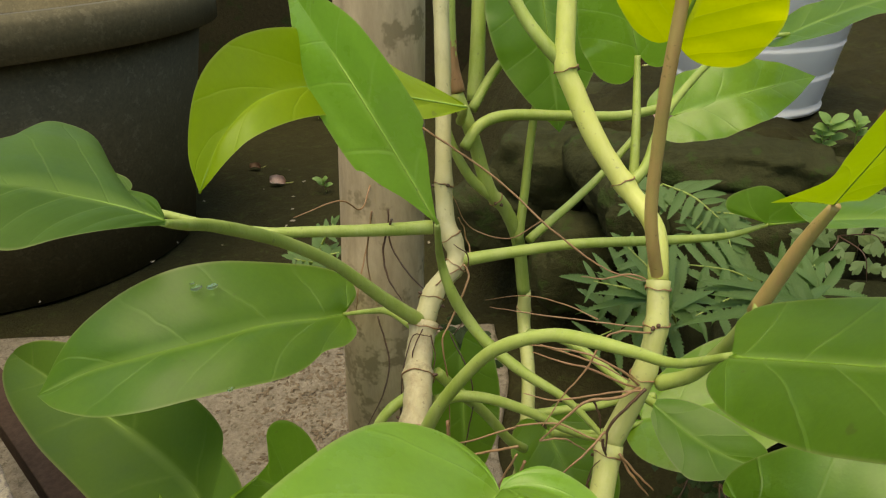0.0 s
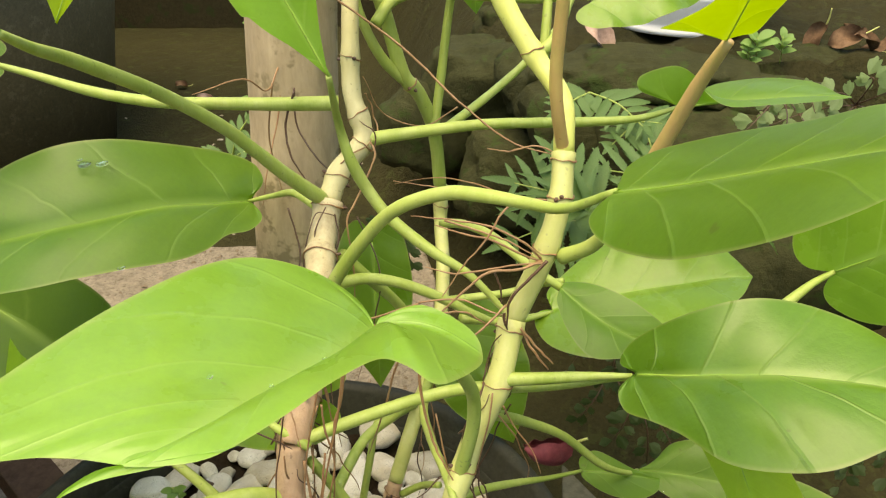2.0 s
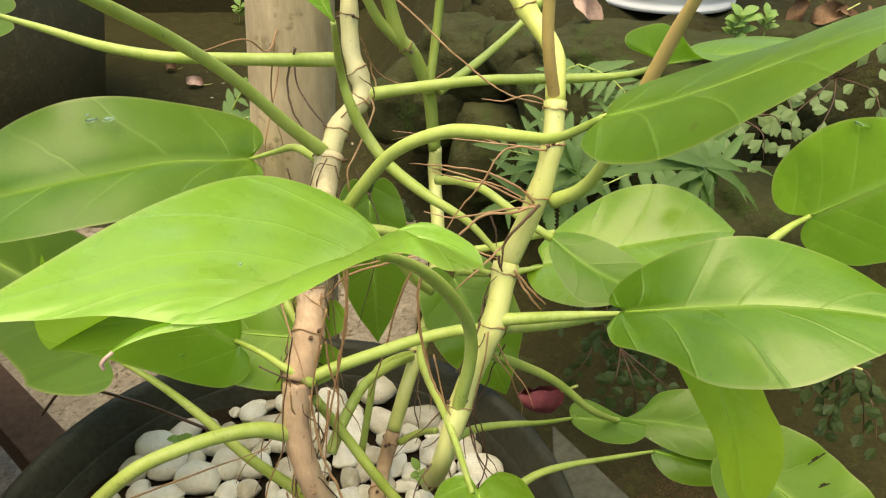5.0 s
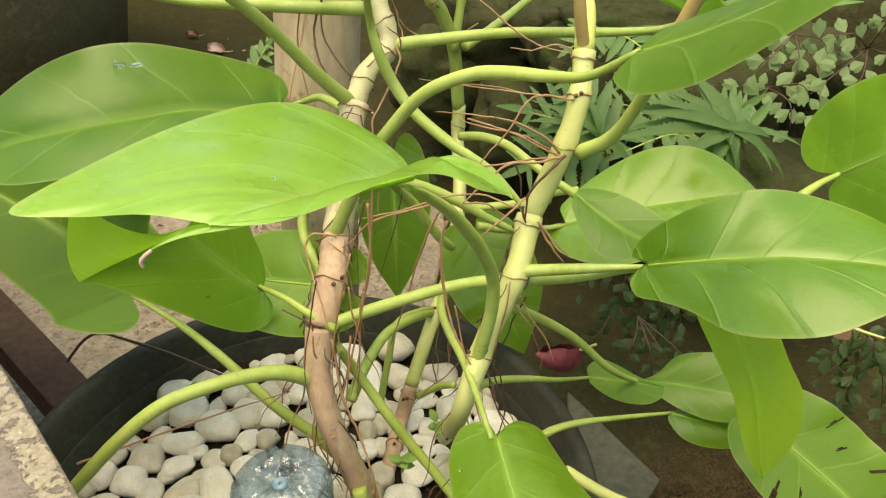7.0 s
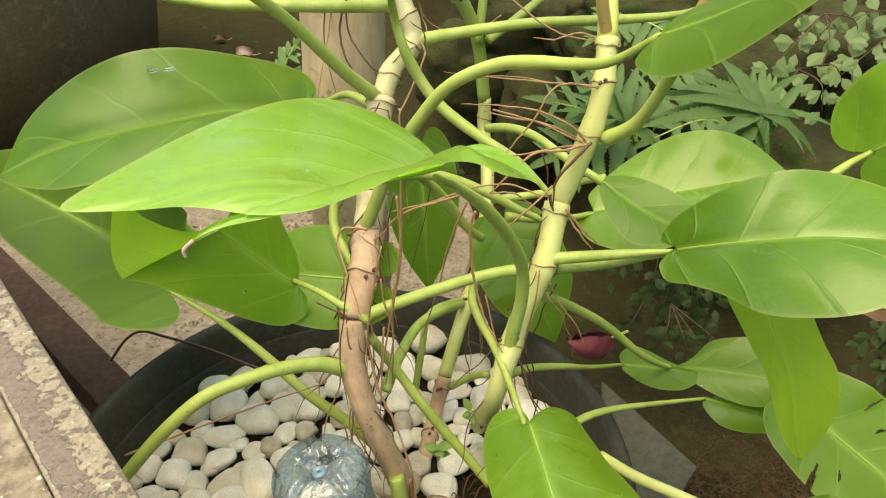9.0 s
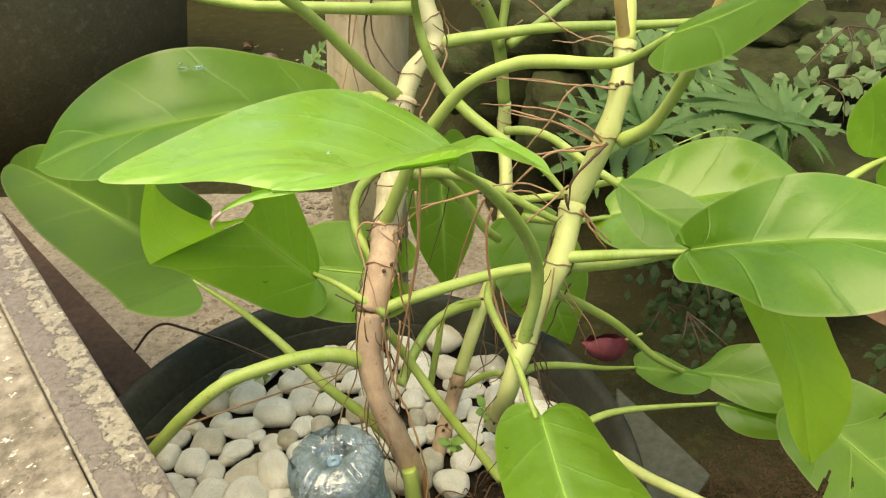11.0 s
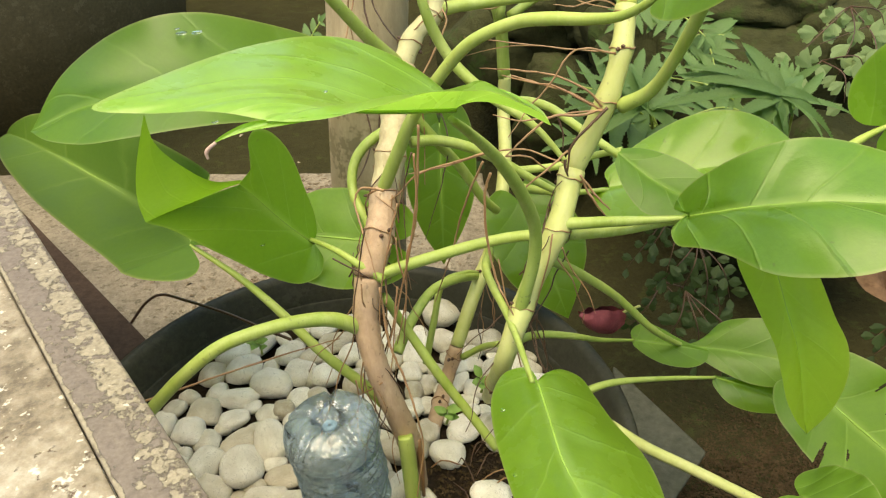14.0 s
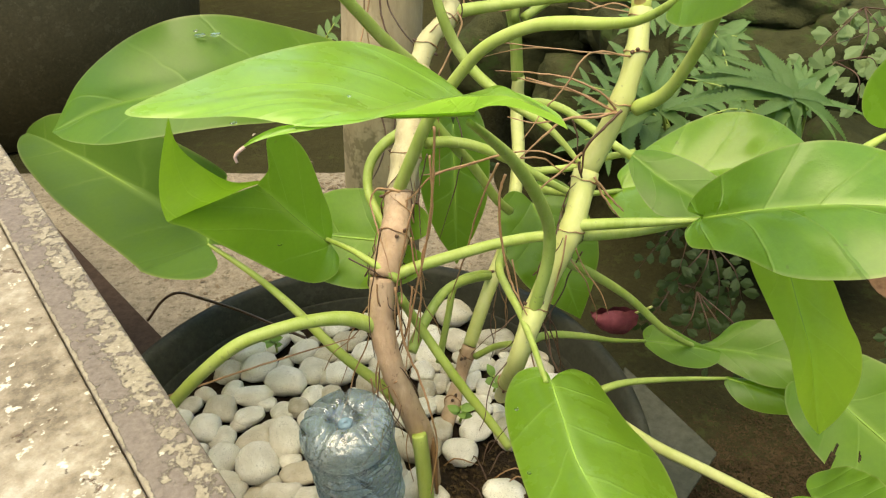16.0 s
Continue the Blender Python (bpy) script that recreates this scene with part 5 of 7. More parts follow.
root([(-0.059, 0.784, 0.544), (-0.063, 0.759, 0.508), (-0.072, 0.735, 0.471), (-0.079, 0.721, 0.440)], 0.0008, plant)
root([(-0.027, 0.647, 0.574), (-0.036, 0.644, 0.548), (-0.032, 0.636, 0.526), (-0.022, 0.629, 0.508)], 0.0009, plant, ROOT_DARK)
root([(-0.060, 0.775, 0.556), (-0.066, 0.744, 0.545), (-0.084, 0.726, 0.561), (-0.122, 0.705, 0.554)], 0.0008, plant)
root([(-0.061, 0.749, 0.423), (-0.050, 0.724, 0.384), (-0.056, 0.701, 0.359), (-0.073, 0.678, 0.336)], 0.0009, plant, ROOT_DARK)
root([(-0.004, 0.595, 0.501), (-0.012, 0.587, 0.485), (-0.011, 0.581, 0.463), (-0.020, 0.576, 0.450)], 0.0005, plant, ROOT_DARK)
root([(0.002, 0.597, 0.494), (0.003, 0.586, 0.475), (-0.006, 0.577, 0.455), (-0.016, 0.569, 0.433)], 0.0005, plant, ROOT_DARK)
root([(0.106, 0.742, 0.527), (0.073, 0.740, 0.511), (0.036, 0.741, 0.524), (0.021, 0.735, 0.559)], 0.0006, plant)
root([(0.126, 0.560, 0.526), (0.107, 0.599, 0.517), (0.080, 0.638, 0.504), (0.047, 0.657, 0.490)], 0.0005, plant)
root([(-0.043, 0.648, 0.581), (-0.050, 0.652, 0.535), (-0.047, 0.656, 0.485)], 0.0007, plant)
root([(-0.036, 0.705, 0.559), (-0.035, 0.696, 0.527), (-0.018, 0.678, 0.502), (0.006, 0.666, 0.486)], 0.0008, plant, ROOT_DARK)
root([(0.013, 0.474, 0.482), (0.014, 0.470, 0.449), (0.006, 0.465, 0.406), (-0.003, 0.449, 0.357), (-0.009, 0.434, 0.316)], 0.0008, plant)
root([(-0.023, 0.458, 0.431), (-0.031, 0.454, 0.396), (-0.035, 0.449, 0.359), (-0.032, 0.435, 0.328)], 0.0005, plant, ROOT_DARK)
root([(0.000, 0.470, 0.445), (-0.009, 0.456, 0.413), (-0.014, 0.446, 0.376), (-0.016, 0.436, 0.337)], 0.0006, plant)
root([(0.016, 0.634, 0.472), (0.034, 0.609, 0.435), (0.028, 0.594, 0.394), (0.012, 0.578, 0.345)], 0.0006, plant, ROOT_DARK)
root([(0.084, 0.558, 0.507), (0.109, 0.547, 0.504), (0.128, 0.537, 0.501), (0.149, 0.523, 0.494)], 0.0007, plant)
root([(0.075, 0.501, 0.376), (0.087, 0.475, 0.323), (0.094, 0.461, 0.294), (0.100, 0.449, 0.281)], 0.0006, plant)
hair_roots([(-0.027, 0.477, 0.375), (-0.019, 0.504, 0.400), (-0.016, 0.532, 0.421), (-0.024, 0.448, 0.312), (-0.029, 0.463, 0.346)], 22, 21)
hair_roots([(0.099, 0.478, 0.364), (0.119, 0.495, 0.407), (0.054, 0.607, 0.248), (0.069, 0.640, 0.273)], 18, 22)
for k, (x, y) in enumerate(((0.033, 0.467), (0.050, 0.458), (0.066, 0.470), (0.078, 0.452), (0.046, 0.436), (0.060, 0.482), (0.090, 0.447))):
    way = Vector((math.cos(2.1 * k), math.sin(2.1 * k), 0))
    up = Vector((0, 0, 1))
    at = Vector((x, y, 0.168))
    root([at - way * 0.016, at - way * 0.006 + up * 0.010, at + way * 0.006 + up * (0.015 if k % 2 else 0.006), at + way * 0.016 + up * 0.001], 0.0007, plant, ROOT_DARK if k % 3 else SHEATH, k)
flap("hooked_tip", [(0.006, 0.2480, 0.6038), (-0.010, 0.2450, 0.6020), (-0.024, 0.2430, 0.6005), (-0.032, 0.2400, 0.5990), (-0.0362, 0.2374, 0.5973)], [(0.006, 0.2482, 0.6042), (-0.010, 0.2456, 0.6038), (-0.023, 0.2446, 0.6032), (-0.031, 0.2412, 0.6008), (-0.0358, 0.2378, 0.5980)], LEAF_PALE, plant, 0.25, "narrow leaf tip turned under")
stem("brown_tip", [(-0.034, 0.2385, 0.5985), (-0.0362, 0.2372, 0.597), (-0.0372, 0.2368, 0.5955), (-0.0370, 0.2368, 0.5935)], [0.0006, 0.0007, 0.0005], PINK, plant, "dried pinkish brown leaf tip")

# ---------------------------------------------------------------- the pot, its soil and pebbles
def lathe(profile, sides=64, centre=(0, 0, 0), closed=False):
    """A turned shape: profile is (radius, height) from foot to top; returns a bmesh."""
    bm = bmesh.new()
    rings = []
    for r, z in profile:
        rings.append([bm.verts.new((centre[0] + r * math.cos(2 * math.pi * k / sides), centre[1] + r * math.sin(2 * math.pi * k / sides), centre[2] + z)) for k in range(sides)])
    for a, b in zip(rings, rings[1:]):
        for k in range(sides):
            bm.faces.new((a[k], a[(k + 1) % sides], b[(k + 1) % sides], b[k]))
    if closed:
        bm.faces.new(list(reversed(rings[0])))
        bm.faces.new(rings[-1])
    return bm


pot = thing("plant_pot", POT, "wide round black plastic plant pot on the paving", "pot")
H = RIM_Z - GROUND
part("body", lathe([(0.16, 0.005), (0.175, 0.0), (0.185, 0.01), (RIM_R - 0.02, H - 0.035), (RIM_R - 0.018, H - 0.03), (RIM_R - 0.024, H - 0.036), (0.18, 0.02), (0.02, 0.018)], 96, POT), POTM, pot)
part("rim", lathe([(RIM_R - 0.016, H - 0.034), (RIM_R, H - 0.030), (RIM_R + 0.003, H - 0.006), (RIM_R, H), (RIM_R - 0.008, H + 0.001), (RIM_R - 0.014, H - 0.004), (RIM_R - 0.022, H - 0.034)], 96, POT), POTM, pot, "rolled black rim")

soil_bm = bmesh.new()
bmesh.ops.create_circle(soil_bm, cap_ends=False, radius=1, segments=4)
soil_bm.clear()
rings = []
for i in range(26):
    r = (RIM_R - 0.026) * i / 25
    rings.append([soil_bm.verts.new((POT.x + r * math.cos(a), POT.y + r * math.sin(a), 0.158 + 0.010 * noise.noise((r * 30 * math.cos(a), r * 30 * math.sin(a), 3)) + 0.004 * noise.noise((r * 120 * math.cos(a), r * 120 * math.sin(a), 9)))) for a in [2 * math.pi * k / 80 for k in range(80)]])
for a, b in zip(rings, rings[1:]):
    for k in range(80):
        soil_bm.faces.new((a[k], a[(k + 1) % 80], b[(k + 1) % 80], b[k]))
me = bpy.data.meshes.new("potting_soil")
soil_bm.to_mesh(me)
soil_bm.free()
me.materials.append(SOIL)
me.polygons.foreach_set("use_smooth", [True] * len(me.polygons))
tagged(new("potting_soil", me), "dark brown potting soil under the pebbles", "soil", kind="stuff")


def pebble_mesh(seed):
    rng = random.Random(seed)
    bm = bmesh.new()
    bmesh.ops.create_icosphere(bm, subdivisions=3, radius=1.0)
    skew = rng.uniform(-1, 1)
    o = Vector((rng.random() * 50, rng.random() * 50, rng.random() * 50))
    for v in bm.verts:
        d = v.co.normalized()
        r = 1 + 0.24 * noise.noise(d * 1.0 + o) + 0.08 * noise.noise(d * 2.4 + o) + 0.015 * noise.noise(d * 7 + o)
        v.co = d * r
        v.co.x = math.copysign(abs(v.co.x) ** 0.85, v.co.x) * (1 + 0.16 * v.co.y * skew)
        v.co.y = math.copysign(abs(v.co.y) ** 0.9, v.co.y) * (1 + 0.20 * v.co.x * skew)
    me = bpy.data.meshes.new("pebble")
    bm.to_mesh(me)
    bm.free()
    me.materials.append(PEBBLE)
    me.polygons.foreach_set("use_smooth", [True] * len(me.polygons))
    return me


PEBBLES = [pebble_mesh(s) for s in range(9)]
pebble_rng = random.Random(11)
laid = []


def pebble(x, y, long, wide, turn, up=0.0, label="smooth cream river pebble on the potting soil"):
    ob = new("pebble", PEBBLES[pebble_rng.randrange(9)])
    ob.rotation_euler = (pebble_rng.uniform(-0.25, 0.25), pebble_rng.uniform(-0.25, 0.25), radians(turn))
    thick = wide * pebble_rng.uniform(0.55, 0.8)
    ob.scale = (long * 0.54, wide * 0.54, thick * 0.54)
    ob.location = (x, y, 0.160 + thick * 0.42 + up)
    laid.append((x, y, (long + wide) / 4))
    return tagged(ob, label, "pebble", "pebbles in the pot")


pebble(-0.221, 0.589, 0.038, 0.026, 90)
pebble(-0.190, 0.597, 0.043, 0.035, 90)
pebble(-0.162, 0.602, 0.040, 0.018, 90)
pebble(-0.154, 0.573, 0.046, 0.034, -20)
pebble(-0.186, 0.556, 0.044, 0.025, 0)
pebble(-0.128, 0.593, 0.039, 0.034, 90)
pebble(-0.099, 0.644, 0.039, 0.032, 0)
pebble(-0.077, 0.623, 0.033, 0.028, 90)
pebble(-0.100, 0.588, 0.029, 0.028, 90)
pebble(-0.066, 0.579, 0.033, 0.027, 90)
pebble(-0.215, 0.537, 0.031, 0.030, 90)
pebble(-0.181, 0.527, 0.030, 0.025, 30)
pebble(-0.221, 0.508, 0.030, 0.029, 90)
pebble(-0.201, 0.497, 0.035, 0.026, 120)
pebble(-0.168, 0.494, 0.035, 0.026, 35)
pebble(-0.149, 0.535, 0.024, 0.022, 40)
pebble(-0.135, 0.540, 0.021, 0.021, 90)
pebble(-0.157, 0.517, 0.019, 0.018, 0)
pebble(-0.139, 0.497, 0.053, 0.030, 115)
pebble(-0.158, 0.465, 0.051, 0.037, 105)
pebble(-0.115, 0.457, 0.038, 0.025, 10)
pebble(-0.176, 0.435, 0.033, 0.031, 0)
pebble(-0.130, 0.430, 0.038, 0.027, 0)
pebble(-0.104, 0.428, 0.029, 0.027, 0)
pebble(-0.250, 0.519, 0.029, 0.024, 90)
pebble(-0.220, 0.479, 0.021, 0.020, 90)
pebble(-0.154, 0.409, 0.032, 0.027, 20)
pebble(-0.115, 0.588, 0.026, 0.025, 90)
pebble(-0.169, 0.546, 0.018, 0.016, 0)
pebble(-0.190, 0.516, 0.017, 0.017, 90)
pebble(-0.145, 0.477, 0.014, 0.014, 0)
pebble(-0.006, 0.634, 0.053, 0.029, 90, label="chalky white pebble on the potting soil")
pebble(0.022, 0.690, 0.042, 0.041, 90, label="chalky white pebble on the potting soil")
pebble(0.025, 0.642, 0.038, 0.029, 120, label="chalky white pebble on the potting soil")
pebble(0.070, 0.643, 0.037, 0.032, 0, label="chalky white pebble on the potting soil")
pebble(-0.011, 0.597, 0.036, 0.024, 90, label="chalky white pebble on the potting soil")
pebble(0.008, 0.578, 0.025, 0.020, 90, label="chalky white pebble on the potting soil")
pebble(-0.033, 0.615, 0.031, 0.026, 90, label="chalky white pebble on the potting soil")
pebble(-0.008, 0.542, 0.030, 0.025, 0, label="chalky white pebble on the potting soil")
pebble(0.048, 0.514, 0.037, 0.027, 50, label="chalky white pebble on the potting soil")
pebble(0.032, 0.484, 0.030, 0.028, 0, label="chalky white pebble on the potting soil")
pebble(0.072, 0.439, 0.037, 0.025, 0, label="chalky white pebble on the potting soil")
pebble(0.061, 0.571, 0.027, 0.023, 0, label="chalky white pebble on the potting soil")
pebble(0.078, 0.597, 0.035, 0.024, 90, label="chalky white pebble on the potting soil")
pebble(0.123, 0.624, 0.018, 0.018, 90, label="chalky white pebble on the potting soil")
pebble(0.020, 0.597, 0.024, 0.019, 0, label="chalky white pebble on the potting soil")
pebble(-0.028, 0.674, 0.037, 0.033, 90, label="chalky white pebble on the potting soil")
pebble(-0.062, 0.662, 0.029, 0.027, 90, label="chalky white pebble on the potting soil")
pebble(0.185, 0.531, 0.027, 0.020, 90, label="chalky white pebble on the potting soil")
pebble(-0.037, 0.579, 0.025, 0.024, 90, label="chalky white pebble on the potting soil")
pebble(0.012, 0.546, 0.023, 0.021, 0, label="chalky white pebble on the potting soil")
pebble(0.098, 0.597, 0.019, 0.018, 90, label="chalky white pebble on the potting soil")
pebble(0.109, 0.554, 0.024, 0.022, 0, label="chalky white pebble on the potting soil")
pebble(0.147, 0.501, 0.028, 0.028, 0, label="chalky white pebble on the potting soil")
pebble(0.009, 0.435, 0.026, 0.021, 0, label="chalky white pebble on the potting soil")
pebble(0.121, 0.460, 0.032, 0.027, 0, label="chalky white pebble on the potting soil")
pebble(-0.042, 0.644, 0.025, 0.023, 90, label="chalky white pebble on the potting soil")
pebble(0.041, 0.606, 0.022, 0.020, 0, label="chalky white pebble on the potting soil")
pebble(0.094, 0.634, 0.019, 0.018, 0, label="chalky white pebble on the potting soil")
for _ in range(2500):
    if len(laid) > 210:
        break
    r, a = (RIM_R - 0.045) * math.sqrt(pebble_rng.random()), pebble_rng.uniform(0, 2 * math.pi)
    x, y = POT.x + r * math.cos(a), POT.y + r * math.sin(a)
    if x > 0.0 and y < 0.50:
        continue
    size = pebble_rng.uniform(0.016, 0.036)
    if all((x - q[0]) ** 2 + (y - q[1]) ** 2 > (0.72 * (q[2] + size / 2)) ** 2 for q in laid):
        pebble(x, y, size * pebble_rng.uniform(1.0, 1.55), size * pebble_rng.uniform(0.75, 1.0), pebble_rng.uniform(0, 180))


BLUE = mottled("blue_plastic", (0.10, 0.19, 0.27), (0.20, 0.31, 0.40), 60.0, 0.15, 0.2, 0.001, 300)


# ---------------------------------------------------------------- the upturned water bottle
def bottle():
    m, nt, p = material("blue_clear_plastic")
    blot = noise_tex(nt, 55.0, 5, 0.7)
    nt.links.new(ramp(nt, blot, (0.35, (0.10, 0.13, 0.155)), (0.65, (0.33, 0.39, 0.43))), p.inputs["Base Color"])
    p.inputs["Roughness"].default_value = 0.05
    nrm = bump(nt, p, noise_tex(nt, 120.0, 3, 0.5, stretch=(1, 1, 2.0)), 0.6, 0.004)
    clear = nt.nodes.new("ShaderNodeBsdfTransparent")
    clear.inputs[0].default_value = (0.72, 0.85, 0.93, 1)
    ms = nt.nodes.new("ShaderNodeMixShader")
    nt.links.new(ramp(nt, blot, (0.38, (0.25,) * 3), (0.62, (0.55,) * 3)), ms.inputs[0])
    nt.links.new(clear.outputs[0], ms.inputs[1])
    nt.links.new(p.outputs[0], ms.inputs[2])
    shine = nt.nodes.new("ShaderNodeBsdfGlossy")
    shine.inputs["Roughness"].default_value = 0.06
    nt.links.new(nrm, shine.inputs["Normal"])
    top_coat = nt.nodes.new("ShaderNodeMixShader")
    top_coat.inputs[0].default_value = 0.08
    nt.links.new(ms.outputs[0], top_coat.inputs[1])
    nt.links.new(shine.outputs[0], top_coat.inputs[2])
    nt.links.new(top_coat.outputs[0], nt.nodes["Material Output"].inputs[0])
    at = Vector((-0.047, 0.410, 0.182))
    tilt = Matrix.Translation(at) @ Matrix.Rotation(radians(-4), 4, "Y") @ Matrix.Rotation(radians(3), 4, "X")
    th = thing("water_bottle", at, "upturned clear blue plastic water bottle pushed into the soil", "bottle")
    R, top = 0.0366, 0.118
    prof = [(0.012, -0.02), (0.013, 0.0), (R * 0.75, 0.012)]
    z = 0.02
    while z < top - 0.028:
        prof += [(R * 0.95, z), (R * 0.965, z + 0.003), (R * 0.95, z + 0.006), (R * 0.90, z + 0.0075), (R * 0.90, z + 0.0085)]
        z += 0.0100
    prof += [(R, top - 0.030), (R * 1.01, top - 0.023), (R, top - 0.017)]
    for k in range(1, 9):
        a = k / 8 * math.pi / 2
        prof.append((R * (0.42 + 0.58 * math.cos(a)), top - 0.016 + 0.016 * math.sin(a)))
    prof += [(R * 0.3, top - 0.004), (R * 0.16, top - 0.009), (0.001, top - 0.010)]
    bm = lathe(prof, 120)
    for v in bm.verts:
        a = math.atan2(v.co.y, v.co.x)
        if v.co.z > top - 0.03:
            rr = math.hypot(v.co.x, v.co.y) / R
            off = abs((a * 5 / (2 * math.pi) + 0.15) % 1.0 - 0.5) * 2 * math.pi / 5 * max(rr, 0.12) * R
            groove = math.exp(-(off / 0.0024) ** 2) - 0.25 * math.exp(-((off - 0.0045) / 0.0018) ** 2)
            fade = min(1.0, max(0.0, (v.co.z - top + 0.03) / 0.012))
            v.co.z -= 0.0036 * groove * min(1.0, rr * 1.6) * fade
            if rr > 0.6:
                v.co.x *= 1 - 0.035 * groove * fade
                v.co.y *= 1 - 0.035 * groove * fade
        elif v.co.z > 0.01:
            v.co.x *= 1 + 0.020 * math.sin(3 * a + v.co.z * 130) + 0.050 * noise.noise((math.cos(a) * 3, math.sin(a) * 3, v.co.z * 110))
            v.co.y *= 1 + 0.014 * math.cos(2 * a + v.co.z * 90) + 0.050 * noise.noise((math.cos(a) * 3, math.sin(a) * 3, v.co.z * 110 + 7))
    bm.transform(tilt)
    body = part("body", bm, m, th)
    bm = lathe([(0.0135, -0.004), (0.0150, -0.004), (0.0150, -0.022), (0.0135, -0.022)], 40)
    bm.transform(tilt)
    part("cap", bm, WHITEP, th)
    bm = lathe([(0.001, top - 0.0092), (0.003, top - 0.0075), (0.005, top - 0.009), (0.0065, top - 0.0105), (0.001, top - 0.0115)], 24)
    bm.transform(tilt)
    part("base_centre", bm, BLUE, body, "deep blue moulded centre of the base")


bottle()


# ---------------------------------------------------------------- the worn board beside the camera
def boards():
    def slab(name, quad, thick, mat, parent, label=""):
        bm = bmesh.new()
        top = [bm.verts.new(q) for q in quad]
        low = [bm.verts.new((q[0], q[1], q[2] - thick)) for q in quad]
        bm.faces.new(top)
        bm.faces.new(list(reversed(low)))
        for k in range(4):
            bm.faces.new((top[k], low[k], low[(k + 1) % 4], top[(k + 1) % 4]))
        bmesh.ops.recalc_face_normals(bm, faces=bm.faces)
        bmesh.ops.bevel(bm, geom=bm.edges[:], offset=0.0015, segments=2, profile=0.5, affect="EDGES")
        ob = part(name, bm, mat, parent, label)
        ob.data.polygons.foreach_set("use_smooth", [False] * len(ob.data.polygons))
        return ob

    a, b = Vector(BOARD_A), Vector(BOARD_B)
    d = (b - a).normalized()
    n = Vector((-d.y, d.x, 0)).normalized()
    if n.x > 0:
        n = -n
    a, b = a - d * 0.6, b + d * 0.45
    th = thing("bench", (*(a + n * 0.2).xy, GROUND), "old wooden bench with flaking cream paint and a worn brown edge", "bench")
    w = 0.029
    slab("edge_strip", [a, b, b + n * w, a + n * w], 0.012, STRIP, th, "worn brown edge strip with pale flakes")
    a2, b2 = a + n * (w + 0.0006), b + n * (w + 0.0006)
    down = Vector((0, 0, -0.0025))
    slab("top_board", [a2 + down, b2 + down, b2 + n * 0.42 + down, a2 + n * 0.42 + down], 0.02, BOARD, th, "cream board with flaking paint")
    under = Vector((0, 0, -0.0125))
    slab("apron", [a + under + n * 0.003, b + under + n * 0.003, b + under + n * 0.022, a + under + n * 0.022], BOARD_DEPTH, BOARD_SIDE, th, "dark brown side board")
    # A dark brown block, set low and a little outside the bench edge.
    c, e = Vector(LOW_BLOCK_A), Vector(LOW_BLOCK_B)
    g = (e - c).normalized()
    c, e = c - g * 0.35, e + g * 0.35
    slab("lower_rail", [c, e, e + n * 0.05, c + n * 0.05], 0.06, BOARD_SIDE, th, "dark brown block set low beside the bench edge")
    for f in (0.08, 0.92):
        c = a.lerp(b, f) + n * 0.2
        slab("leg", [c + Vector((sx * 0.025, sy * 0.025, -0.03)) for sx, sy in ((-1, -1), (1, -1), (1, 1), (-1, 1))], c.z - 0.03 - GROUND - 0.012, BOARD_SIDE, th)


BOARD_A, BOARD_B, BOARD_DEPTH = (-0.316, 0.517, 0.448), (-0.058, 0.215, 0.448), 0.05
LOW_BLOCK_A, LOW_BLOCK_B = (-0.616, 0.979, 0.10), (-0.357, 0.723, 0.10)

boards()


# ---------------------------------------------------------------- behind: post, pots, stones, ferns
def post():
    v, f = tube([(-0.084, 0.79, GROUND), (-0.066, 0.80, 0.32), (-0.052, 0.82, 0.56), (-0.030, 0.84, 0.95), (0.0, 0.86, 1.6)], [0.046, 0.045, 0.044, 0.042], 28, 12, 1.0, 0.01)
    ob = new("wooden_post", mesh_of("wooden_post", v, f, POSTM))
    tagged(ob, "weathered grey-brown round wooden post behind the plant", "post")


post()


def pot_behind(name, at, foot, top, height, mat, rim, label):
    th = thing(name, at, label, "pot")
    part("body", lathe([(foot * 0.9, 0.0), (foot, 0.004), (foot + (top - foot) * 0.45, height * 0.45), (top, height * 0.94), (top * 0.95, height * 0.94), (foot * 0.9, 0.02), (0.01, 0.02)], 72, at), mat, th)
    part("rim", lathe([(top - 0.002, height * 0.86), (top + rim, height * 0.865), (top + rim * 1.1, height * 0.97), (top + rim * 0.7, height), (top - 0.01, height), (top * 0.95, height * 0.92)], 72, at), mat, th)
    bm = lathe([(0.001, height * 0.86), (top * 0.5, height * 0.87), (top * 0.96, height * 0.86)], 48, at)
    part("soil", bm, SOIL, th)


pot_behind("plant_pot", Vector((-1.34, 2.16, GROUND + 0.005)), 0.50, 0.64, 0.735, DUSTY, 0.04, "large round glossy black plant pot on the dark earth")
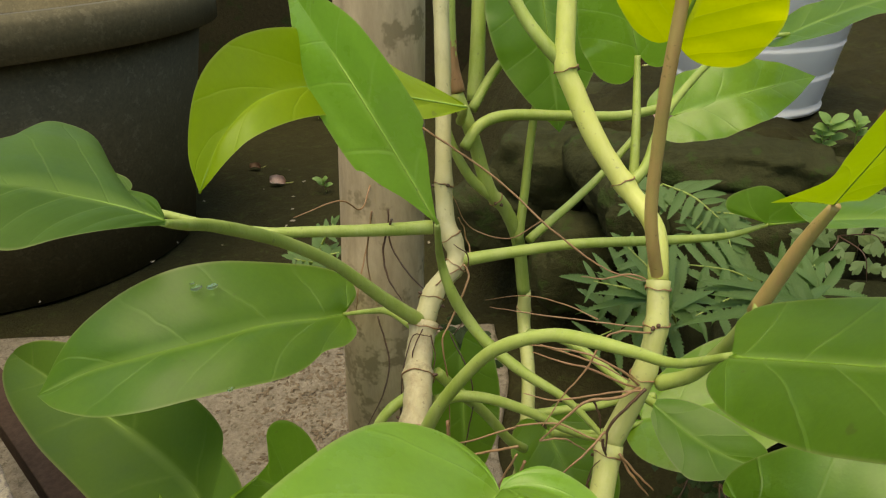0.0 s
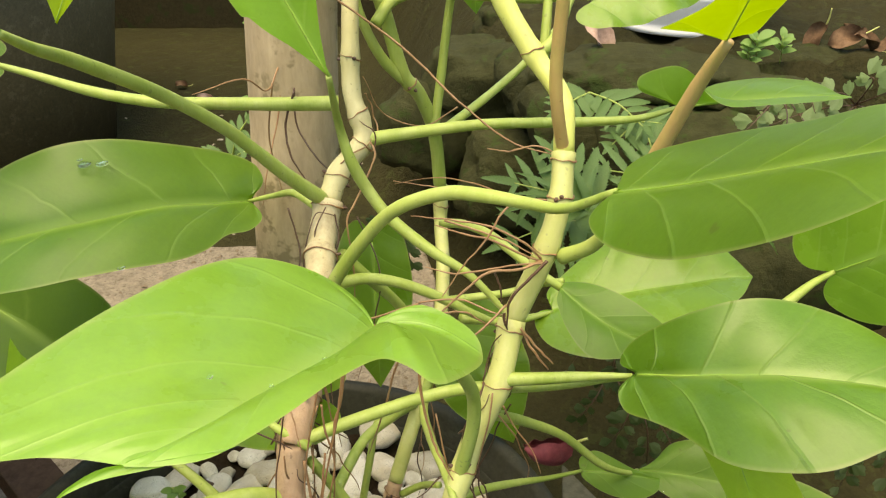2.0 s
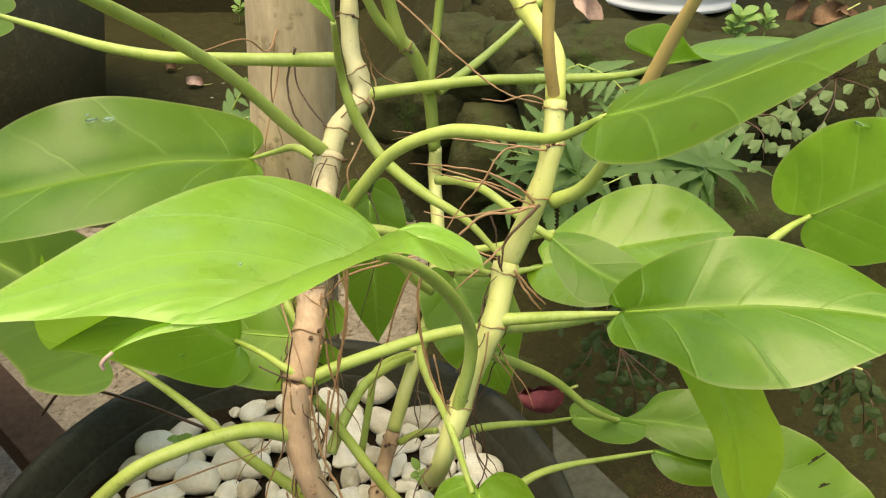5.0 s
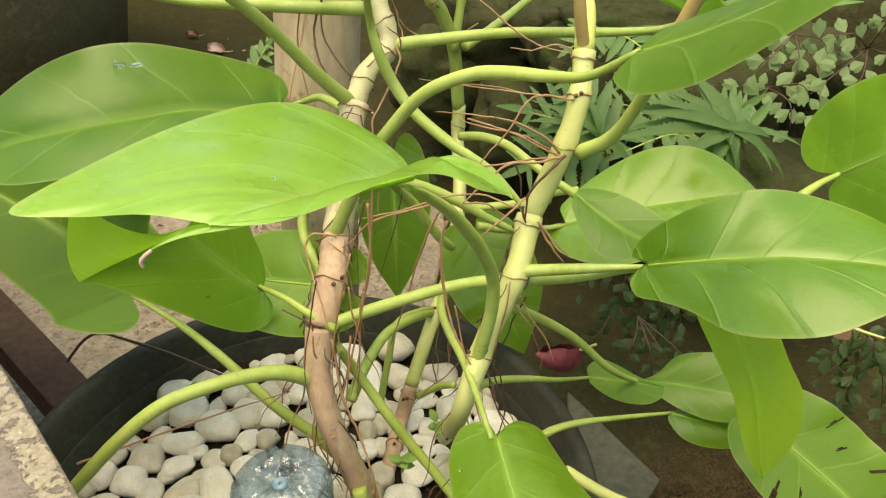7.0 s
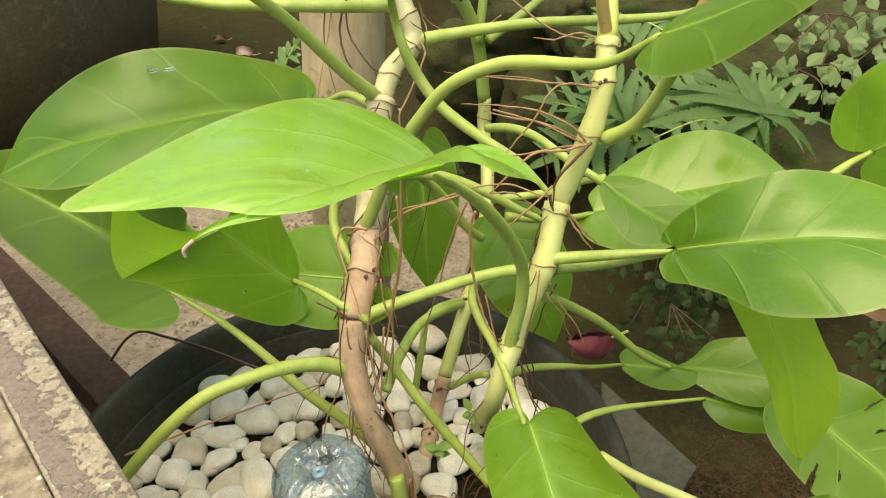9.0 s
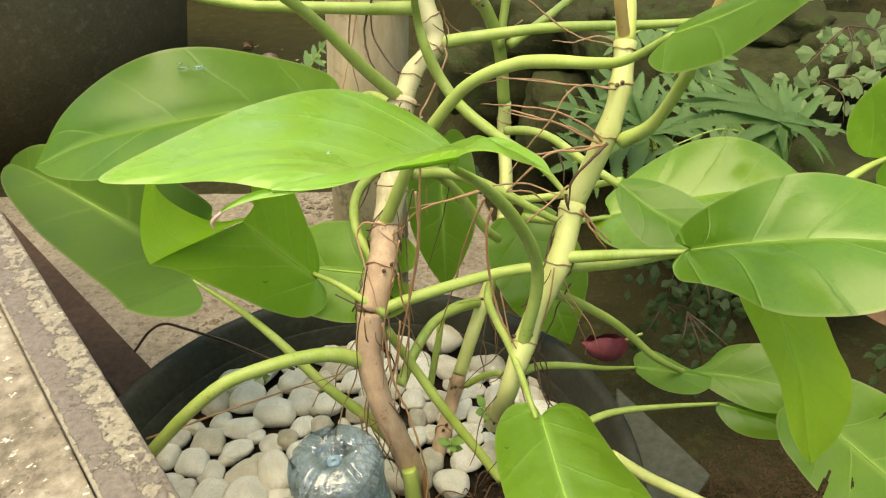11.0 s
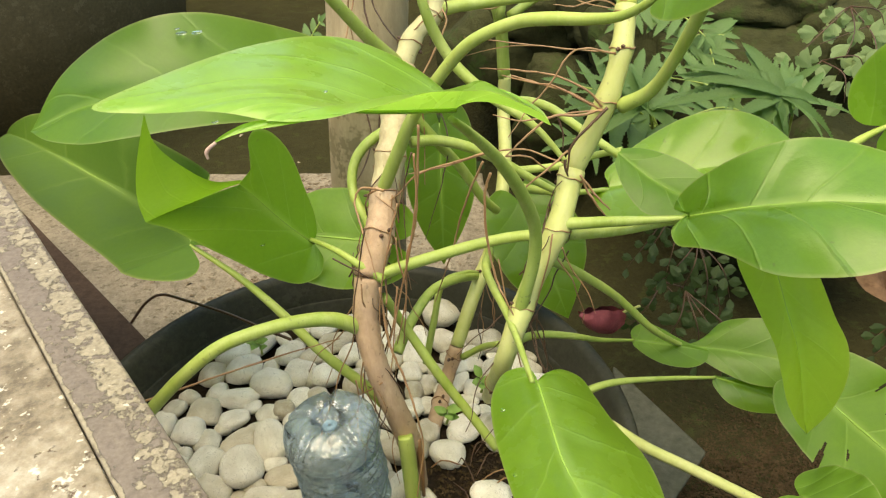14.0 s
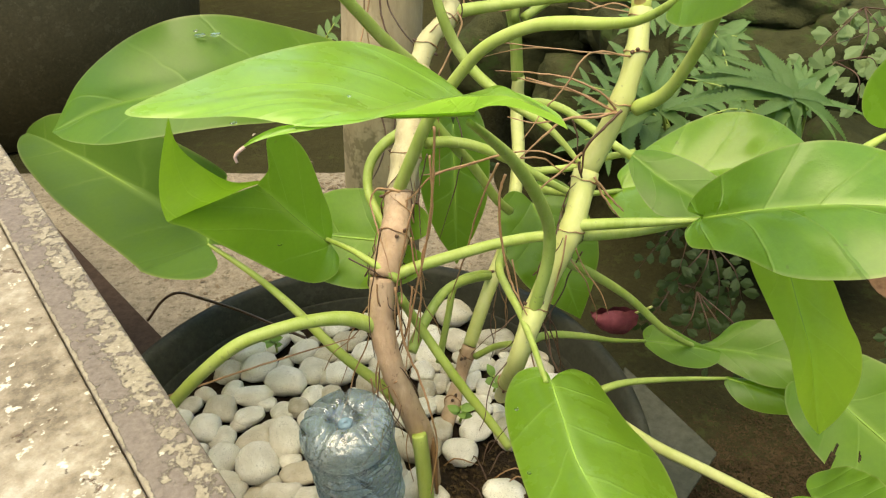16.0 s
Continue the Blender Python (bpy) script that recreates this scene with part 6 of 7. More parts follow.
def ringed_pot(name, at, label):
    """A white pot whose wall is turned in broad rings."""
    th = thing(name, at, label, "pot")
    prof = [(0.122, 0.0), (0.140, 0.003), (0.142, 0.012), (0.137, 0.020)]
    z, r = 0.020, 0.140
    for _ in range(5):
        prof += [(r, z + 0.004), (r + 0.010, z + 0.050), (r + 0.013, z + 0.056), (r + 0.009, z + 0.060)]
        z, r = z + 0.060, r + 0.012
    prof += [(r - 0.006, z), (0.13, 0.02), (0.01, 0.02)]
    part("body", lathe(prof, 96, at), WHITEP, th)
    part("rim", lathe([(r - 0.004, z - 0.002), (r + 0.014, z), (r + 0.016, z + 0.03), (r + 0.010, z + 0.036), (r - 0.004, z + 0.034), (r - 0.010, z)], 96, at), WHITEP, th)
    part("soil", lathe([(0.001, z - 0.01), (r * 0.5, z - 0.006), (r - 0.008, z - 0.01)], 48, at), SOIL, th)


ringed_pot("white_pot", Vector((0.628, 1.605, 0.402)), "white plastic plant pot with ringed sides on the earth bank")


SOIL_AT = (0.44, 0.68)


def rubble(centre, spread, low, high, count, mat, label, seed, size=(0.003, 0.010)):
    """Loose crumbs lying on the ground within the corners low and high, denser towards the centre."""
    rng = random.Random(seed)
    verts, faces = [], []
    for _ in range(count):
        x, y = rng.gauss(centre[0], spread[0]), rng.gauss(centre[1], spread[1])
        if not (low[0] < x < high[0] and low[1] < y < high[1]):
            continue
        s = rng.uniform(*size)
        m = Matrix.Rotation(rng.uniform(0, 6.3), 3, "Z") @ Matrix.Rotation(rng.uniform(-0.6, 0.6), 3, "X")
        o = len(verts)
        for sx, sy, sz in ((-1, -1, 0), (1, -0.8, 0), (1, 1, 0), (-0.8, 1, 0), (0.1, 0, 0.8)):
            verts.append(Vector((x, y, centre[2])) + m @ Vector((sx * s * rng.uniform(0.6, 1.8), sy * s * 0.6, sz * s)))
        faces += [(o, o + 3, o + 2, o + 1), (o, o + 1, o + 4), (o + 1, o + 2, o + 4), (o + 2, o + 3, o + 4), (o + 3, o, o + 4)]
    tagged(new("rubble", mesh_of("rubble", verts, faces, mat, False)), label, "rubble", kind="stuff")


CRUMB = mottled("brown_crumbs", (0.09, 0.068, 0.047), (0.26, 0.205, 0.15), 40.0, 0.9, 0.6, 0.002, 200)
PALE_BITS = mottled("pale_litter", (0.22, 0.18, 0.13), (0.45, 0.40, 0.32), 40.0, 0.9, 0.3, 0.001, 200)
CLODS = mottled("brown_clods", (0.030, 0.020, 0.010), (0.085, 0.056, 0.030), 40.0, 0.95, 0.6, 0.002, 200)
rubble((-0.22, 1.24, GROUND + 0.015), (0.12, 0.19), (-0.9, 0.80), (0.06, 1.55), 1500, CRUMB, "brown crumbs of bark and soil on the concrete", 5, (0.002, 0.006))
rubble((SOIL_AT[0], SOIL_AT[1], GROUND + 0.002), (0.09, 0.055), (0.20, 0.0), (0.9, 1.0), 5200, CLODS, "loose reddish brown soil clods beside the pot", 6, (0.0008, 0.0026))
rubble((-0.62, 2.1, GROUND + 0.02), (0.45, 0.4), (-1.6, 1.6), (0.0, 3.0), 60, PALE_BITS, "pale flecks of dry litter on the dark earth", 8, (0.002, 0.006))
rubble((0.07, 0.40, 0.164), (0.05, 0.05), (-0.01, 0.29), (0.15, 0.50), 1700, CLODS, "dark crumbs and twigs on the potting soil", 7, (0.0007, 0.0024))

# ---------------------------------------------------------------- small growth and litter behind
def frond_leaf_material(name, dark, light, glow):
    m, nt, p = material(name)
    info = nt.nodes.new("ShaderNodeObjectInfo")
    blot = noise_tex(nt, 30.0, 5, 0.65)
    geo = nt.nodes.new("ShaderNodeNewGeometry")
    tone = maths(nt, "ADD", maths(nt, "MULTIPLY", blot, 0.6), maths(nt, "MULTIPLY", geo.outputs["Random Per Island"], 0.4))
    col = ramp(nt, tone, (0.25, dark), (0.75, light))
    nt.links.new(col, p.inputs["Base Color"])
    p.inputs["Roughness"].default_value = 0.5
    bump(nt, p, noise_tex(nt, 220.0, 3), 0.4, 0.001)
    tr = nt.nodes.new("ShaderNodeBsdfTranslucent")
    nt.links.new(mix(nt, 0.5, col, glow), tr.inputs["Color"])
    ms = nt.nodes.new("ShaderNodeMixShader")
    ms.inputs[0].default_value = 0.3
    nt.links.new(p.outputs[0], ms.inputs[1])
    nt.links.new(tr.outputs[0], ms.inputs[2])
    nt.links.new(ms.outputs[0], nt.nodes["Material Output"].inputs[0])
    return m


FERN_LEAF = frond_leaf_material("fern_frond", (0.046, 0.112, 0.026), (0.122, 0.228, 0.060), (0.16, 0.36, 0.06))
MAIDEN = frond_leaf_material("maidenhair", (0.095, 0.17, 0.055), (0.23, 0.32, 0.135), (0.25, 0.42, 0.12))
# The shade low in the bank is put into this darker green.
MAIDEN_SHADED = frond_leaf_material("maidenhair_shade", (0.028, 0.052, 0.014), (0.056, 0.096, 0.028), (0.06, 0.12, 0.03))
SPRIG = frond_leaf_material("weed_sprig", (0.11, 0.23, 0.05), (0.24, 0.40, 0.11), (0.25, 0.46, 0.09))


def pinna_mesh(teeth, seed, droop=0.16):
    """One toothed pinna, 1 m long along x, its upper side to z."""
    rng = random.Random(seed)
    verts, faces = [], []
    n = teeth * 2
    for i in range(n + 1):
        q = i / n
        w = 0.5 * (math.sin(math.pi * min(1, 0.08 + q * 0.95)) ** 0.55) * (1.0 if i % 2 else 0.77) * (1 - 0.45 * q) * rng.uniform(0.92, 1.08)
        fwd = 0.9 / n if i % 2 else 0.0
        z = -droop * q * q
        verts += [(q + fwd, -w, z + 0.1 * w), (q, 0, z), (q + fwd, w, z + 0.1 * w)]
    for i in range(n):
        k = i * 3
        faces += [(k, k + 1, k + 4, k + 3), (k + 1, k + 2, k + 5, k + 4)]
    return verts, faces


def leaflet_shape(seed):
    """A wedge-shaped leaflet with a scalloped end, 1 m long along x."""
    rng = random.Random(seed)
    verts = [(0, 0, 0)]
    lobes = rng.choice((3, 4, 5))
    skew = rng.uniform(-0.25, 0.25)
    for i in range(23):
        q = i / 22
        g = (q - 0.5) * 1.9
        r = (0.80 + 0.20 * abs(math.sin(lobes * math.pi * q)) ** 0.5 + rng.uniform(-0.04, 0.04)) * (1.0 - 0.30 * abs(q * 2 - 1) ** 3) * (1 + skew * (q - 0.5))
        verts.append((r * math.cos(g), r * 0.62 * math.sin(g), 0.05 * math.cos(3 * g) - 0.05 + 0.02 * math.sin(14 * q)))
    return verts, [(0, 1 + i, 2 + i) for i in range(22)]


def oval_shape(seed):
    """A small oval leaf, 1 m long along x."""
    verts, faces = [], []
    for i in range(8):
        q = i / 7
        w = 0.30 * math.sin(math.pi * (0.04 + 0.94 * q)) ** 0.8
        z = 0.14 * math.sin(math.pi * q)
        verts += [(q, -w, z), (q, 0, z - 0.04), (q, w, z)]
    for i in range(7):
        j = i * 3
        faces += [(j, j + 1, j + 4, j + 3), (j + 1, j + 2, j + 5, j + 4)]
    return verts, faces


def basis(at, way, up, size, wide):
    """A pose with x along way, z near up, scaled."""
    x = Vector(way).normalized()
    z = (Vector(up) - x * Vector(up).dot(x)).normalized()
    m = Matrix((x * size, z.cross(x) * wide, z * size)).transposed().to_4x4()
    m.translation = at
    return m


LONG_PINNA = [mesh_of("pinna", *pinna_mesh(24, s, 0.42), FERN_LEAF) for s in range(4)]
PINNA = {m: [mesh_of("pinna", *pinna_mesh(16, s), m) for s in range(3)] for m in (FERN_LEAF,)}
FAN = {m: [mesh_of("leaflet", *leaflet_shape(s), m) for s in range(4)] for m in (MAIDEN, MAIDEN_SHADED)}
OVAL = mesh_of("leaf", *oval_shape(0), SPRIG)


def leaf_on(name, mesh, m, stalk):
    ob = new(name, mesh)
    ob.parent = stalk
    ob.matrix_basis = m
    return ob


def fern(at, fronds, label, seed, width=0.026):
    """A fern: each frond is a stalk with toothed pinnae down both sides. fronds: tip, pinna length, number of pairs."""
    th = thing("fern", at, label, "fern", "ferns on the bank")
    rng = random.Random(seed)
    at = Vector(at)
    for tip, pinna, pairs in fronds:
        tip = Vector(tip)
        axis = tip - at
        mid = at.lerp(tip, 0.5) + Vector((0, -0.01, 0.10 * axis.length))
        line = spline([at, mid, tip], 10)
        v, f = tube([at, mid, tip], [0.0018, 0.0014, 0.0008], 6, 8)
        stalk = hang(new("frond", mesh_of("frond", v, f, STEM_GREEN)), th)
        side = axis.normalized().cross(Vector((0, -0.5, 0.85))).normalized()
        for k in range(pairs):
            g = 0.18 + 0.80 * k / max(1, pairs - 1)
            i = min(int(g * (len(line) - 1)), len(line) - 2)
            c = line[i].lerp(line[i + 1], g * (len(line) - 1) - i)
            d = (line[i + 1] - line[i]).normalized()
            size = pinna * (1.0 - 0.65 * g ** 2) * rng.uniform(0.88, 1.1)
            for s in (-1, 1):
                way = side * s + d * 0.45 + Vector((0, 0, rng.uniform(-0.15, 0.1)))
                leaf_on("pinna", PINNA[FERN_LEAF][rng.randrange(3)], basis(c, way, (rng.uniform(-0.2, 0.2), -0.6, 0.8), size, width * size / pinna), stalk)
        leaf_on("pinna", PINNA[FERN_LEAF][0], basis(line[-2], line[-1] - line[-3], (0, -0.6, 0.8), pinna * 0.5, width * 0.6), stalk)


def fern_crown(at, tips, label, seed, width):
    """The end of a fern frond seen from above: toothed pinnae that spread from one place and droop to their tips."""
    th = thing("fern", at, label, "fern", "ferns on the bank")
    rng = random.Random(seed)
    at = Vector(at)
    v, f = tube([at + Vector((0.05, 0.10, -0.10)), at + Vector((0.02, 0.04, -0.03)), at], [0.0022, 0.0018, 0.0012], 6, 6)
    stalk = hang(new("frond", mesh_of("frond", v, f, STEM_GREEN)), th)
    between = [Vector(a).lerp(Vector(b), rng.uniform(0.35, 0.65)) * 0.9 + at * 0.1 + Vector((0, 0, rng.uniform(-0.012, 0.004))) for a, b in zip(tips, tips[1:]) if (Vector(a) - Vector(b)).length < 0.09 and rng.random() < 0.5]
    for tip in list(tips) + between:
        way = Vector(tip) - at
        c = at + Vector((rng.uniform(-0.008, 0.008), rng.uniform(-0.01, 0.01), rng.uniform(-0.004, 0.004)))
        up = (rng.uniform(-0.35, 0.35), -0.45 + rng.uniform(-0.25, 0.25), 0.85)
        leaf_on("pinna", LONG_PINNA[rng.randrange(4)], basis(c, way + Vector((0, 0, 0.40 * way.length)), up, way.length * rng.uniform(0.97, 1.05), width * rng.uniform(0.85, 1.15)), stalk)


def maidenhair(at, fronds, label, seed, size=0.019, mat=None):
    """A maidenhair fern: dark wiry stalks with fan-shaped leaflets. fronds: the tip of each stalk and its number of leaflets."""
    th = thing("maidenhair_fern", at, label, "fern", "maidenhair ferns on the bank")
    rng = random.Random(seed)
    at = Vector(at)
    for tip, count in fronds:
        tip = Vector(tip)
        mid = at.lerp(tip, 0.55) + Vector((0, -0.02, 0.02))
        v, f = tube([at, mid, tip], [0.0012, 0.0009, 0.0005], 5, 6)
        stalk = hang(new("stalk", mesh_of("stalk", v, f, ROOT_DARK)), th)
        line = spline([at, mid, tip], 12)
        d = (line[-1] - line[0]).normalized()
        for k in range(count):
            g = 0.25 + 0.75 * k / max(1, count - 1)
            c = line[min(int(g * (len(line) - 1)), len(line) - 1)]
            a = rng.uniform(0.5, 1.3) * (1 if k % 2 else -1) + rng.uniform(-0.3, 0.3)
            up = Vector((rng.uniform(-0.4, 0.4), -0.85, rng.uniform(0.1, 0.7))).normalized()
            way = Matrix.Rotation(a, 3, up) @ (d - up * d.dot(up)).normalized()
            s = size * rng.uniform(0.75, 1.2)
            leaf_on("leaflet", FAN[mat or MAIDEN][rng.randrange(4)], basis(c + way * s * 0.1, way, up, s, s), stalk)


def sprig(at, size, leaves, label, seed):
    """A tiny weed: a stalk with small oval leaves."""
    rng = random.Random(seed)
    at = Vector(at)
    th = thing("weed", at, label, "weed", "small weeds")
    tip = at + Vector((rng.uniform(-0.3, 0.3), -0.1, 1.0)).normalized() * size
    v, f = tube([at, at.lerp(tip, 0.5) + Vector((0.002, 0, 0)), tip], [0.0013, 0.0008], 5, 4)
    stalk = hang(new("stalk", mesh_of("stalk", v, f, STEM_GREEN)), th)
    for k in range(leaves):
        a = 2.4 * k + rng.uniform(-0.4, 0.4)
        s = size * rng.uniform(0.4, 0.65)
        leaf_on("leaf", OVAL, basis(at.lerp(tip, 0.4 + 0.6 * k / leaves), (math.cos(a), -0.35 + 0.6 * math.sin(a), 0.35), (0, -0.5, 0.85), s, s), stalk)


def litter(name, at, size, mat, label, category, seed, turn=0.0, stalk=True, tilt=0.5):
    """A fallen leaf or petal, crumpled, with its stalk."""
    rng = random.Random(seed)
    th = thing(name, at, label, category)
    at = Vector(at)
    m = Matrix.Rotation(turn, 3, "Y") @ Matrix.Rotation(tilt, 3, "X")
    verts, faces = [], []
    n = 10
    for i in range(n + 1):
        q = i / n
        w = size * 0.36 * math.sin(math.pi * (0.03 + 0.95 * q)) ** 0.6
        for j in range(-4, 5):
            a = j / 4
            z = size * (0.22 * a * a + 0.10 * math.sin(6 * q + 2 * a) + 0.05 * noise.noise((q * 4 + seed, a * 3, 0)) + 0.12 * math.sin(math.pi * q))
            wob = 1 + 0.12 * noise.noise((q * 7, seed, a))
            verts.append(at + m @ Vector((size * (q - 0.5), w * a * wob, z)))
    for i in range(n):
        for j in range(8):
            k = i * 9 + j
            faces.append((k, k + 1, k + 10, k + 9))
    hang(new("petal" if mat == PINK else "dry_blade", mesh_of("blade", verts, faces, mat)), th)
    if stalk:
        s = at + m @ Vector((size * 0.48, 0, 0.0))
        v, f = tube([s, s + m @ Vector((size * 0.25, 0.0, size * 0.1)), s + m @ Vector((size * 0.5, 0.0, size * 0.28))], [size * 0.035, size * 0.02], 6, 4)
        hang(new("stalk", mesh_of("stalk", v, f, STEM_PALE)), th)


def wilted_flower(at):
    """A limp crimson flower lying on its side: two cupped petals with a papery pale edge, and its stalk."""
    m, nt, p = material("wilted_crimson")
    uv = nt.nodes.new("ShaderNodeUVMap")
    uv.uv_map = "blade"
    sep = nt.nodes.new("ShaderNodeSeparateXYZ")
    nt.links.new(uv.outputs[0], sep.inputs[0])
    grain = noise_tex(nt, 260.0, 5, 0.75)
    reach = maths(nt, "ADD", maths(nt, "MULTIPLY", sep.outputs[0], 0.45), sep.outputs[1])
    edge = ramp(nt, maths(nt, "ADD", reach, maths(nt, "MULTIPLY", maths(nt, "SUBTRACT", grain, 0.5), 0.9)), (1.02, (0, 0, 0)), (1.08, (1, 1, 1)))
    crimson = ramp(nt, noise_tex(nt, 90.0, 4, 0.7), (0.3, (0.115, 0.014, 0.024)), (0.7, (0.23, 0.042, 0.058)))
    nt.links.new(mix(nt, edge, crimson, (0.60, 0.46, 0.34)), p.inputs["Base Color"])
    p.inputs["Roughness"].default_value = 0.65
    bump(nt, p, grain, 0.6, 0.0015)
    th = thing("wilted_flower", at, "wilted crimson flower with a pale papery edge, caught on a petiole", "flower")
    at = Vector(at)
    for layer, back in ((0, 0.0), (1, 0.006)):
        low = spline([(-0.027, 0, 0.012), (-0.015, 0, -0.005), (0.006, 0, -0.0105), (0.018, 0, 0.002)], 6)
        high = spline([(-0.027, 0, 0.0125), (-0.014, 0, 0.017), (0.002, 0, 0.019), (0.018, 0, 0.0155)], 6)
        verts, faces, uvs = [], [], []
        n, rows = len(low), 12
        for i, (a, b) in enumerate(zip(low, high)):
            u = i / (n - 1)
            for j in range(rows + 1):
                v = j / rows
                q = a.lerp(b, v)
                q.y -= 0.007 * math.sin(math.pi * v) * math.sin(math.pi * min(u * 1.15, 1.0)) * (1 - 2 * layer) - back
                q.y += 0.0016 * math.sin(17 * u + 3 * layer) * v * v
                q.z += 0.0012 * math.sin(23 * u + 2 * layer) * v ** 3 + 0.0010 * noise.noise((u * 9, v * 5, layer))
                verts.append(at + q)
                uvs.append((u, v))
        for i in range(n - 1):
            for j in range(rows):
                k = i * (rows + 1) + j
                faces.append((k, k + 1, k + rows + 2, k + rows + 1))
        me = mesh_of("petal", verts, faces, m)
        lay = me.uv_layers.new(name="blade")
        for lp in me.loops:
            lay.data[lp.index].uv = uvs[lp.vertex_index]
        hang(new("petal", me), th)
    v, f = tube([at + Vector(q) for q in ((0.014, 0.003, 0.013), (0.020, 0.0, 0.019), (0.0285, -0.004, 0.027))], [0.0013, 0.0011, 0.0013], 8, 4)
    hang(new("stalk", mesh_of("stalk", v, f, STEM_PALE)), th)


def stone(at, size, seed, label, mat=None, name="stone"):
    rng = random.Random(seed)
    bm = bmesh.new()
    bmesh.ops.create_icosphere(bm, subdivisions=4, radius=1.0)
    o = Vector((seed * 3.7, seed * 1.3, 0))
    for v in bm.verts:
        d = v.co.normalized()
        p = Vector([math.copysign(abs(c) ** 0.72, c) for c in d])
        r = 0.9 + 0.28 * noise.noise(d * 1.3 + o) + 0.10 * noise.noise(d * 4 + o) + 0.04 * noise.noise(d * 11 + o)
        v.co = Vector((p.x * size[0], p.y * size[1], p.z * size[2])) * r * 0.80
    bm.transform(Matrix.Translation(at) @ Matrix.Rotation(rng.uniform(-0.4, 0.4), 4, "Z"))
    me = bpy.data.meshes.new(name)
    bm.to_mesh(me)
    bm.free()
    me.materials.append(mat or ROCK)
    me.polygons.foreach_set("use_smooth", [True] * len(me.polygons))
    ob = new(name, me)
    tagged(ob, label, "stone", "stones that hold the bank")


def drop(at, r, parent=None):
    ob = new("water_drop", DROP)
    ob.location, ob.scale = at, (r, r * 1.15, r * 0.30)
    tagged(ob, "clear water drop lying on a leaf", "water drop", "water drops on the leaves")


WATER, wnt, wp = material("water")
wp.inputs["Base Color"].default_value = (0.95, 1.0, 0.95, 1)
wp.inputs["Roughness"].default_value, wp.inputs["IOR"].default_value, wp.inputs["Transmission Weight"].default_value = 0.03, 1.33, 1.0
dbm = bmesh.new()
bmesh.ops.create_uvsphere(dbm, u_segments=20, v_segments=12, radius=1.0)
DROP = bpy.data.meshes.new("water_drop")
dbm.to_mesh(DROP)
dbm.free()
DROP.materials.append(WATER)
DROP.polygons.foreach_set("use_smooth", [True] * len(DROP.polygons))

fern_crown((0.375, 0.750, 0.416), [(0.275, 0.745, 0.417), (0.271, 0.755, 0.441), (0.263, 0.730, 0.398), (0.296, 0.770, 0.446), (0.335, 0.790, 0.452), (0.367, 0.800, 0.449), (0.410, 0.770, 0.427),
            (0.434, 0.735, 0.364), (0.372, 0.715, 0.378), (0.328, 0.720, 0.396), (0.300, 0.735, 0.405), (0.425, 0.750, 0.395), (0.350, 0.715, 0.385)], "green fern with long toothed pinnae spreading over a leaf", 31, 0.019)
fern_crown((0.470, 0.900, 0.350), [(0.405, 0.885, 0.370), (0.420, 0.930, 0.385), (0.460, 0.950, 0.392), (0.520, 0.930, 0.368), (0.545, 0.890, 0.330), (0.500, 0.860, 0.320), (0.440, 0.865, 0.330)], "green fern with toothed pinnae on the bank", 32, 0.018)
fern_crown((0.270, 0.860, 0.360), [(0.180, 0.850, 0.375), (0.170, 0.845, 0.345), (0.190, 0.870, 0.400), (0.230, 0.890, 0.410), (0.280, 0.900, 0.405), (0.320, 0.870, 0.375), (0.300, 0.830, 0.330), (0.220, 0.825, 0.325), (0.335, 0.850, 0.345)], "dark green fern behind the stems", 33, 0.019)
fern((0.311, 0.935, 0.300), [((0.190, 0.904, 0.372), 0.100, 5), ((0.184, 0.857, 0.318), 0.100, 5), ((0.241, 0.947, 0.396), 0.070, 5)], "dark green fern behind the stems", 2)
fern((0.464, 1.014, 0.285), [((0.324, 0.973, 0.356), 0.110, 5), ((0.320, 0.898, 0.321), 0.100, 5), ((0.497, 0.972, 0.349), 0.080, 5)], "green fern with toothed pinnae on the bank", 3)
fern((0.332, 1.130, 0.411), [((0.391, 1.047, 0.388), 0.060, 6), ((0.270, 1.078, 0.398), 0.050, 5)], "small fern growing between the stones", 4, width=0.02)
fern((0.401, 1.106, 0.373), [((0.407, 1.021, 0.342), 0.050, 6), ((0.349, 1.044, 0.363), 0.050, 5), ((0.428, 1.076, 0.381), 0.050, 5)], "small fern growing between the stones", 5, width=0.02)
fern((-0.169, 0.975, 0.375), [((-0.192, 0.947, 0.397), 0.035, 4), ((-0.136, 0.953, 0.441), 0.035, 4), ((-0.128, 0.929, 0.412), 0.030, 4)], "little fern at the foot of the post", 6, width=0.016)
maidenhair((0.758, 1.147, 0.380), [((0.573, 1.084, 0.364), 6), ((0.606, 1.039, 0.326), 6), ((0.660, 1.018, 0.316), 6), ((0.765, 1.023, 0.358), 5), ((0.644, 1.090, 0.410), 5), ((0.753, 1.133, 0.429), 5), ((0.780, 1.081, 0.417), 5)], "pale maidenhair fern hanging from the bank", 7, size=0.025)
maidenhair((0.636, 1.149, 0.401), [((0.574, 1.105, 0.371), 5), ((0.534, 1.072, 0.344), 5), ((0.589, 1.040, 0.333), 5), ((0.657, 1.076, 0.379), 5), ((0.635, 1.019, 0.323), 5)], "pale maidenhair fern hanging from the bank", 8, size=0.025)
maidenhair((0.356, 0.950, 0.170), [((0.310, 0.875, 0.139), 10), ((0.331, 0.852, 0.116), 9), ((0.281, 0.872, 0.112), 8)], "maidenhair fern with shade put into its dark colour", 9, mat=MAIDEN_SHADED, size=0.018)
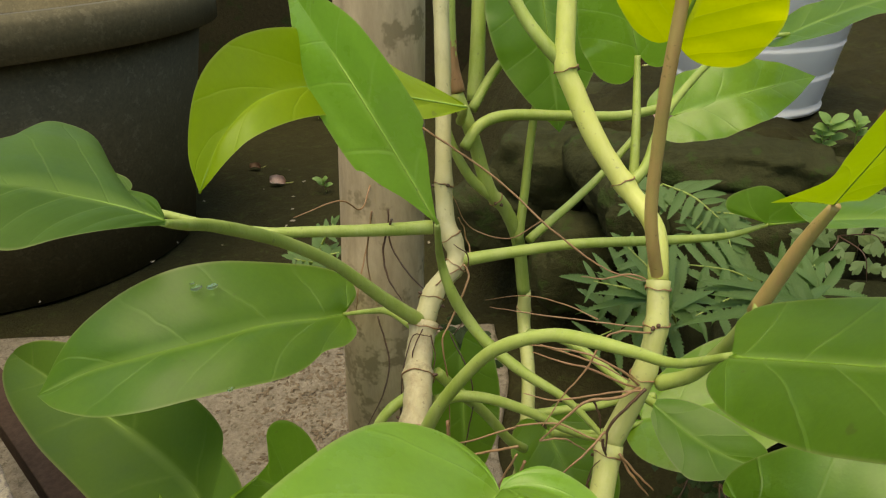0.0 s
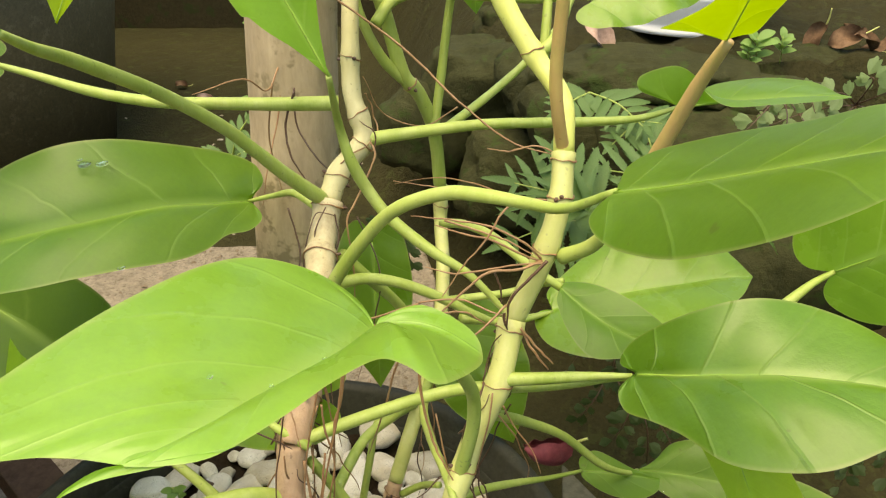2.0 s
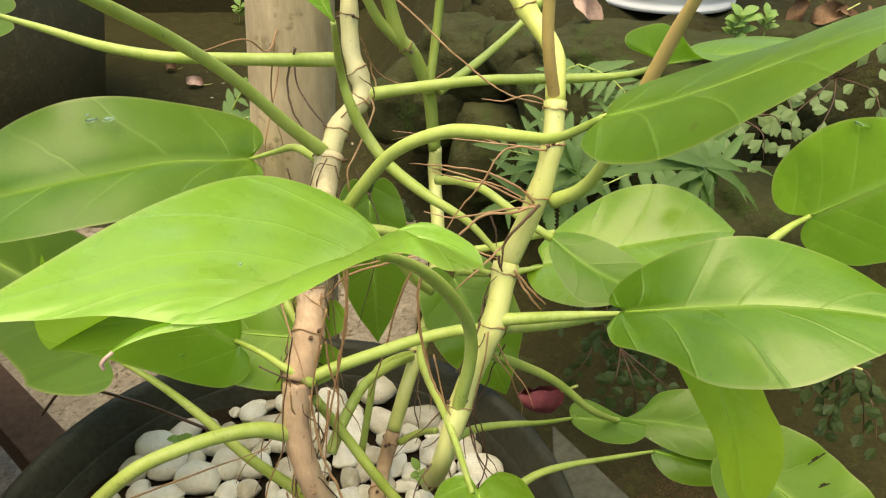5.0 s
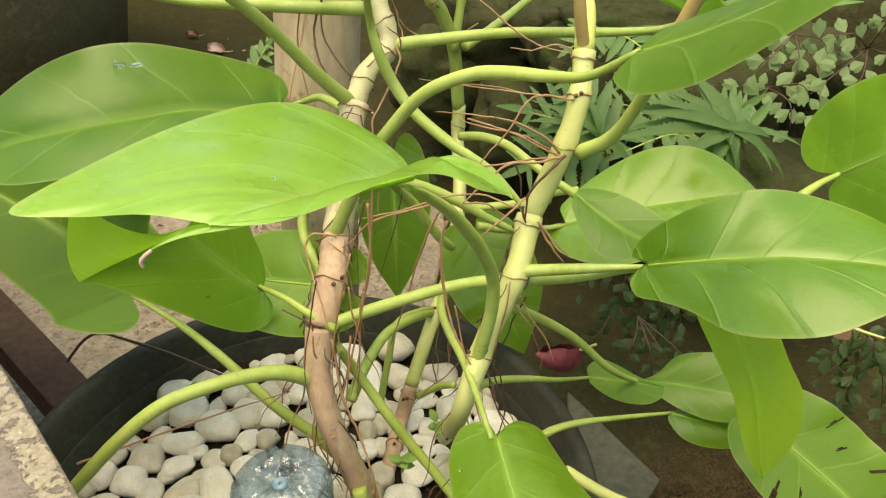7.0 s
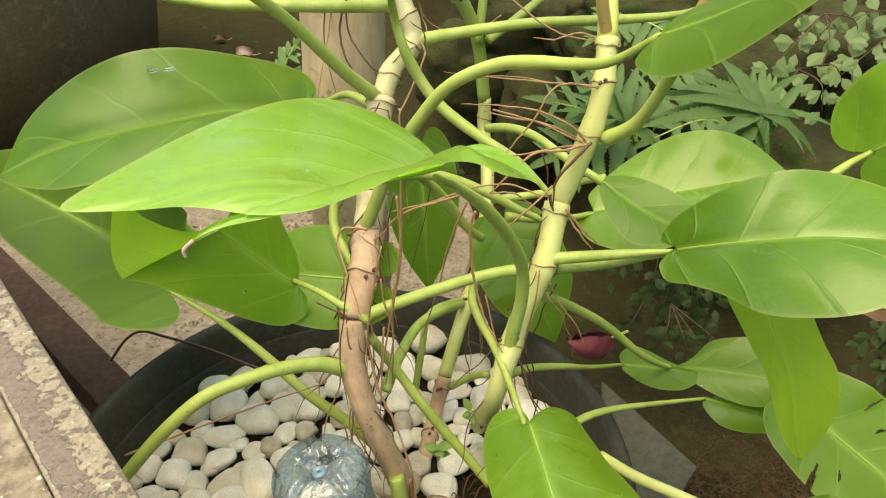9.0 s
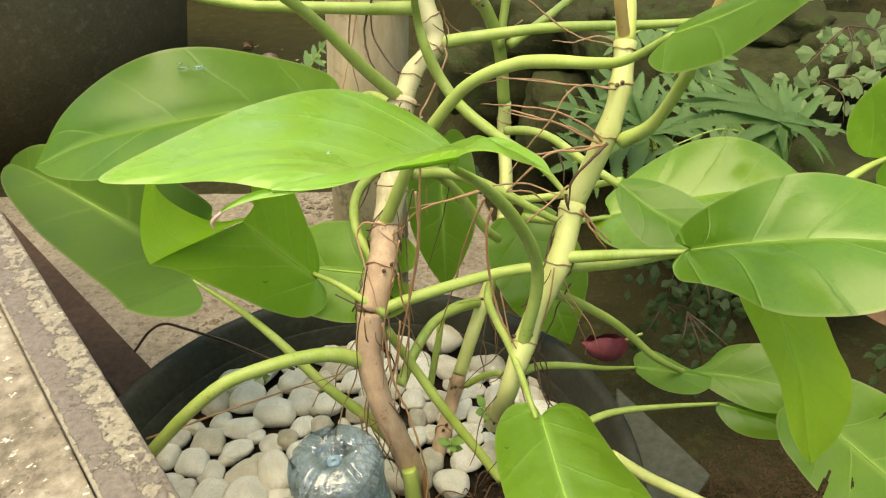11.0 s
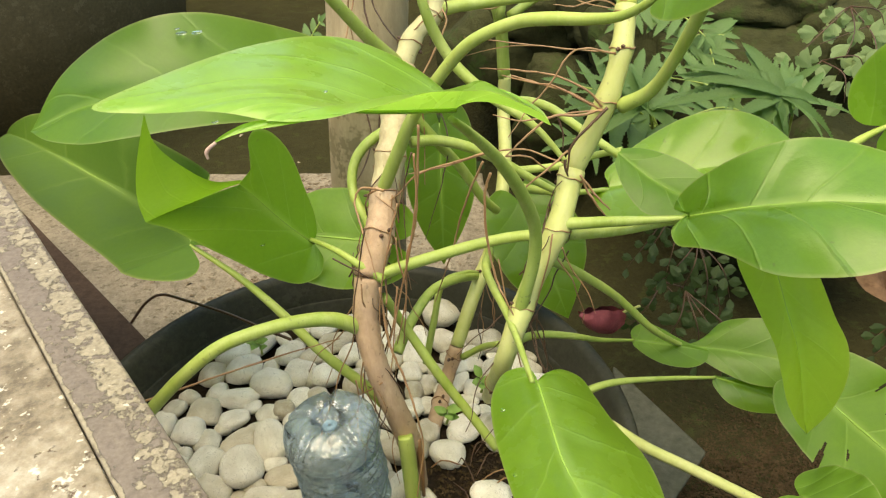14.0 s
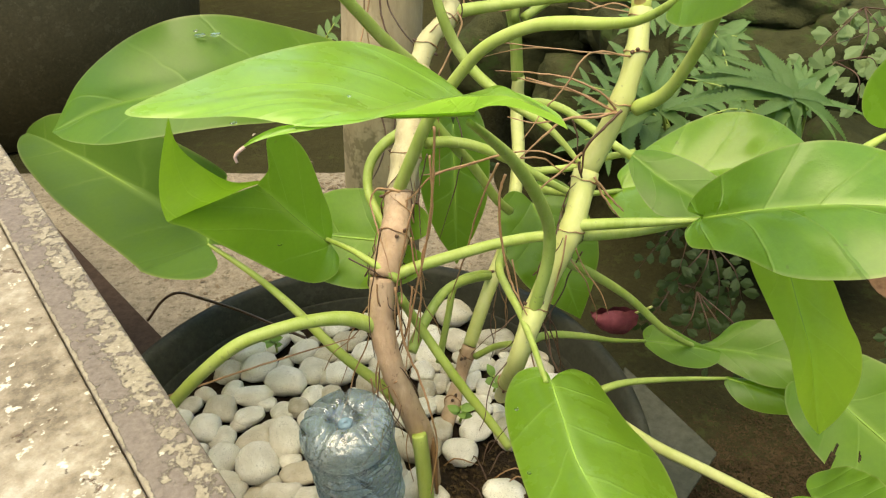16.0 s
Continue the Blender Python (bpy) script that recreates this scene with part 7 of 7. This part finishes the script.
maidenhair((0.680, 0.837, 0.072), [((0.597, 0.763, 0.044), 8), ((0.627, 0.742, 0.041), 8), ((0.692, 0.765, 0.059), 8), ((0.689, 0.718, 0.008), 7)], "maidenhair fern with shade put into its dark colour", 10, mat=MAIDEN_SHADED)
maidenhair((0.355, 0.934, 0.042), [((0.302, 0.878, 0.000), 9), ((0.363, 0.862, 0.033), 9), ((0.421, 0.883, 0.036), 8)], "maidenhair fern with shade put into its dark colour", 11, mat=MAIDEN_SHADED, size=0.018)
maidenhair((0.576, 1.072, 0.343), [((0.523, 1.019, 0.325), 5), ((0.586, 0.997, 0.307), 5), ((0.614, 1.022, 0.347), 5)], "pale maidenhair fern hanging from the bank", 12, size=0.025)
maidenhair((0.041, 0.917, 0.313), [((0.032, 0.873, 0.281), 9), ((0.011, 0.877, 0.313), 8), ((0.060, 0.873, 0.280), 8)], "maidenhair fern behind the stems with shade put into its colour", 13, mat=MAIDEN_SHADED, size=0.018)
maidenhair((0.388, 0.910, 0.132), [((0.358, 0.860, 0.078), 9), ((0.399, 0.860, 0.035), 9), ((0.431, 0.860, 0.067), 9), ((0.327, 0.860, 0.094), 9), ((0.433, 0.860, -0.010), 9)], "maidenhair fern with shade put into its dark colour", 60, mat=MAIDEN_SHADED, size=0.020)
maidenhair((0.621, 0.790, 0.130), [((0.573, 0.740, 0.095), 9), ((0.623, 0.740, 0.044), 9), ((0.640, 0.740, 0.084), 9), ((0.682, 0.740, 0.011), 9), ((0.623, 0.740, -0.004), 9)], "maidenhair fern with shade put into its dark colour", 61, mat=MAIDEN_SHADED, size=0.020)
maidenhair((0.362, 0.850, 0.086), [((0.329, 0.800, 0.035), 9), ((0.381, 0.800, -0.009), 9), ((0.438, 0.800, -0.044), 9), ((0.464, 0.800, -0.011), 9)], "maidenhair fern with shade put into its dark colour", 62, mat=MAIDEN_SHADED, size=0.020)
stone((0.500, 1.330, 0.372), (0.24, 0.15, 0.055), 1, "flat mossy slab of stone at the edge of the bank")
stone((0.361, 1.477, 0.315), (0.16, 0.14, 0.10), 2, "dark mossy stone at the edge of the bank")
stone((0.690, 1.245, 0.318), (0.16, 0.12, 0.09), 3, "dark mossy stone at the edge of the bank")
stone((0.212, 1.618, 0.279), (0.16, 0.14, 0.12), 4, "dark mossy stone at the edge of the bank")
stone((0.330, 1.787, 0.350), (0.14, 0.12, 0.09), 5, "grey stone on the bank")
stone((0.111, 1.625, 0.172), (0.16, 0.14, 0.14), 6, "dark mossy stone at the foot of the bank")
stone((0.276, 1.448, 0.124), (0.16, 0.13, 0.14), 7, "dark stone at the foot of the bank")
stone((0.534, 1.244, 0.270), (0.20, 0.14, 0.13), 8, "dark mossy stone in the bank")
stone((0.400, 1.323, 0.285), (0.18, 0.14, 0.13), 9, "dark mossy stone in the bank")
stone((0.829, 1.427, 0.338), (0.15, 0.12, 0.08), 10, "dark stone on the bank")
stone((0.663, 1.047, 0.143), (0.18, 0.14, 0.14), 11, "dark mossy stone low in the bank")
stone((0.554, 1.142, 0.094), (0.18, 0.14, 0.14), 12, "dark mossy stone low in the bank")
wilted_flower((0.185, 0.570, 0.2515))
litter("fallen_petal", (0.400, 1.400, 0.428), 0.072, PINK, "faded pink fallen petal on the stones", "petal", 2, 0.90, stalk=False, tilt=0.9)
litter("dry_leaf", (-0.655, 2.614, -0.089), 0.060, PINK, "faded pinkish dry leaf on the dark earth", "leaf", 3, 0.20, tilt=0.7)
for k, (x, y, size) in enumerate(((0.835, 1.430, 0.055), (0.870, 1.405, 0.060), (0.905, 1.397, 0.052), (0.888, 1.440, 0.048), (0.935, 1.415, 0.058))):
    litter("dry_leaf", (x, y, 0.412), size, DRY, "curled brown dead leaf on the earth", "leaf", 40 + k, 0.9 * k - 1.2, tilt=0.5 + 0.3 * (k % 2))
litter("dry_leaf", (0.465, 2.006, 0.412), 0.090, DRY, "curled brown dead leaf on the earth", "leaf", 6, 0.10, tilt=0.8)
litter("dry_leaf", (0.465, 0.629, 0.263), 0.070, DRY, "curled reddish brown dead leaf hanging on the bank", "leaf", 9, 0.50, tilt=0.9)
litter("dry_leaf", (-0.784, 2.792, -0.089), 0.045, DRY, "brown dead leaf on the dark earth", "leaf", 7, 0.10, tilt=0.5)
sprig((-0.457, 2.514, -0.101), 0.060, 6, "small green weed on the dark earth", 1)
sprig((-1.023, 2.130, -0.101), 0.050, 5, "small green weed on the dark earth", 2)
sprig((0.680, 1.340, 0.380), 0.060, 9, "small green seedling on the bank", 3)
sprig((0.728, 1.348, 0.388), 0.050, 7, "small green seedling on the bank", 4)
sprig((-0.660, 3.532, -0.100), 0.090, 7, "small green weed beside the post", 6)
sprig((0.660, 1.330, 0.378), 0.045, 7, "small green seedling on the bank", 7)
sprig((-0.154, 0.563, 0.221), 0.022, 6, "tiny weed between the pebbles", 8)
sprig((0.063, 0.503, 0.228), 0.022, 7, "tiny weed between the pebbles", 9)
sprig((0.032, 0.463, 0.230), 0.022, 6, "tiny weed between the pebbles", 10)
wire_v, wire_f = tube([(-0.334, 0.659, 0.183), (-0.311, 0.662, 0.210), (-0.286, 0.654, 0.227), (-0.253, 0.635, 0.234), (-0.205, 0.615, 0.233), (-0.158, 0.590, 0.232), (-0.125, 0.570, 0.234)], [0.0016, 0.0016], 7, 8)
tagged(new("bent_wire", mesh_of("bent_wire", wire_v, wire_f, ROOT_DARK)), "thin dark bent wire reaching over the rim of the pot", "wire")
flag = bmesh.new()
flag_top = [flag.verts.new(q) for q in ((0.265, 0.817, -0.020), (0.356, 0.652, -0.020), (0.284, 0.563, -0.020), (0.221, 0.563, -0.020))]
flag.faces.new(flag_top)
grown = bmesh.ops.extrude_face_region(flag, geom=flag.faces[:])
for v in grown["geom"]:
    if isinstance(v, bmesh.types.BMVert):
        v.co.z -= 0.07
        v.co.x, v.co.y = 0.29 + (v.co.x - 0.29) * 0.7, 0.66 + (v.co.y - 0.66) * 0.7
bmesh.ops.recalc_face_normals(flag, faces=flag.faces)
bmesh.ops.bevel(flag, geom=flag.edges[:], offset=0.004, segments=2, profile=0.5, affect="EDGES")
flag_me = bpy.data.meshes.new("flagstone")
flag.to_mesh(flag_me)
flag.free()
flag_me.materials.append(STONEFLAG)
tagged(new("flagstone", flag_me), "grey broken flagstone leaning by the pot", "stone")
drop((-0.199, 0.648, 0.5165), 0.0050)
drop((-0.186, 0.650, 0.5165), 0.0050)
drop((-0.203, 0.651, 0.5195), 0.0024)
drop((-0.157, 0.573, 0.465), 0.0030)
drop((0.368, 0.510, 0.556), 0.0060)
drop((-0.006, 0.287, 0.5975), 0.0011)
drop((0.012, 0.291, 0.5895), 0.0009)
drop((0.073, 0.370, 0.342), 0.0014)
drop((0.090, 0.335, 0.352), 0.0012)
drop((0.114, 0.298, 0.358), 0.0014)
drop((0.102, 0.323, 0.357), 0.0011)
drop((0.077, 0.308, 0.352), 0.0012)
drop((0.296, 0.569, 0.204), 0.0028)
drop((-0.102, 0.469, 0.411), 0.0018)
drop((0.026, 0.318, 0.5785), 0.0008)
drop((0.265, 0.473, 0.464), 0.0012)
